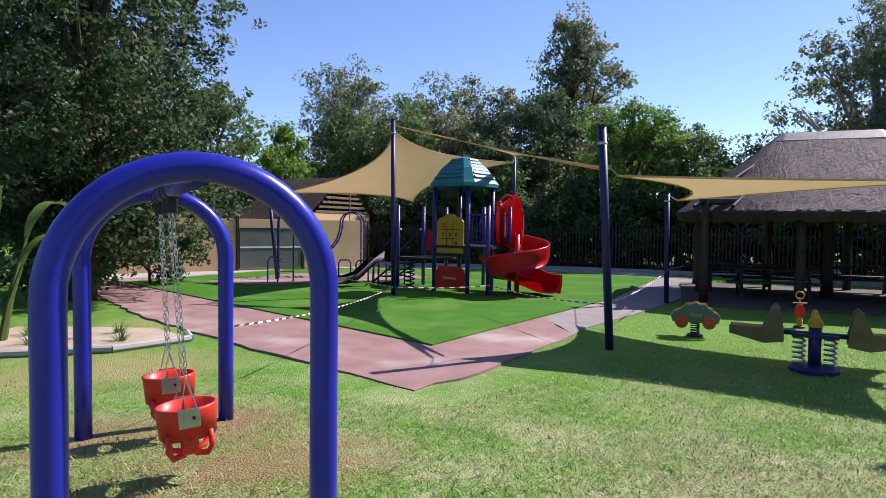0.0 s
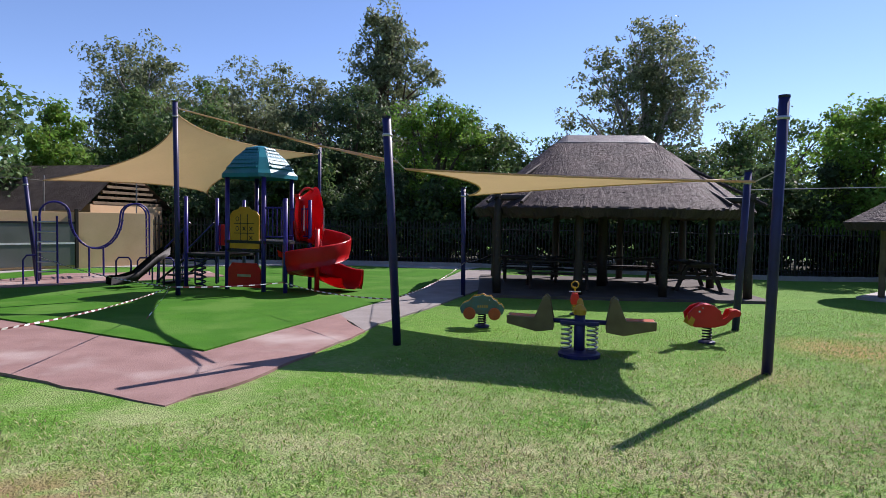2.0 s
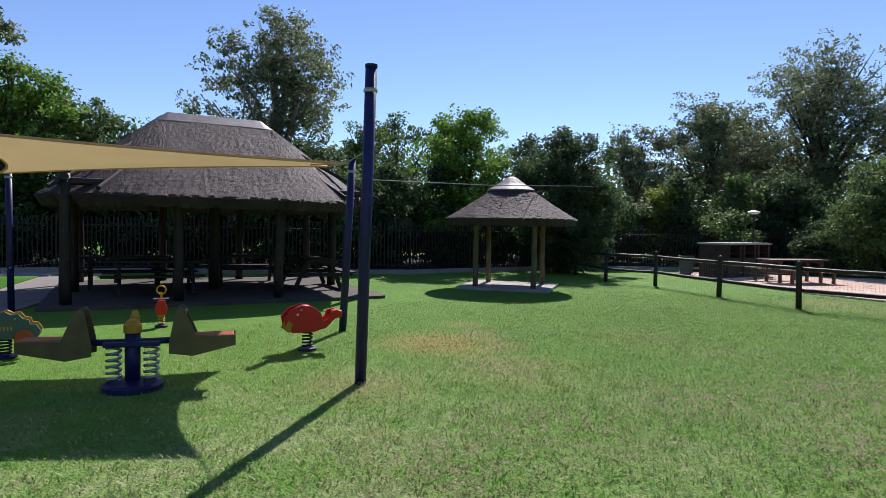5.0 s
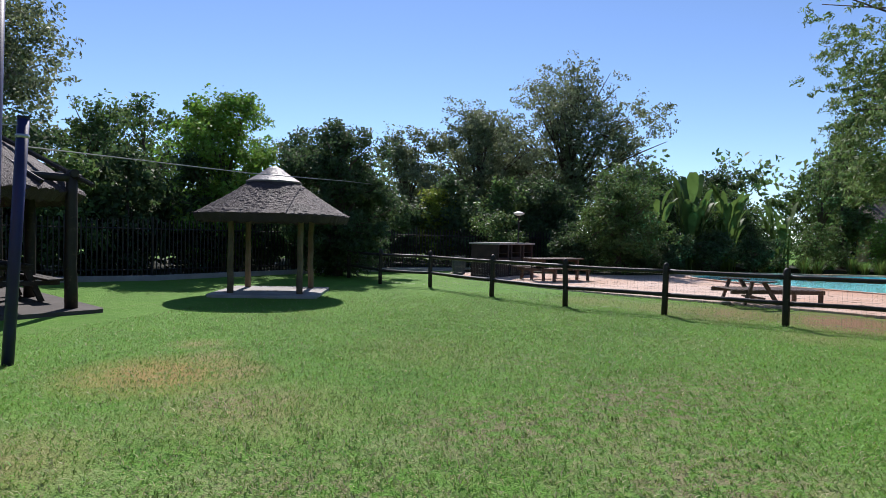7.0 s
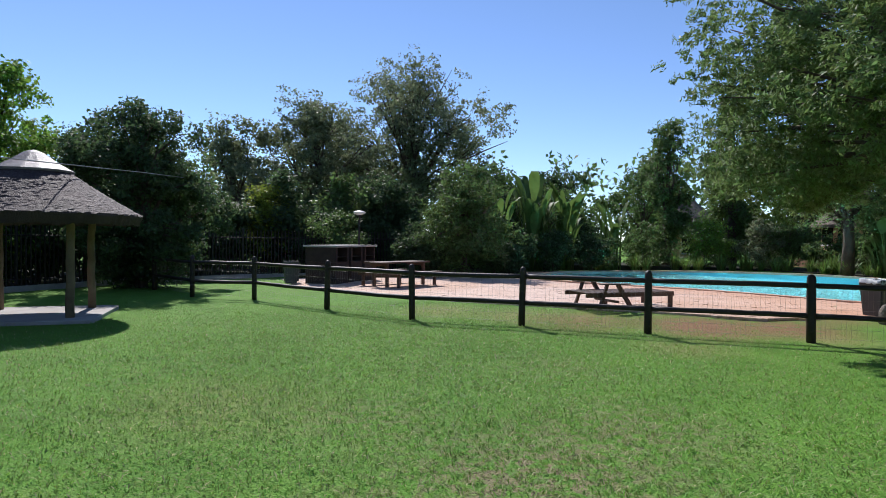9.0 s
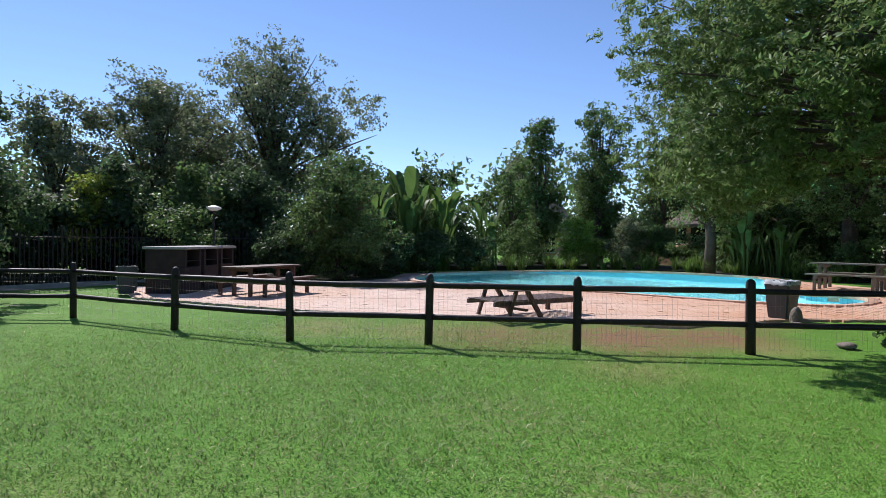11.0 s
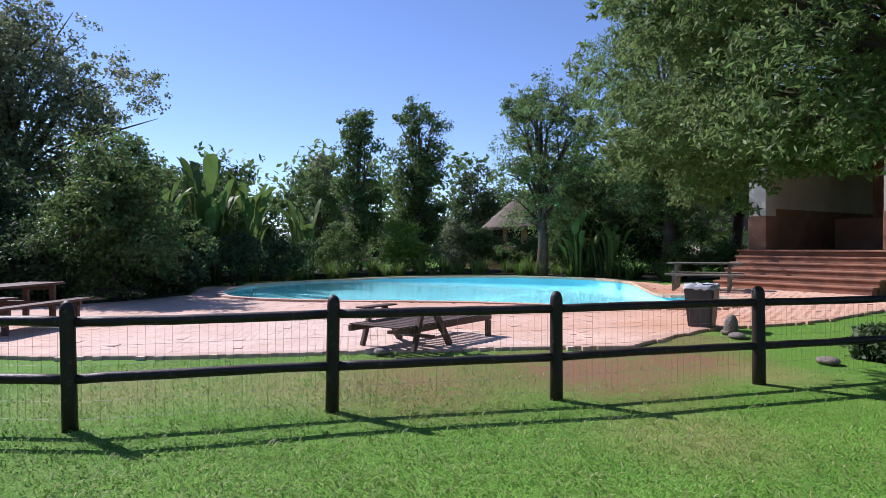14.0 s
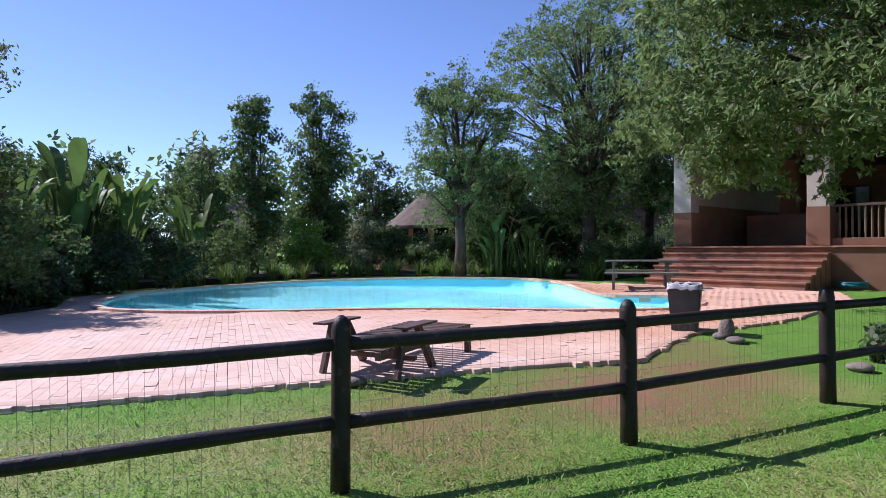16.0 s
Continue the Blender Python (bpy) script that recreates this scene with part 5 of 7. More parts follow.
def bird_rider():
    s = thing("spring_rider", (7.1, 7.27, 0, 0, 0, -30), "red whale-shaped spring rider on a black coil", "spring rider", "spring riders")
    base_plate(s)
    part("coil", coil(0.085, 0.3, 5, 0.018, 0.03), "black", s, smooth=True)
    out = [(-0.42, 0.42), (-0.3, 0.33), (0.1, 0.34), (0.3, 0.4), (0.46, 0.56), (0.56, 0.58), (0.6, 0.66), (0.5, 0.72), (0.38, 0.69), (0.34, 0.58), (0.24, 0.52), (0.2, 0.68), (0.05, 0.8), (-0.15, 0.82), (-0.34, 0.74), (-0.46, 0.6)]
    for y in (-0.17, 0.13):
        side = part("side_panel", prism(out, 0.04, 0.01, pose(0, y, 0, 90)), "red", s, "red shaped side panel")
        part("fin_patch", prism([(-0.46, 0.4), (-0.36, 0.34), (-0.3, 0.5), (-0.38, 0.56)], 0.006, 0, pose(0, y - 0.042, 0, 90)), "yellow", side)
        part("eye_mark", lathe([(0.022, 0), (0.02, 0.006)], 10, pose(-0.22, y - 0.042, 0.66, 90)), "white", side)
    part("tail_tip", boxed((0.44, -0.2, 0.58), (0.6, 0.16, 0.7), 0.03), "orange", s)
    part("seat", boxed((-0.12, -0.14, 0.52), (0.2, 0.12, 0.56), 0.012), "red", s)
    part("handle", piped([(-0.16, -0.24, 0.74), (-0.16, 0.2, 0.74)], 0.014, 7), "steel", s)
    part("shell", lathe([(0.02, -0.15), (0.2, -0.12), (0.24, 0.0), (0.2, 0.12), (0.02, 0.15)], 16, pose(-0.08, 0, 0.58, 90)), "red", s, smooth=True)
    s.scale = (0.72,) * 3
    return s


bird_rider()


def upright_rider():
    s = thing("spring_rider", (6.85, 10.3, 0, 0, 0, -30), "small orange and yellow spring rider with a ring handle", "spring rider", "spring riders")
    base_plate(s, 0.14)
    part("coil", coil(0.07, 0.26, 5, 0.016, 0.03), "yellow", s, smooth=True)
    part("body", prism([(-0.1, 0.28), (0.1, 0.28), (0.14, 0.42), (0.08, 0.62), (-0.08, 0.62), (-0.14, 0.42)], 0.2, 0.03, pose(0, 0.1, 0, 90)), "red", s)
    part("stem", piped([(0, 0, 0.5), (0, 0, 0.8)], 0.025, 8), "yellow", s)
    part("ring_handle", piped([(0.1 * math.cos(a), 0, 0.86 + 0.1 * math.sin(a)) for a in [2 * math.pi * k / 18 for k in range(18)]], 0.018, 7, True), "yellow", s, "yellow ring handle", True)
    part("hand_bar", piped([(-0.17, -0.02, 0.66), (0.17, -0.02, 0.66)], 0.018, 7), "steel", s)
    s.scale = (0.66,) * 3
    return s


upright_rider()


# ---- warning tape strung round the play area ----
def tape(pts, label):
    t = thing("barrier_tape", (0, 0, 0), label, "barrier tape", "barrier tapes")
    total = 0.0
    for a, b in zip(pts, pts[1:]):
        a, b = Vector(a), Vector(b)
        n = max(2, int((b - a).length / 0.10))
        for k in range(n):
            u, v = k / n, (k + 1) / n
            sag = lambda w: -0.10 * 4 * w * (1 - w) * min(1, (b - a).length / 6)
            p = a.lerp(b, u) + Vector((0, 0, sag(u)))
            q = a.lerp(b, v) + Vector((0, 0, sag(v)))
            tw = 0.6 * math.sin(k * 0.5)
            d = Vector((math.sin(tw) * 0.01, math.cos(tw) * 0.008, 0.008))
            side = (q - p).cross(d).normalized() * 0.0015
            bm = bmesh.new()
            w = [bm.verts.new(x) for x in (p - d + side, q - d + side, q + d + side, p + d + side, p - d - side, q - d - side, q + d - side, p + d - side)]
            for f in ((0, 1, 2, 3), (7, 6, 5, 4), (0, 4, 5, 1), (2, 6, 7, 3)):
                bm.faces.new([w[i] for i in f])
            part("band", bm, "white" if k % 2 else "tape_dark", t)


knot = (-0.35, 12.4, 0.5)
tape([(-1.98, 5.5, 0.85), knot], "red and white barrier tape tied to the swing frame")
tape([(-3.65, 19.2, 0.7), knot, (1.6, 12.2, 0.55), (2.62, 8.75, 0.62)], "red and white barrier tape across the turf")
tape([(2.62, 8.75, 0.62), (6.03, 13.6, 0.8), (8.7, 16.9, 0.95)], "red and white barrier tape between two sail poles")
tape([knot, (-0.7, 11.6, 0.06)], "loose end of barrier tape hanging to the turf")


# ---- practice wall and thatched house behind the turf ----
def practice_wall():
    w = thing("wall_practice", (0, 0, 0), "long tan plastered wall with a grey-green practice board", "wall", kind="structure")
    a, b = Vector((-9.2, 21.4)), Vector((-1.2, 25.567))
    d = b - a
    ang = math.degrees(math.atan2(d.y, d.x))
    m = pose(a.x, a.y, 0, 0, 0, ang)
    part("wall_face", boxed((0, 0, -0.1), (d.length, 0.2, 1.9), 0.01, m), "plaster_tan", w)
    bd = part("practice_board", boxed((4.0, -0.06, 0.1), (6.35, -0.003, 1.56), 0.008, m), "board", w, "grey-green painted board")
    part("net_line", boxed((4.0, -0.075, 0.82), (6.35, -0.063, 0.88), 0, m), "white", bd)
    part("shade_band", boxed((4.0, -0.072, 1.5), (6.35, -0.063, 1.57), 0, m), "black", bd)
    for x in (3.93, 6.42):
        part("board_post", boxed((x - 0.05, -0.08, 0), (x + 0.05, 0.0, 2.0), 0.006, m), "gum_pole", w)
    for x in (0.6, 3.2, 5.6, 8.6):
        part("net_post", piped([m @ Vector((x, 0.4, 0)), m @ Vector((x, 0.4, 3.1))], 0.025, 8), "wire", w)


practice_wall()


def thatched_house():
    h = thing("thatched_house", (-4.6, 28.6, 0, 0, 0, -38), "tan plastered house with a steep thatched roof and open slatted gable", "house")
    part("wall", boxed((-3.2, -1.8, -0.1), (3.2, 1.8, 2.2), 0.01), "plaster_tan", h)
    bm = bmesh.new()
    v = [bm.verts.new(p) for p in ((-3.7, -2.4, 1.95), (3.4, -2.4, 1.95), (3.4, 2.4, 1.95), (-3.7, 2.4, 1.95), (-3.0, 0, 3.75), (3.1, 0, 3.75))]
    for f in ((0, 1, 5, 4), (2, 3, 4, 5), (3, 0, 4)):
        bm.faces.new([v[i] for i in f])
    bmesh.ops.solidify(bm, geom=bm.faces[:], thickness=0.22)
    part("roof", bm, "hut_thatch", h, "greyish thatched roof")
    for k in range(7):
        z = 2.2 + 0.2 * k
        half = 1.95 * (1 - (z - 1.95) / 1.85)
        part("gable_slat", boxed((3.16, -half, z), (3.22, half, z + 0.1), 0.008), "pale_pole", h)
    for y in (-0.55, 0.55):
        part("gable_stud", boxed((3.05, y - 0.04, 2.0), (3.14, y + 0.04, 3.1), 0.006), "gum_pole", h)
    return h


thatched_house()


# ---- main house with steps ----
def main_house():
    h = thing("house", (0, 0, 0), "brown and cream plastered house with a raised stoep", "house", kind="structure")
    F = 1.31
    part("stoep_floor", boxed((9.0, -24.0, 0.0), (22.0, -15.3, F), 0.015), "brown_plaster", h, "raised brown stoep plinth")
    part("stoep_tiles", boxed((9.0, -24.0, F + 0.004), (22.05, -15.24, F + 0.05), 0.01), "step_tile", h, "terracotta tile edge")
    for x0 in (21.25, 17.65):
        part("column", boxed((x0, -16.05, F + 0.05), (x0 + 0.55, -15.45, 2.38), 0.012), "brown_plaster", h, "brown lower pillar")
        part("column", boxed((x0 + 0.015, -16.035, 2.38), (x0 + 0.535, -15.465, 4.2), 0.012), "cream_plaster", h, "cream upper pillar")
    part("wall", boxed((21.35, -23.9, F + 0.05), (21.75, -16.06, 2.62), 0.01), "brown_plaster", h)
    part("wall", boxed((21.36, -23.9, 2.62), (21.74, -16.06, 4.2), 0.01), "cream_plaster", h)
    part("wall", boxed((9.0, -24.3, 0), (22.0, -24.0, 2.62), 0.01), "brown_plaster", h)
    # upper back wall coloured brown, not cream, for the shade under the roof
    part("wall", boxed((9.0, -24.29, 2.62), (22.0, -24.01, 4.2), 0.01), "brown_plaster", h)
    part("low_wall", boxed((18.3, -19.2, F + 0.05), (20.9, -18.9, 2.35), 0.012), "brown_plaster", h, "dark brown bar wall")
    # brown on this pier stands for the dim interior too
    part("inner_pier", boxed((19.7, -20.4, F + 0.05), (20.2, -19.9, 4.2), 0.012), "brown_plaster", h)
    part("ceiling_board", boxed((9.0, -24.0, 4.2), (21.9, -15.3, 4.24), 0.0), "wood", h, "dark timber ceiling")
    # door and windows in the back wall
    for x, wd, z0, z1 in ((19.2, 1.6, F + 0.06, 3.5), (16.0, 1.8, 2.3, 3.4), (12.6, 1.8, 2.3, 3.4)):
        fr = part("window", boxed((x - wd / 2, -24.02, z0), (x + wd / 2, -23.96, z1), 0.006), "window", h, "dark glazed opening")
        for xx in (x - wd / 2, x, x + wd / 2):
            part("window_frame", boxed((xx - 0.04, -23.96, z0), (xx + 0.04, -23.9, z1), 0.005), "wood", fr)
        for zz in (z0, z1):
            part("window_frame", boxed((x - wd / 2, -23.958, zz - 0.04), (x + wd / 2, -23.898, zz + 0.04), 0.005), "wood", fr)
    # thatched hip roof
    bm = bmesh.new()
    v = [bm.verts.new(p) for p in ((8.7, -24.6, 4.25), (22.1, -24.6, 4.25), (22.1, -15.1, 4.25), (8.7, -15.1, 4.25), (11.5, -19.8, 8.2), (19.2, -19.8, 8.2))]
    for f in ((0, 1, 5, 4), (2, 3, 4, 5), (1, 2, 5), (3, 0, 4)):
        bm.faces.new([v[i] for i in f])
    bmesh.ops.solidify(bm, geom=bm.faces[:], thickness=0.25)
    part("roof", bm, "thatch", h, "dark thatched roof")
    # balustrade
    part("baluster_base", boxed((9.0, -15.9, F + 0.05), (17.64, -15.55, 1.56), 0.01), "brown_plaster", h)
    part("hand_rail", boxed((9.0, -15.78, 2.36), (17.63, -15.68, 2.43), 0.01), "wood", h, "timber handrail")
    first = None
    for k in range(60):
        m = pose(17.5 - 0.14 * k, -15.73, 0)
        if first is None:
            first = part("baluster", piped([(0, 0, 1.5), (0, 0, 1.8), (0, 0, 2.37)], [0.022, 0.03, 0.022], 8), "pale_pole", h)
            first.matrix_basis = m
        else:
            share("baluster", first, m, h)
    # steps
    n = 6
    for k in range(n):
        z1 = 0.30 + (F + 0.05 - 0.30) * (k + 1) / (n + 0.0)
        y1 = -13.85 - 0.28 * k
        if k == n - 1:
            break
        st = part("step", boxed((17.8 - 0.05 * k, -15.3, 0.1 + 0.004 * k), (21.9, y1, z1 - 0.05), 0.012), "step_tile", h, "terracotta step")
        part("tread", boxed((17.77 - 0.05 * k, -15.29, z1 - 0.05), (21.93, y1 + 0.03, z1), 0.012), "step_tile", st, "rounded brick nosing")
    return h


main_house()


def hose():
    h = thing("garden_hose", (17.1, -15.1, ground_z(17.1, -15.1) + 0.05), "coiled pale green garden hose on the grass", "hose")
    pts = []
    for k in range(70):
        a = k * 0.42
        pts.append(((0.33 + 0.02 * math.sin(a * 1.7)) * math.cos(a), (0.3 + 0.02 * math.cos(a * 2.3)) * math.sin(a), 0.02 + 0.0018 * k))
    part("coil", piped(pts, 0.014, 6), "teal", h, smooth=True)


hose()


# ---- pool furniture ----
Z_T = ground_z(21.1, -12.3) + 0.02
picnic_table((21.2, -12.35, Z_T, 0, 0, 30), "grey-green plank picnic table beside the steps", "grey_wood", 1.9, upright=True)
picnic_table((23.95, 3.3, 0.1, 0, 0, -38), "weathered plank picnic table on the brick deck", "wood", 2.2, upright=True)


def braai(x, y, rz):
    b = thing("braai_stand", (x, y, 0.06, 0, 0, rz), "dark brick barbecue stand with a pale slab on top", "barbecue", "barbecue stands")
    part("base_wall", boxed((-0.5, -0.4, 0), (0.5, 0.4, 0.75), 0.012), "dark_brick", b)
    for x0 in (-0.5, 0.38):
        part("side_wall", boxed((x0, -0.4, 0.754), (x0 + 0.12, 0.4, 1.22), 0.01), "dark_brick", b)
    part("back_wall", boxed((-0.376, 0.28, 0.754), (0.376, 0.4, 1.22), 0.01), "dark_brick", b)
    part("top_slab", boxed((-0.55, -0.45, 1.224), (0.55, 0.45, 1.29), 0.01), "concrete", b, "pale concrete slab")
    part("grill", boxed((-0.375, -0.38, 0.9), (0.375, 0.27, 0.915), 0), "iron", b)
    b.scale = (0.92, 1.3, 0.96)


for k in range(3):
    braai(24.63 + 1.05 * k, 5.57 - 0.305 * k, -16)


def lounger(x, y, z, rz):
    s = thing("sun_lounger", (x, y, z, 0, 0, rz), "slatted brown wooden sun lounger with arm boards and splayed legs", "sun lounger")
    L = 1.95
    for yy in (-0.33, 0.33):
        part("side_rail", boxed((-L / 2, yy - 0.025, 0.30), (L / 2, yy + 0.025, 0.40), 0.006), "wood", s)
    for k in range(17):
        part("slat", boxed((-L / 2 + 0.01 + 0.115 * k, -0.36, 0.404), (-L / 2 + 0.085 + 0.115 * k, 0.36, 0.426), 0.004), "wood", s)
    for yy in (-0.40, 0.40):
        part("arm_board", boxed((0.12, yy - 0.07, 0.64), (0.72, yy + 0.07, 0.67), 0.006), "wood", s)
        part("arm_post", boxed((-0.03, -0.022, 0.0), (0.03, 0.022, 0.68), 0.004, pose(0.72, yy * 0.92, 0, 0, -14, 0)), "wood", s)
        part("leg", boxed((-0.04, -0.025, 0.0), (0.04, 0.025, 0.70), 0.005, pose(0.02, yy * 0.92, 0, 0, 26, 0)), "wood", s)
        part("foot_leg", boxed((-L / 2 + 0.06, yy * 0.9 - 0.025, 0), (-L / 2 + 0.14, yy * 0.9 + 0.025, 0.3), 0.005), "wood", s)
    part("stretcher", boxed((0.26, -0.33, 0.14), (0.32, 0.33, 0.2), 0.005), "wood", s)
    s.scale = (1.14, 1.25, 0.8)
    return s


lounger(18.8, -1.95, 0.11, 110)


def litter_bin(x, y, z, label="grey plastic wheeled bin with a pale liner and open top", lined=True):
    b = thing("litter_bin", (x, y, z, 0, 0, 20), label, "bin")
    bm = bmesh.new()
    lo = [bm.verts.new(p) for p in ((-0.22, -0.2, 0.02), (0.22, -0.2, 0.02), (0.22, 0.2, 0.02), (-0.22, 0.2, 0.02))]
    hi = [bm.verts.new(p) for p in ((-0.29, -0.27, 0.84), (0.29, -0.27, 0.84), (0.29, 0.27, 0.84), (-0.29, 0.27, 0.84))]
    ii = [bm.verts.new(p) for p in ((-0.26, -0.24, 0.84), (0.26, -0.24, 0.84), (0.26, 0.24, 0.84), (-0.26, 0.24, 0.84))]
    dd = [bm.verts.new(p) for p in ((-0.25, -0.23, 0.7), (0.25, -0.23, 0.7), (0.25, 0.23, 0.7), (-0.25, 0.23, 0.7))]
    for a, c in ((lo, hi), (hi, ii), (ii, dd)):
        for k in range(4):
            bm.faces.new((a[k], a[(k + 1) % 4], c[(k + 1) % 4], c[k]))
    bm.faces.new(dd)
    bm.faces.new(lo[::-1])
    bmesh.ops.bevel(bm, geom=[e for e in bm.edges if abs(e.verts[0].co.z - e.verts[1].co.z) > 0.5], offset=0.03, segments=2, affect="EDGES")
    part("body", bm, "bin", b)
    rnd = random.Random(4)
    n = 36
    verts, faces = [], []
    for r0, z0 in ((0.9, 0.72), (1.0, 0.86), (1.07, 0.85), (1.1, 0.76)):
        for k in range(n):
            a = 2 * math.pi * k / n
            s = 0.27 / max(abs(math.cos(a)), abs(math.sin(a)))
            s = min(s, 0.34) * (r0 + rnd.uniform(-.02, .02))
            verts.append((s * math.cos(a), s * math.sin(a), z0 + rnd.uniform(-.02, .02)))
    for q in range(3):
        faces += [(q * n + k, q * n + (k + 1) % n, (q + 1) * n + (k + 1) % n, (q + 1) * n + k) for k in range(n)]
    faces.append(tuple(range(n)))
    if lined:
        quick("liner", verts, faces, "bag", b, "crumpled pale bin liner", True)
    for k in range(7):
        part("rib", boxed((-0.2 + 0.06 * k, -0.262, 0.12), (-0.18 + 0.06 * k, -0.215, 0.78), 0.004, pose(0, 0.005, 0, 4.5)), "bin", b)
    b.scale = (0.86,) * 3


litter_bin(17.55, -6.75, 0.10)
litter_bin(24.75, 6.75, ground_z(24.75, 6.75), "dark plastic bin standing beside the brick barbecues", False)


def rocks():
    for k, (x, y, r, tall) in enumerate([(16.75, -6.35, 0.11, 1.9), (16.6, -6.25, 0.13, 0.4), (16.9, -6.5, 0.11, 0.5), (15.0, -5.6, 0.13, 0.45), (18.35, -1.0, 0.12, 0.5)]):
        bm = bmesh.new()
        bmesh.ops.create_icosphere(bm, subdivisions=3, radius=r)
        for v in bm.verts:
            v.co *= 1 + 0.35 * noise.noise(v.co * 4 + Vector((k * 7, 0, 0)))
            v.co.z = max(v.co.z * tall, -0.06)
        ob = part("rock", bm, "stone")
        ob.location = (x, y, ground_z(x, y) + 0.03 + (0.1 if tall > 1 else 0))
        tagged(ob, "rough grey-brown garden rock by the deck edge", "rock", "garden rocks")


rocks()


def lamp_post(x, y, h=2.3):
    p = thing("garden_lamp", (x, y, 0), "garden lamp post with a pale flat head", "lamp")
    part("post", piped([(0, 0, -0.05), (0, 0, h)], 0.035, 10), "iron", p)
    part("head", lathe([(0.08, h), (0.2, h + 0.05), (0.22, h + 0.1), (0.05, h + 0.16)], 14), "white", p)
    part("collar", lathe([(0.06, h - 0.08), (0.06, h)], 10), "iron", p)


lamp_post(27.0, 4.9, 2.35)


def rondavel(x, y, s=1.0, lift=0.1):
    h = thing("rondavel", (x, y, lift), "round thatched hut with pale wall and dark openings", "house")
    n = 36
    if lift > 0.5:
        part("terrace", lathe([(4.4 * s, -lift - 0.1), (4.2 * s, -0.12), (4.2 * s, -0.1)], n), "brown_plaster", h, "low brown terrace wall")
    part("wall", lathe([(2.3 * s, -0.1), (2.3 * s, 2.0 * s)], n), "plaster_tan", h)
    part("roof", lathe([(3.0 * s, 1.75 * s), (3.02 * s, 1.95 * s), (1.6 * s, 3.2 * s), (0.3 * s, 4.35 * s), (0.1 * s, 4.4 * s)], n), "hut_thatch", h, "conical thatched roof")
    for a in (90, 125, 160, 195):
        op = part("window", boxed((-0.4, -0.05, 0.5), (0.4, 0.05, 1.8), 0.01, pose(2.3 * s * math.cos(radians(a)), 2.3 * s * math.sin(radians(a)), 0, 0, 0, a + 90)), "window", h, "dark opening")
        part("sill", boxed((-0.45, -0.08, 0.42), (0.45, 0.08, 0.5), 0.01, pose(2.3 * s * math.cos(radians(a)), 2.3 * s * math.sin(radians(a)), 0, 0, 0, a + 90)), "white", op)


def cottage():
    h = thing("cottage", (31.4, -32.5, 0.0, 0, 0, 62), "pale plastered cottage with a dark thatched roof", "house")
    part("wall", boxed((-4.5, -2.2, -0.1), (4.5, 2.2, 2.5), 0.01), "cream_plaster", h)
    bm = bmesh.new()
    v = [bm.verts.new(q) for q in ((-5.1, -2.9, 2.25), (5.1, -2.9, 2.25), (5.1, 2.9, 2.25), (-5.1, 2.9, 2.25), (-3.2, 0, 5.2), (3.2, 0, 5.2))]
    for f in ((0, 1, 5, 4), (2, 3, 4, 5), (1, 2, 5), (3, 0, 4)):
        bm.faces.new([v[i] for i in f])
    bmesh.ops.solidify(bm, geom=bm.faces[:], thickness=0.22)
    part("roof", bm, "thatch", h, "dark weathered thatch")
    for x in (-2.6, 0.4, 2.9):
        win = part("window", boxed((x - 0.55, 2.18, 0.8), (x + 0.55, 2.23, 2.0), 0.006), "window", h, "dark window pane")
        part("window_frame", boxed((x - 0.65, 2.2, 0.68), (x + 0.65, 2.3, 0.8), 0.008), "white", win)
        part("window_frame", boxed((x - 0.03, 2.23, 0.8), (x + 0.03, 2.27, 2.0), 0.004), "white", win)


cottage()
rondavel(38.6, -20.8, 0.8, 1.0)
rondavel(58.0, -19.0, 1.2)


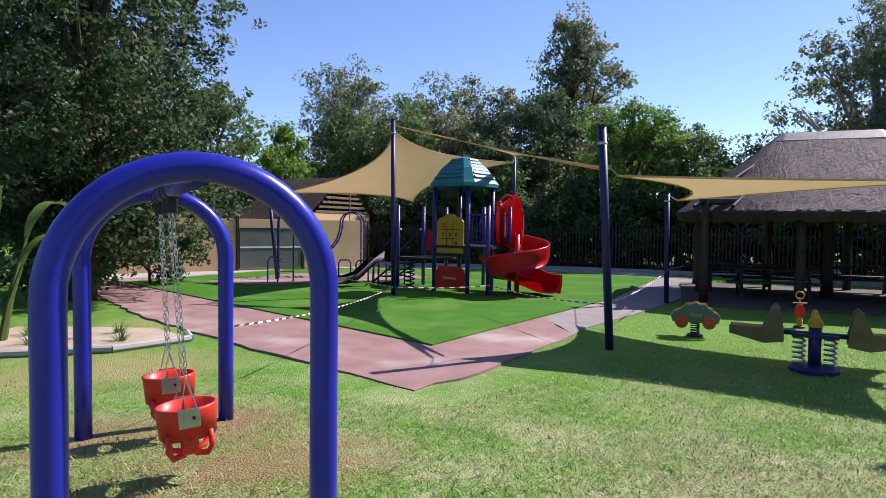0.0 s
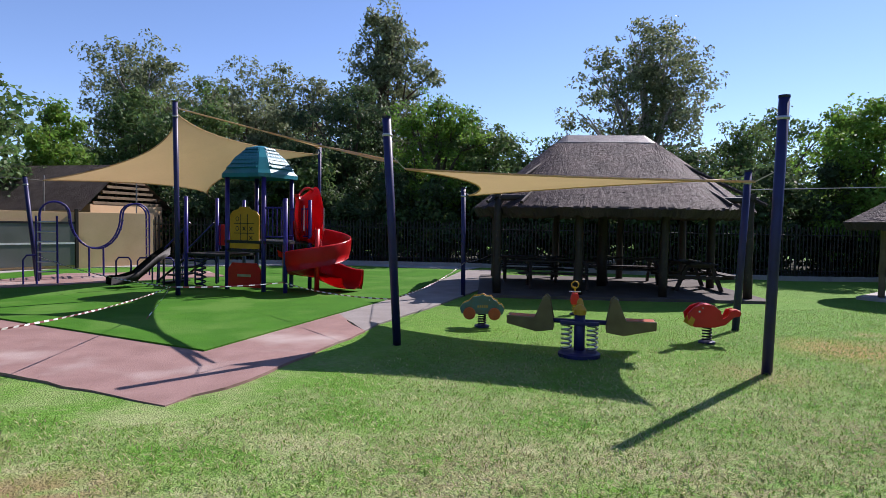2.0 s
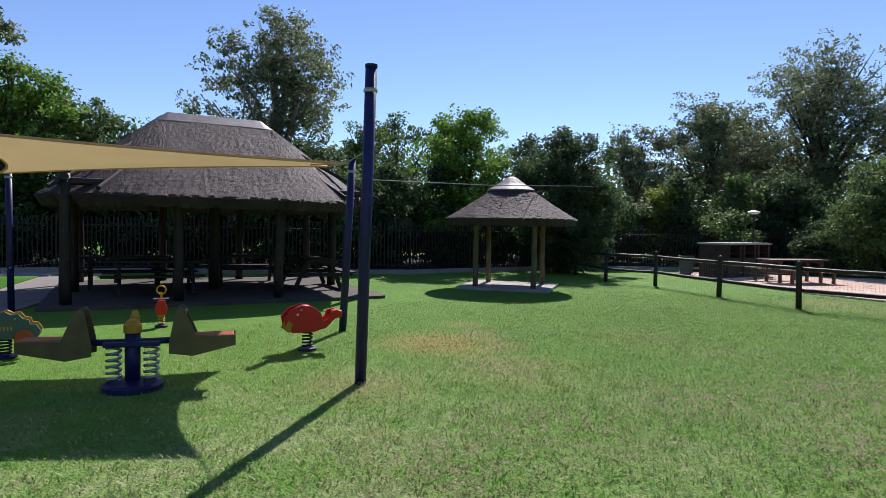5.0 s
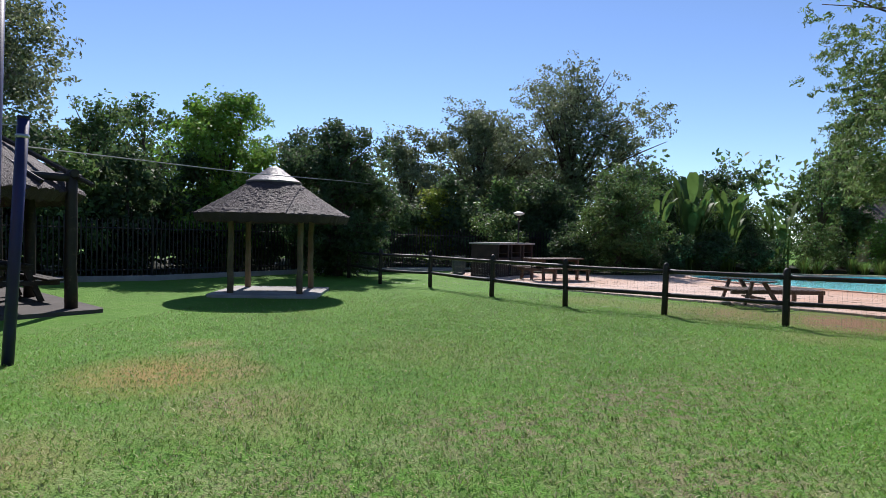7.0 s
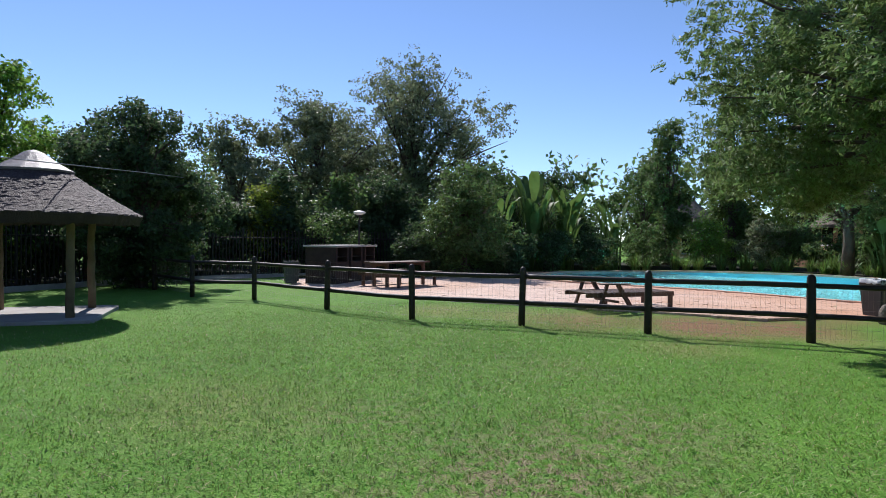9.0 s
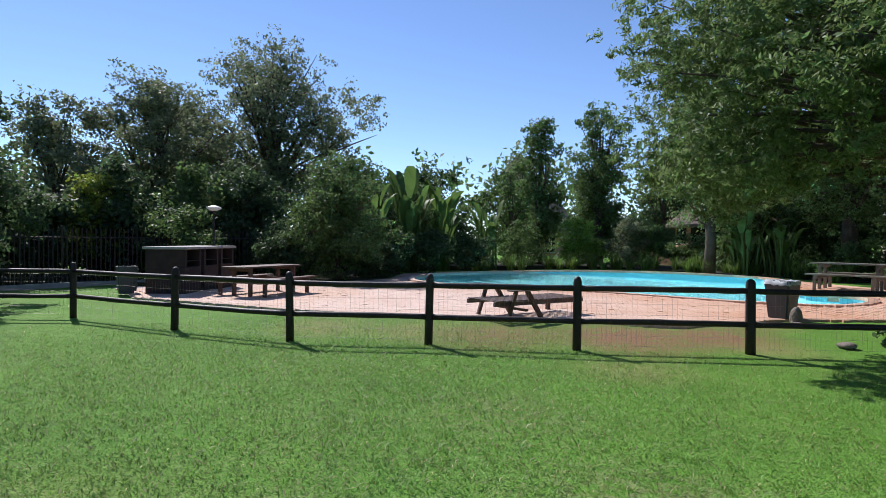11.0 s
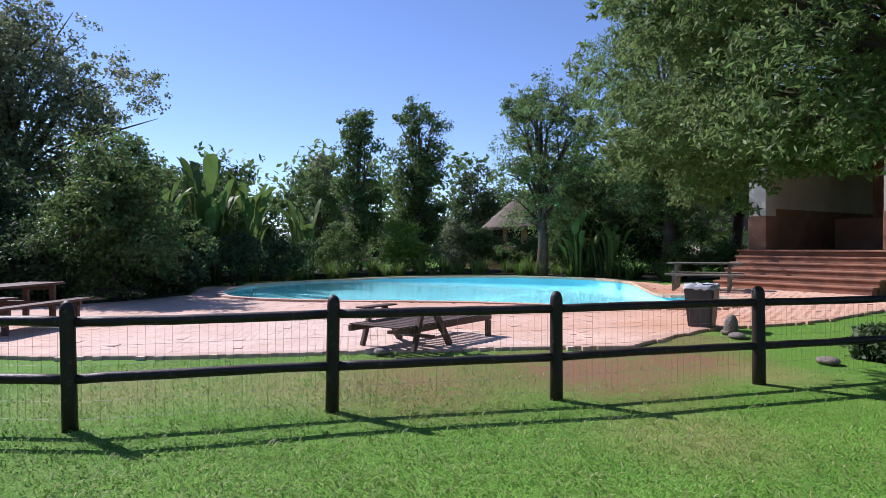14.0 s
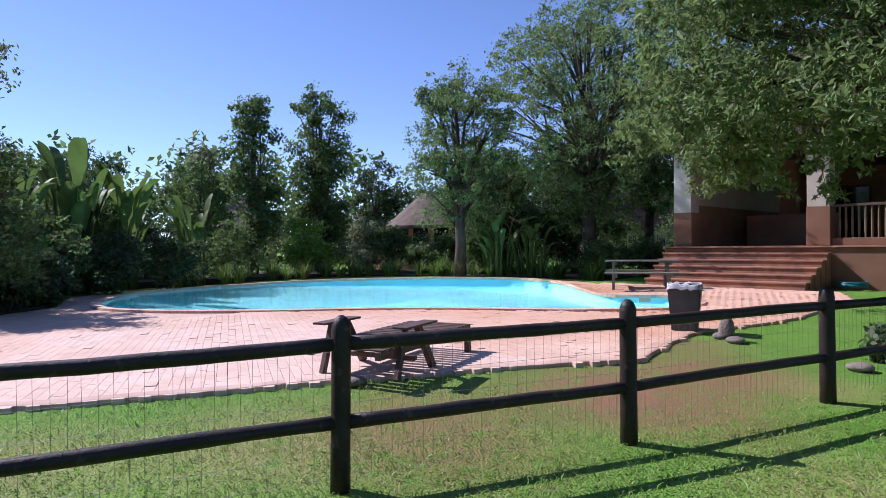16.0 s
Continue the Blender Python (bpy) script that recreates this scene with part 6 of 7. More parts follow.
# ---- planting ----
def leaf_cloud(rnd_seed, lobes, count, size, flat=0.5, droop=0.0, long=1.6):
    """Many small bent leaves spread in the outer part of rounded lobes, with gaps where the noise thins them."""
    rng = np.random.default_rng(rnd_seed)
    vol = np.array([l[1][0] * l[1][1] * l[1][2] for l in lobes]) ** 0.72
    pick = rng.choice(len(lobes), count, p=vol / vol.sum())
    cen = np.array([l[0] for l in lobes])[pick]
    rad = np.array([l[1] for l in lobes])[pick]
    d = rng.normal(size=(count, 3))
    d /= np.linalg.norm(d, axis=1)[:, None]
    rr = rng.uniform(0.35, 1.0, count) ** 0.45
    # boughs in the outer part of the lobes, twigs on the boughs, a spray of leaves on each twig
    boughs = max(30, 12 * len(lobes))
    if boughs > count:
        boughs = count
    wob = 1 + 0.18 * np.sin(d[:, 0] * 5 + pick) * np.cos(d[:, 1] * 6 + pick * 2.1)
    b_cen = cen[:boughs] + d[:boughs] * rad[:boughs] * (rr * wob)[:boughs, None]
    b_rad = rad[:boughs].mean(axis=1) * rng.uniform(0.32, 0.62, boughs)
    twigs = max(boughs, count // 22)
    tb = rng.integers(0, boughs, twigs)
    td = rng.normal(size=(twigs, 3))
    td /= np.linalg.norm(td, axis=1)[:, None]
    seat = b_cen[tb] + td * np.array([1, 1, 0.75]) * (b_rad[tb] * rng.uniform(0.3, 1.0, twigs) ** 0.5)[:, None]
    tw = rng.integers(0, twigs, count)
    spread = size * rng.uniform(1.5, 3.6, twigs)[tw][:, None]
    pos = seat[tw] + rng.uniform(-1, 1, (count, 3)) * spread * np.array([1, 1, 0.7])
    cen = b_cen[tb][tw] * 0.6 + cen[:boughs][tb][tw] * 0.4
    keep = np.ones(count, bool)
    n = len(pos)
    out = (pos - cen[keep])
    out /= np.linalg.norm(out, axis=1)[:, None] + 1e-6
    nrm = out * 0.55 + rng.normal(size=(n, 3)) * 0.55 + np.array([0, 0, flat])
    nrm /= np.linalg.norm(nrm, axis=1)[:, None]
    ax = np.cross(nrm, rng.normal(size=(n, 3)) + np.array([0, 0, -droop]))
    ax /= np.linalg.norm(ax, axis=1)[:, None] + 1e-6
    bx = np.cross(nrm, ax)
    s = size * rng.uniform(0.55, 1.3, n)[:, None]
    tip = bx * s * long
    wid = ax * s * 0.44
    bend = nrm * s * -0.35
    v = np.empty((n, 4, 3))
    v[:, 0], v[:, 1], v[:, 2], v[:, 3] = pos - tip * 0.5, pos + wid, pos + tip * 0.5 + bend, pos - wid
    return v.reshape(-1, 3)


def leaf_mesh(name, verts, mat, parent, label=""):
    me = bpy.data.meshes.new(name)
    n = len(verts) // 4
    me.vertices.add(len(verts))
    me.vertices.foreach_set("co", verts.astype(np.float32).ravel())
    me.loops.add(n * 4)
    me.loops.foreach_set("vertex_index", np.arange(n * 4, dtype=np.int32))
    me.polygons.add(n)
    me.polygons.foreach_set("loop_start", np.arange(0, n * 4, 4, dtype=np.int32))
    me.update(calc_edges=True)
    me.materials.append(MAT[mat])
    ob = new(name, me)
    ob.parent = parent
    return tagged(ob, label)


def limbs(rnd, h, r, targets, trunk_r, lean=(0, 0), fork=0.35):
    """Tapered trunk with limbs that end in the crown's lobes."""
    bm = bmesh.new()
    top = Vector((lean[0], lean[1], h * 0.72))
    pts = [Vector((0, 0, -0.1))] + [Vector((lean[0] * u + rnd.uniform(-.1, .1) * r * 0.3, lean[1] * u + rnd.uniform(-.1, .1) * r * 0.3, h * 0.72 * u)) for u in (0.2, 0.4, 0.6, 0.8, 1.0)]
    tube(bm, pts, [trunk_r * 1.25, trunk_r, trunk_r * 0.85, trunk_r * 0.65, trunk_r * 0.42, trunk_r * 0.2], 9)
    for tg in targets:
        tg = Vector(tg)
        u = max(0.12, min(0.85, fork + 0.4 * (tg.z / h - 0.4) + rnd.uniform(-.08, .08)))
        k = u * 5
        i = min(4, int(k))
        st = pts[i].lerp(pts[i + 1], k - i)
        mid = st.lerp(tg, 0.5) + Vector((rnd.uniform(-.2, .2), rnd.uniform(-.2, .2), 0.12 * h * rnd.random()))
        r0 = trunk_r * (0.7 - 0.45 * u)
        tube(bm, [st, st.lerp(mid, 0.5) + Vector((0, 0, 0.02 * h)), mid, tg], [r0, r0 * 0.75, r0 * 0.5, r0 * 0.18], 6)
        for _ in range(2):
            e = tg + Vector((rnd.uniform(-1, 1), rnd.uniform(-1, 1), rnd.uniform(-.3, .8))) * r * 0.3
            tube(bm, [mid, mid.lerp(e, 0.6) + Vector((0, 0, 0.05)), e], [r0 * 0.4, r0 * 0.25, r0 * 0.08], 5)
    return bm


def tree(x, y, h, r, mat, label, low=0.15, lobes=9, leaves=7000, size=0.16, bark="bark", seed=1, trunk=None, style="round", droop=0.0, lean=(0, 0)):
    rnd = random.Random(seed)
    t = thing("tree", (x, y, ground_z(x, y) if abs(x) < 40 else 0), label, "tree", "garden trees")
    lob, targets = [], []
    mid_z, rz = h * (low + 1) / 2, h * (1 - low) / 2
    for k in range(lobes):
        u = (k + 0.5) / lobes
        a = k * 2.399 + rnd.uniform(-.4, .4)
        w = math.sqrt(max(0.02, 1 - (2 * u - 1) ** 2))
        v = 2 * u - 1
        if style == "cone":
            w = w * (1.15 - 0.95 * u) + 0.06
        elif style == "umbrella":
            w = w * (0.45 + 0.8 * u)
        elif style == "column":
            w = 0.35 + 0.65 * w * rnd.uniform(0.4, 1.0)
        s = min(r, rz) * rnd.uniform(0.3, 0.46) * (1.0 if style != "cone" else 1.15 - 0.6 * u)
        q = max(0.0, r * w * rnd.uniform(0.62, 1.1) - s * 0.6)
        z = mid_z + v * (rz - s * 0.6) + rnd.uniform(-.1, .1) * rz
        z = max(z, s * 0.45)
        c = (q * math.cos(a) + lean[0] * u, q * math.sin(a) + lean[1] * u, z)
        lob.append((c, (s, s, s * rnd.uniform(0.65, 0.9))))
        targets.append(c)
    lob.append(((0, 0, mid_z), (r * 0.42, r * 0.42, rz * 0.6)))
    part("trunk", limbs(rnd, h, r, targets, trunk or h * 0.022 + 0.03, lean), bark, t, smooth=True)
    leaf_mesh("crown", leaf_cloud(seed, lob, int(leaves * 1.7), size * 0.7, 0.35, droop), mat, t)
    return t


GARDEN = [
    # x, y, height, radius, leaf, low, lobes, leaves, leaf size, style, bark, seed
    (-7.2, 14.6, 9.8, 4.1, "leaf_dark", 0.02, 34, 52000, 0.115, "round", "bark", 11),
    (-10.5, 19.5, 8.0, 3.4, "leaf_dark", 0.05, 14, 9000, 0.16, "round", "bark", 12),
    (-8.6, 24.4, 3.4, 1.6, "leaf_mid", 0.05, 10, 5000, 0.12, "round", "bark", 13),
    (-8.5, 30.5, 8.4, 2.9, "leaf_mid", 0.1, 12, 8000, 0.18, "round", "bark", 14),
    (-5.6, 32.5, 7.2, 2.0, "leaf_bright", 0.1, 10, 6000, 0.17, "round", "bark", 15),
    (-2.6, 43, 13.2, 4.6, "leaf_gum", 0.2, 20, 12000, 0.2, "round", "pale_bark", 16),
    (4.2, 45, 12.2, 5.2, "leaf_gum", 0.2, 20, 12000, 0.2, "round", "pale_bark", 17),
    (0.5, 35, 8.8, 3.4, "leaf_mid", 0.1, 12, 8000, 0.19, "round", "bark", 18),
    (10.4, 34.3, 14.8, 4.6, "leaf_gum", 0.05, 30, 20000, 0.2, "cone", "bark", 19),
    (7.4, 30.5, 8.6, 3.0, "leaf_dark", 0.1, 12, 9000, 0.18, "round", "bark", 20),
    (10.4, 26.2, 7.9, 2.6, "leaf_bright", 0.08, 16, 12000, 0.14, "round", "bark", 21),
    (12.4, 25.4, 6.4, 2.5, "leaf_mid", 0.06, 12, 9000, 0.15, "round", "bark", 22),
    (15.6, 23.6, 5.6, 2.4, "leaf_dark", 0.04, 12, 8000, 0.15, "round", "bark", 23),
    (4.6, 28.2, 5.6, 2.4, "leaf_dark", 0.03, 12, 8000, 0.15, "round", "bark", 24),
    (22.8, 26.8, 12.9, 3.9, "leaf_gum", 0.25, 20, 13000, 0.18, "round", "pale_bark", 25),
    (22.0, 20.2, 6.4, 2.0, "leaf_mid", 0.05, 12, 8000, 0.14, "round", "bark", 26),
    (18.6, 19.8, 5.2, 2.2, "leaf_dark", 0.04, 12, 8000, 0.14, "round", "bark", 27),
    (22.87, 15.25, 6.5, 2.4, "leaf_bright", 0.03, 17, 17000, 0.13, "round", "bark", 28),
    (23.6, 10.9, 5.5, 2.2, "leaf_dark", 0.0, 28, 26000, 0.11, "round", "bark", 29),
    (29.9, 12.9, 5.0, 1.9, "leaf_mid", 0.05, 10, 7000, 0.14, "round", "bark", 30),
    (40.2, 9.2, 9.7, 3.8, "leaf_gum", 0.1, 22, 17000, 0.16, "round", "bark", 31),
    (44.9, 4.0, 13.2, 5.8, "leaf_gum", 0.15, 32, 24000, 0.17, "round", "bark", 32),
    (31.6, 9.6, 4.0, 1.5, "leaf_yellow", 0.08, 10, 5000, 0.13, "round", "bark", 33),
    (29.6, 1.07, 4.3, 2.05, "leaf_mid", 0.0, 18, 13000, 0.11, "round", "bark", 34),
    (33.5, 4.4, 4.6, 2.2, "leaf_dark", 0.04, 12, 7000, 0.14, "round", "bark", 35),
    (52.6, -6.8, 7.7, 2.6, "leaf_dark", 0.1, 10, 5000, 0.2, "round", "bark", 36),
    (38.3, -10.1, 7.9, 1.7, "leaf_mid", 0.08, 16, 7000, 0.15, "column", "bark", 37),
    (38.7, -13.8, 9.1, 2.0, "leaf_mid", 0.08, 18, 8500, 0.15, "column", "bark", 38),
    (54.6, -15.2, 8.4, 1.8, "leaf_gum", 0.1, 10, 4000, 0.2, "round", "bark", 39),
    (43.3, -20.8, 6.8, 2.3, "leaf_dark", 0.1, 10, 5000, 0.18, "round", "bark", 40),
    (29.6, -14.1, 8.1, 2.4, "leaf_feather", 0.12, 20, 15000, 0.1, "round", "bark", 41),
    (25.8, -17.2, 10.6, 4.0, "leaf_feather", 0.16, 36, 44000, 0.09, "round", "bark", 42),
    (25.2, -20.6, 8.2, 2.6, "leaf_mid", 0.32, 16, 16000, 0.1, "round", "bark", 43),
    (31.5, -18.5, 6.0, 2.2, "leaf_bright", 0.1, 12, 7000, 0.14, "round", "bark", 44),
    (34.4, -14.6, 2.2, 1.3, "leaf_mid", 0.03, 10, 4000, 0.1, "round", "bark", 45),
    (40.0, -14.0, 4.6, 2.4, "leaf_mid", 0.03, 12, 7000, 0.14, "round", "bark", 46),
    (41.0, -4.0, 5.0, 2.6, "leaf_mid", 0.03, 12, 7000, 0.15, "round", "bark", 47),
    (36.8, -1.5, 4.2, 2.2, "leaf_dark", 0.03, 12, 7000, 0.13, "round", "bark", 48),
    (-12.5, 33.0, 9.2, 3.4, "leaf_mid", 0.05, 14, 8000, 0.19, "round", "bark", 61),
    (-2.8, 37.5, 8.6, 3.2, "leaf_mid", 0.05, 14, 8000, 0.19, "round", "bark", 62),
    (3.2, 39.0, 9.6, 3.4, "leaf_gum", 0.1, 14, 8000, 0.2, "round", "bark", 63),
    (6.6, 36.5, 10.2, 3.2, "leaf_gum", 0.1, 14, 8000, 0.2, "round", "bark", 64),
    (13.6, 31.5, 8.0, 3.0, "leaf_mid", 0.05, 13, 7000, 0.18, "round", "bark", 65),
    (27.5, 22.5, 7.6, 3.0, "leaf_mid", 0.05, 13, 7000, 0.18, "round", "bark", 66),
    (33.5, 17.5, 7.0, 2.8, "leaf_dark", 0.05, 13, 7000, 0.18, "round", "bark", 67),
    (37.5, 13.0, 7.6, 2.8, "leaf_gum", 0.05, 13, 7000, 0.18, "round", "bark", 68),
    (46.5, 8.5, 9.5, 3.6, "leaf_gum", 0.08, 13, 7000, 0.2, "round", "bark", 69),
    (47.0, -1.5, 7.0, 3.0, "leaf_mid", 0.05, 12, 6000, 0.2, "round", "bark", 70),
    (30.6, -17.4, 5.6, 2.2, "leaf_dark", 0.02, 14, 8000, 0.13, "round", "bark", 71),
    (27.6, -18.8, 5.4, 2.3, "leaf_dark", 0.02, 14, 8000, 0.13, "round", "bark", 72),
    (48.0, -12.0, 6.6, 2.6, "leaf_mid", 0.08, 10, 5000, 0.18, "round", "bark", 49),
]
for gx, gy, gh, gr, gm, glow, glob, gn, gs, gst, gb, gseed in GARDEN:
    words = {"leaf_dark": "dense dark green tree with leafy crown", "leaf_mid": "mid-green leafy garden tree", "leaf_bright": "fresh bright green leafy tree", "leaf_gum": "tall gum tree with grey-green airy crown",
             "leaf_yellow": "low yellow-green leafy shrub", "leaf_feather": "thorn tree with feathery flat crown"}[gm]
    tree(gx, gy, gh, gr, gm, words, glow, glob, gn, gs, gb, gseed, style=gst)


def overhanging_tree():
    """The big feathery tree whose branches hang over the rail fence."""
    rnd = random.Random(77)
    t = thing("tree", (12.9, -8.3, 0), "large spreading tree with feathery hanging branches over the fence", "tree", "garden trees")
    lob, targets = [], []
    side = Vector((0.889, 0.458))
    for k in range(70):
        a = k * 2.399
        q = 6.0 * math.sqrt((k + 0.5) / 70)
        z = 3.3 + 5.2 * (1 - (q / 6.4) ** 2) * rnd.uniform(0.45, 1.0) + rnd.uniform(-.3, .6)
        s = rnd.uniform(0.8, 1.35)
        c = Vector((q * math.cos(a), q * math.sin(a)))
        over = side.dot(c) + s * 0.9 - 5.2
        if over > 0:
            c -= side * over
        lob.append(((c.x, c.y, z), (s, s, s * 0.6)))
        targets.append((c.x * 0.9, c.y * 0.9, z - 0.1))
    for a, q, z in ((50, 4.6, 2.9), (58, 5.2, 2.75), (66, 5.6, 2.7), (74, 5.2, 2.8), (82, 5.8, 2.7), (92, 5.4, 2.75), (102, 5.2, 2.9), (112, 5.0, 2.8), (70, 5.9, 3.8), (62, 5.5, 4.6), (84, 5.9, 4.4), (55, 5.0, 3.6), (95, 5.9, 3.6), (40, 4.4, 3.0), (30, 4.5, 3.2), (75, 6.0, 5.4), (60, 5.6, 6.0), (88, 5.4, 6.2), (52, 5.3, 3.1), (48, 5.1, 2.75), (55, 5.5, 3.5), (45, 4.9, 3.4), (50, 5.0, 4.2), (54, 5.4, 2.7), (64, 5.9, 3.2), (78, 6.0, 3.3), (100, 5.8, 3.3), (108, 5.7, 4.2)):
        c = (q * math.cos(radians(a)), q * math.sin(radians(a)), z)
        lob.append((c, (0.85, 0.85, 0.62)))
        targets.append((c[0] * 0.9, c[1] * 0.9, c[2] + 0.2))
    part("trunk", limbs(rnd, 6.0, 5.5, targets, 0.24, fork=0.4), "bark", t, smooth=True)
    leaf_mesh("crown", leaf_cloud(77, lob, 400000, 0.0295, 0.3, 0.6, 2.8), "leaf_feather", t)


overhanging_tree()


def tuft(x, y, h, r, blades, mat, label, name="shrub", seed=1, wide=0.03, kind="plant"):
    """A clump of arching strap leaves."""
    rng = np.random.default_rng(seed)
    t = thing(name, (x, y, ground_z(x, y) if abs(x) < 40 else 0.08), label, kind, "border plants")
    verts, faces = [], []
    for k in range(blades):
        a, lean, hh = rng.uniform(0, 6.283), rng.uniform(0.15, 1.0), h * rng.uniform(0.6, 1.05)
        o = Vector((math.cos(a), math.sin(a), 0))
        side = Vector((-o.y, o.x, 0)) * wide * rng.uniform(0.6, 1.3)
        base = o * rng.uniform(0, 0.25) * r
        b = len(verts)
        for u in (0, 0.35, 0.7, 1.0):
            p = base + o * (r * lean * u ** 1.5) + Vector((0, 0, hh * (u - 0.42 * lean * u ** 2.6)))
            w = side * (1 - 0.92 * max(0, u - 0.3) / 0.7)
            verts += [tuple(p - w), tuple(p + w)]
        faces += [(b, b + 1, b + 3, b + 2), (b + 2, b + 3, b + 5, b + 4), (b + 4, b + 5, b + 7, b + 6)]
    quick("leaves", verts, faces, mat, t)
    return t


def banana_clump(x, y, h, leaves, label, seed=1, z=None):
    """Wild banana: stems in a fan with long paddle leaves, each leaf folded at its rib and split at the edge."""
    rnd = random.Random(seed)
    t = thing("wild_banana", (x, y, ground_z(x, y) if z is None else z), label, "plant", "wild bananas")
    for k in range(leaves):
        a = rnd.uniform(0, 6.283)
        o = Vector((math.cos(a), math.sin(a), 0))
        root = o * rnd.uniform(0.05, 0.5)
        hh = h * rnd.uniform(0.22, 0.66)
        lean = rnd.uniform(0.04, 0.26) if h > 3.5 else rnd.uniform(0.15, 0.6)
        joint = root + o * lean * hh * 0.5 + Vector((0, 0, hh))
        part("stem", piped([root, root.lerp(joint, 0.5) - o * 0.04, joint], [0.06, 0.045, 0.02], 6), "strap", t)
        L, W = h * rnd.uniform(0.30, 0.42), h * rnd.uniform(0.034, 0.052)
        side = Vector((-o.y, o.x, 0))
        bm = bmesh.new()
        rows = []
        for i in range(9):
            u = i / 8
            p = joint + o * L * (0.18 + lean) * u ** 1.4 + Vector((0, 0, L * (u * 1.0 - (0.12 + lean) * u ** 2.6)))
            w = W * math.sin(math.pi * (0.06 + 0.92 * u)) ** 0.6
            fold = Vector((0, 0, w * 0.35))
            rows.append([bm.verts.new(p - side * w * rnd.uniform(0.8, 1.05) + fold), bm.verts.new(p), bm.verts.new(p + side * w * rnd.uniform(0.8, 1.05) + fold)])
        for p, q in zip(rows, rows[1:]):
            bm.faces.new((p[0], p[1], q[1], q[0]))
            bm.faces.new((p[1], p[2], q[2], q[1]))
        part("leaf", bm, "banana", t, smooth=True)
    return t


banana_clump(34.8, -2.4, 5.2, 34, "tall wild banana clump behind the pool", 1)
banana_clump(33.4, -0.6, 4.4, 24, "dark wild banana clump beside the pool", 2)
banana_clump(36.2, -4.2, 4.8, 26, "tall wild banana clump behind the pool", 3)
banana_clump(36.0, -6.6, 3.7, 20, "wild banana clump over the pool edge", 4)
banana_clump(28.4, -14.9, 3.0, 24, "wild banana clump at the end of the pool", 5)
banana_clump(27.4, -15.6, 2.7, 18, "wild banana clump at the end of the pool", 6)
banana_clump(-6.0, 9.3, 3.0, 9, "wild banana with torn leaves beside the lawn", 7)

border = random.Random(31)
for k in range(46):
    u = k / 45
    bx = float(np.interp(u, [0, 0.2, 0.4, 0.6, 0.8, 1.0], [36.0, 35.9, 34.4, 31.0, 27.6, 24.0]))
    by = float(np.interp(u, [0, 0.2, 0.4, 0.6, 0.8, 1.0], [-5.0, -8.8, -11.4, -13.6, -15.0, -15.0]))
    bx += border.uniform(-.5, .9)
    by += border.uniform(-.9, .2)
    tuft(bx, by, border.uniform(0.6, 1.15), border.uniform(0.5, 0.8), 70, "strap", "clump of arching green strap leaves by the pool", "border_plant", k, 0.022)
for k, (bx, by, h, r, m) in enumerate([(29.3, 2.8, 1.5, 1.0, "leaf_dark"), (30.4, -0.2, 1.4, 0.9, "leaf_dark"), (31.4, -0.9, 1.3, 0.8, "leaf_dark"), (34.6, -13.3, 2.5, 1.1, "leaf_gum"), (36.0, -11.2, 2.6, 1.2, "leaf_bright"), (37.5, -8.6, 2.4, 1.3, "leaf_mid"), (32.4, -15.2, 1.7, 1.0, "leaf_mid"), (30.2, -15.9, 1.9, 1.1, "leaf_mid"), (38.8, -5.8, 3.0, 1.6, "leaf_dark"),
                                        (35.0, 0.6, 2.8, 1.5, "leaf_dark"), (32.6, 1.8, 2.6, 1.4, "leaf_dark"), (30.6, 3.2, 2.4, 1.3, "leaf_dark"), (29.6, 5.9, 2.6, 1.3, "leaf_mid"), (25.0, -16.6, 1.3, 0.9, "leaf_mid"), (23.6, -17.6, 1.4, 1.0, "leaf_mid"),
                                        (33.2, -17.4, 1.7, 1.1, "leaf_mid"), (36.6, -15.0, 2.8, 1.6, "leaf_mid"), (14.6, -6.6, 0.34, 0.36, "leaf_dark"), (-7.0, 18.2, 2.2, 1.6, "leaf_dark"), (-8.8, 16.6, 2.6, 1.7, "leaf_dark"), 
                                        (-6.3, 8.3, 0.8, 0.6, "leaf_mid"), (-8.2, 9.6, 3.4, 1.8, "leaf_dark"), (-9.5, 6.5, 4.5, 2.2, "leaf_dark"), (30.0, -21.6, 3.6, 2.0, "leaf_mid"), (33.0, -22.0, 4.2, 2.2, "leaf_dark"), (24.0, -27.0, 5.0, 2.6, "leaf_dark"), (36.0, -25.0, 5.0, 2.8, "leaf_mid"), (41.0, -25.5, 5.0, 2.8, "leaf_dark"), (33.8, -3.2, 2.0, 1.2, "leaf_dark"), (34.6, -5.2, 1.8, 1.1, "leaf_dark"), (32.6, -1.2, 2.0, 1.2, "leaf_dark"), (29.4, -18.4, 4.0, 1.8, "leaf_dark"), (29.5, -24.5, 4.6, 2.4, "leaf_mid"), (32.5, -25.8, 5.0, 2.5, "leaf_dark"), (34.4, -23.4, 5.0, 2.2, "leaf_mid"), (42.0, -23.4, 5.2, 2.2, "leaf_dark"), (27.2, -27.4, 5.6, 2.8, "leaf_mid")]):
    tree(bx, by, h, r, m, "leafy green garden shrub", 0.0, 9, 2700, 0.11, "bark", 200 + k, 0.04)

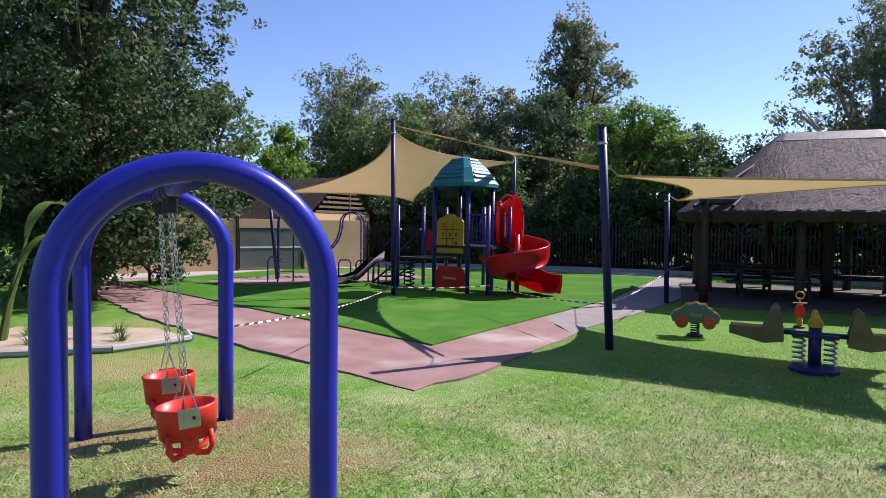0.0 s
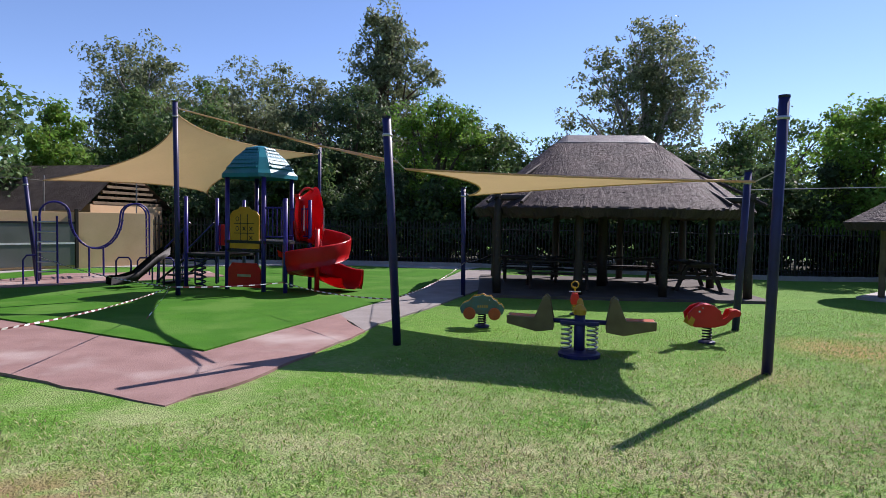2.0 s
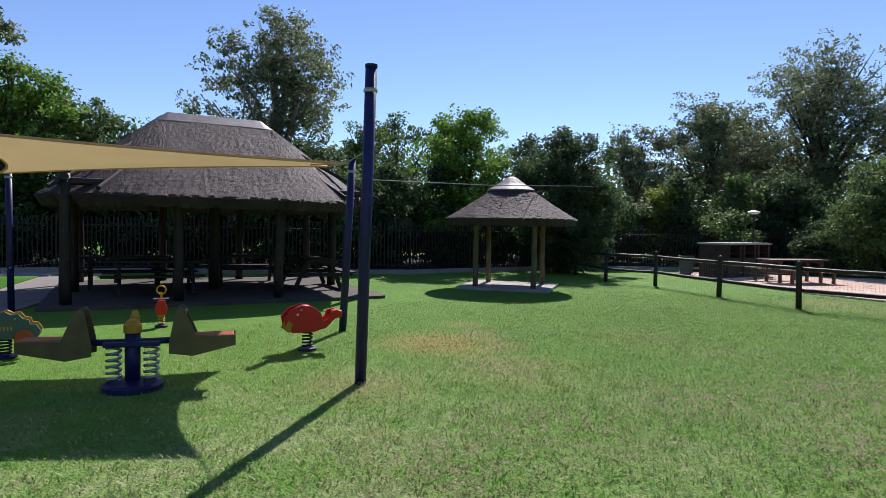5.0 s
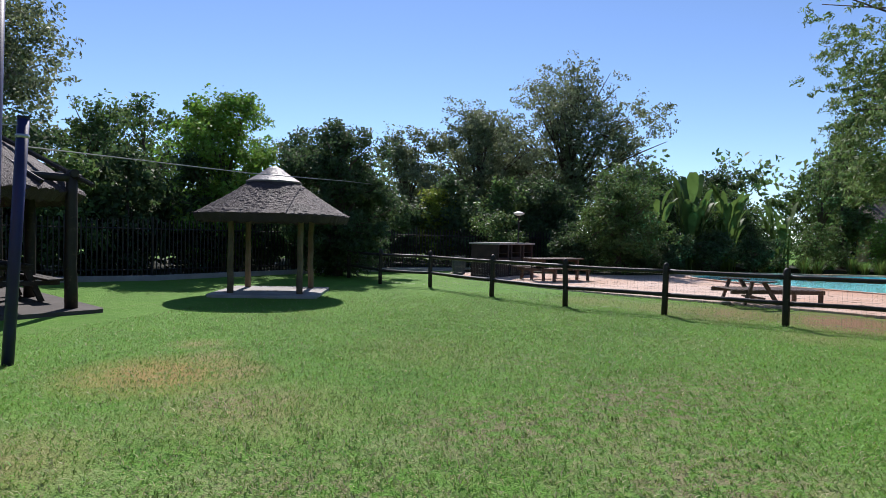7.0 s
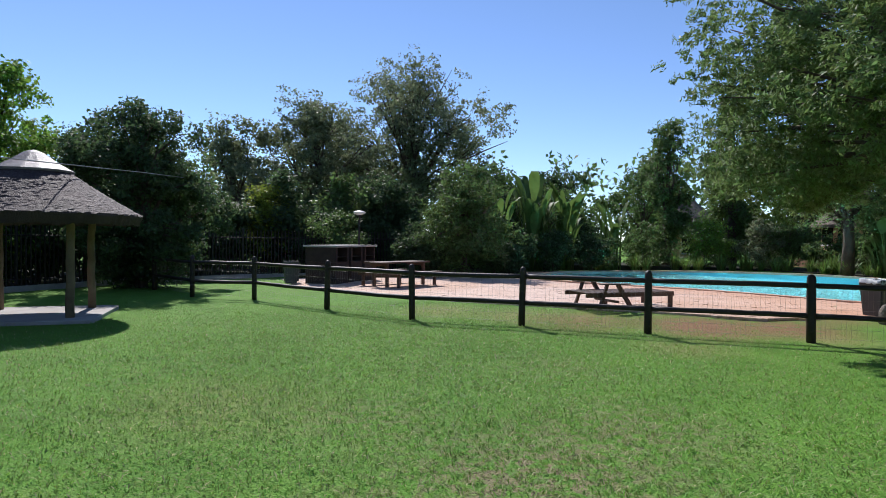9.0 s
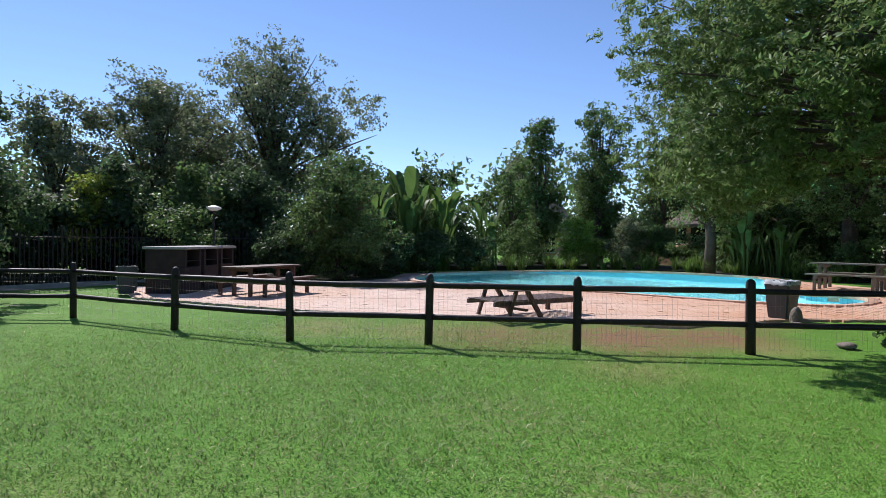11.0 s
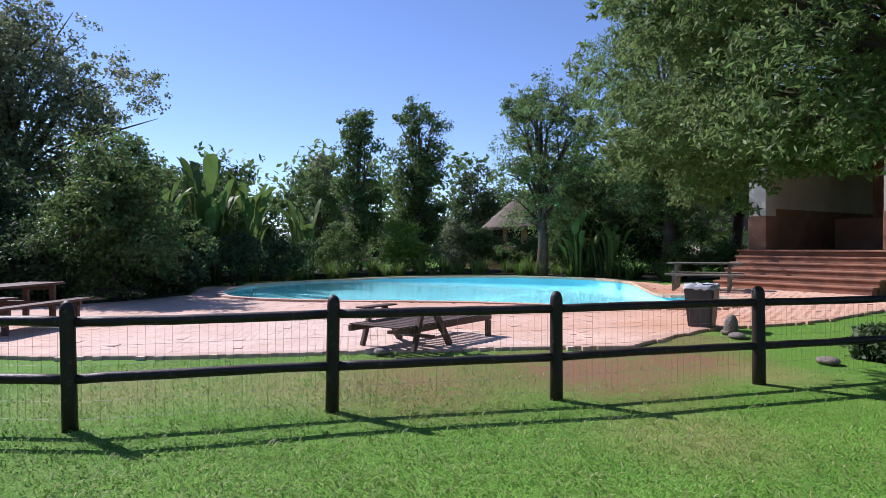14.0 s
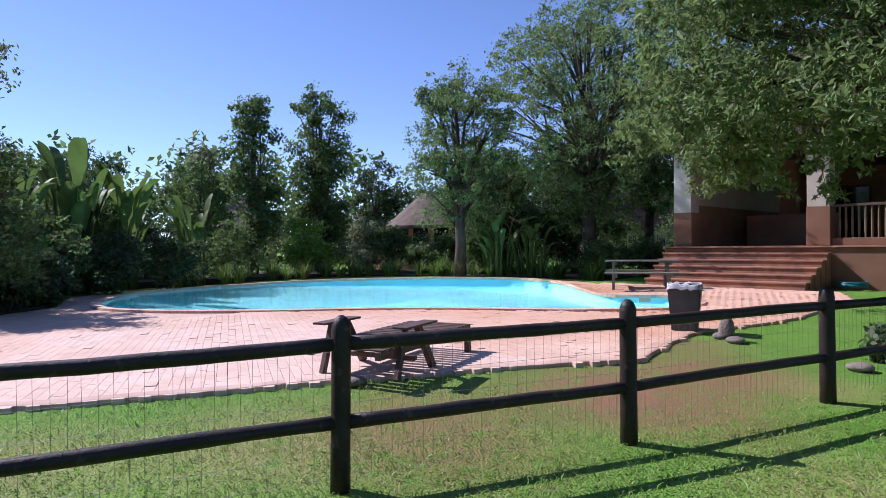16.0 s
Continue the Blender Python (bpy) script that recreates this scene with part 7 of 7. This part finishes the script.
# dense screen of shrubs and young trees outside the palings
screen = random.Random(12)
HEDGE = [(-12.0, 24.0), (-5.0, 29.6), (1.8, 27.6), (7.2, 26.2), (11.4, 24.0), (16.0, 19.2), (19.2, 16.2), (22.4, 15.0), (26.6, 13.6), (30.0, 10.4), (32.4, 6.4), (34.2, 2.4)]
hk = 0
for (ax, ay), (bx, by) in zip(HEDGE, HEDGE[1:]):
    L = math.hypot(bx - ax, by - ay)
    m = max(1, round(L / 1.5))
    for i in range(m):
        u = (i + screen.random() * 0.6) / m
        tree(ax + (bx - ax) * u + screen.uniform(-.3, .5), ay + (by - ay) * u + screen.uniform(0, .9), screen.uniform(2.8, 4.6), screen.uniform(1.1, 1.6), screen.choice(["leaf_dark", "leaf_dark", "leaf_mid"]),
             "dense dark green screen shrub behind the fence", 0.0, 9, 2000, 0.19, "bark", 300 + hk, 0.05)
        nx, ny = -(by - ay) / L, (bx - ax) / L
        back = screen.uniform(2.0, 3.4)
        tree(ax + (bx - ax) * (u + 0.3 / m) + nx * back, ay + (by - ay) * (u + 0.3 / m) + ny * back, screen.uniform(2.4, 3.8), screen.uniform(1.3, 1.7), "leaf_dark",
             "dense dark green screen shrub behind the fence", 0.0, 8, 1500, 0.24, "bark", 700 + hk, 0.05)
        hk += 1


def far_woods():
    """The belt of distant trees that closes the view all round."""
    rnd = random.Random(5)
    lob = []
    for k in range(560):
        a = 2 * math.pi * k / 560 + rnd.uniform(-.01, .01)
        d = rnd.uniform(52, 74)
        s = rnd.uniform(2.2, 4.0)
        z = rnd.uniform(0.5, 7.4) if rnd.random() < 0.75 else rnd.uniform(7.0, 9.6)
        lob.append(((12 + d * math.cos(a), 6 + d * math.sin(a), z), (s, s, s * 0.8)))
    for k in range(260):
        a = 2 * math.pi * k / 260
        d = rnd.uniform(47, 53)
        lob.append(((12 + d * math.cos(a), 6 + d * math.sin(a), rnd.uniform(0.4, 1.8)), (1.9, 1.9, 1.6)))
    w = thing("far_woods", (0, 0, 0), "distant belt of mixed green trees", "trees", kind="stuff")
    leaf_mesh("crowns", leaf_cloud(9, lob, 120000, 0.40, 0.35), "leaf_mid", w)


far_woods()


# ---- sand bed by the swings ----
def sand_bed():
    b = thing("sand_bed", (0, 0, 0), "pale sandy planting bed with a low concrete edging", "garden bed", kind="structure")
    loop = wobble([(-6.6, 8.4), (-4.3, 8.9), (-3.5, 9.6), (-4.2, 10.4), (-6.4, 10.6)], 0.3, 0.04, 9)
    part("sand", prism(loop, 0.05, 0, None, -0.01), "sand", b, "pale loose sand")
    line = [(-7.2, 8.1, 0.03), (-5.4, 8.5, 0.03), (-4.2, 8.75, 0.03), (-3.4, 9.5, 0.03), (-3.6, 10.0, 0.03)]
    for p, q in zip(line, line[1:]):
        part("edging", piped([p, q], 0.05, 7), "concrete", b)


sand_bed()
for k, (bx, by) in enumerate([(-4.3, 9.3), (-4.9, 9.5), (-5.4, 9.1), (-4.6, 10.0), (-5.8, 9.8)]):
    tuft(bx, by, 0.28, 0.25, 40, "strap", "small dry strap-leaf plant in the sand", "border_plant", 500 + k, 0.008)


# ---- grass blades near the path ----
def grass_blades(name, mat, count, dry, label, seed):
    rng = np.random.default_rng(seed)
    route = np.array([(-0.7, 0.2), (1.6, 1.2), (3.8, 1.75), (5.4, 1.95), (8.2, 2.4), (10.6, 2.65), (13.4, 2.6)])
    x, y = rng.uniform(-5.5, 19.5, count), rng.uniform(-5.5, 9.5, count)
    d = np.min(np.hypot(x[:, None] - route[None, :, 0], y[:, None] - route[None, :, 1]), axis=1)
    keep = rng.random(count) < np.clip(1.25 - d / 6.5, 0.0, 1.0)
    west = np.clip((9 - x) / 7.5, 0, 1) * np.clip((9 - y) / 4.5, 0, 1)
    patch = 0.5 + 0.5 * np.sin(x * 2.1 + 1.3 * np.sin(y * 1.7)) * np.sin(y * 2.6 + 1.1 * np.sin(x * 1.3))
    keep &= rng.random(count) < ((0.13 + 0.3 * west + 0.6 * west * patch) if dry else (1 - 0.55 * west * patch))
    keep &= ~((x + y * 0.1 > -6) & (y > 6.0) & (x < 4.8) & (y > 5.6 + np.abs(x + 0.28) * 0.95))
    for px, py in ((18.7, -2.4), ):
        keep &= ~((x > 16.9) & (y < (x - 18.75) * 2.2 - 0.9))
    x, y = x[keep], y[keep]
    n = len(x)
    for cx, cy, cr in ((-1.95, 5.45, 0.6), (-2.9, 5.1, 0.6), (-1.5, 4.4, 0.7), (-0.9, 4.6, 0.5), (16.5, -2.7, 1.7), (16.1, -4.2, 1.6), (17.4, -1.0, 0.9), (17.0, -5.6, 0.8)):
        thin = np.hypot(x - cx, y - cy) / cr
        sel = rng.random(len(x)) < np.clip(thin * 1.1 - 0.1, 0.12, 1)
        x, y = x[sel], y[sel]
    n = len(x)
    z = np.array([ground_z(a, b) for a, b in zip(x, y)]) - 0.022
    cell = np.sin(np.floor(x * 11) * 12.99 + np.floor(y * 11 + 0.5 * np.floor(x * 11)) * 78.23) * 43758.5
    clump = cell - np.floor(cell)
    h = rng.uniform(0.016, 0.034, n) * (0.55 + 0.95 * clump)
    a = rng.uniform(0, 6.283, n)
    lean = rng.uniform(0.7, 1.9, n)
    w = rng.uniform(0.0034, 0.0072, n)
    base = np.stack([x, y, z], 1)
    side = np.stack([-np.sin(a) * w, np.cos(a) * w, np.zeros(n)], 1)
    mid = base + np.stack([np.cos(a) * h * lean * 0.35, np.sin(a) * h * lean * 0.35, h * 0.75], 1)
    tip = base + np.stack([np.cos(a) * h * lean * 1.1, np.sin(a) * h * lean * 1.1, h], 1)
    v = np.empty((n, 4, 3))
    v[:, 0], v[:, 1], v[:, 2], v[:, 3] = base - side, mid + side * 0.8, tip, mid - side * 0.8
    holder = thing(name, (0, 0, 0), label, "grass", kind="stuff")
    leaf_mesh("blades", v.reshape(-1, 3), mat, holder)


grass_blades("grass", "blade", 600000, False, "short green grass blades of the lawn", 3)
grass_blades("dry_grass", "dry_blade", 470000, True, "short straw-coloured dry grass blades", 4)


# ---- bricks of the pool deck ----
def deck_bricks():
    first, made = None, 0
    verts, faces = [], []
    ang = radians(-25)
    ca, sa = math.cos(ang), math.sin(ang)
    rnd = random.Random(6)
    L, W = 0.22, 0.11
    for j in range(-190, 130):
        for i in range(-30, 90):
            u = i * L + (L / 2 if j % 2 else 0)
            v = j * W
            x, y = 18.0 + u * ca - v * sa, -2.0 + u * sa + v * ca
            if x > 25.5 or x < 16.2 or y < -13.6 or y > 6.5:
                continue
            if not inside(x, y, DECK) or inside(x, y, POOL_LOOP):
                continue
            if min((x - a) ** 2 + (y - b) ** 2 for a, b in POOL_LOOP[::2]) < 0.09:
                continue
            z = deck_z(x, y) + 0.007 + rnd.uniform(-0.0012, 0.0012) + (0.008 if rnd.random() < 0.03 else 0)
            tilt = rnd.uniform(-.35, .35), rnd.uniform(-.35, .35)
            m = pose(x, y, z, tilt[0], tilt[1], math.degrees(ang) + rnd.uniform(-0.8, 0.8))
            if x < 19.6 and -3.2 < y < 1.4 and made < 300:
                if first is None:
                    first = part("paver", boxed((-L / 2 + .002, -W / 2 + .002, -0.07), (L / 2 - .002, W / 2 - .002, 0)), "paver", deck)
                    first.matrix_basis = m
                else:
                    share("paver", first, m, deck)
                made += 1
                continue
            b = len(verts)
            hx, hy = L / 2 - 0.002, W / 2 - 0.002
            for dz in (-0.07, 0):
                for p, q in ((-hx, -hy), (hx, -hy), (hx, hy), (-hx, hy)):
                    verts.append(tuple(m @ Vector((p, q, dz))))
            faces += [tuple(b + q for q in f) for f in ((4, 5, 6, 7), (0, 1, 5, 4), (1, 2, 6, 5), (2, 3, 7, 6), (3, 0, 4, 7))]
    tagged(quick("paver_field", verts, faces, "paver_mass", deck), kind="stuff")


deck_bricks()
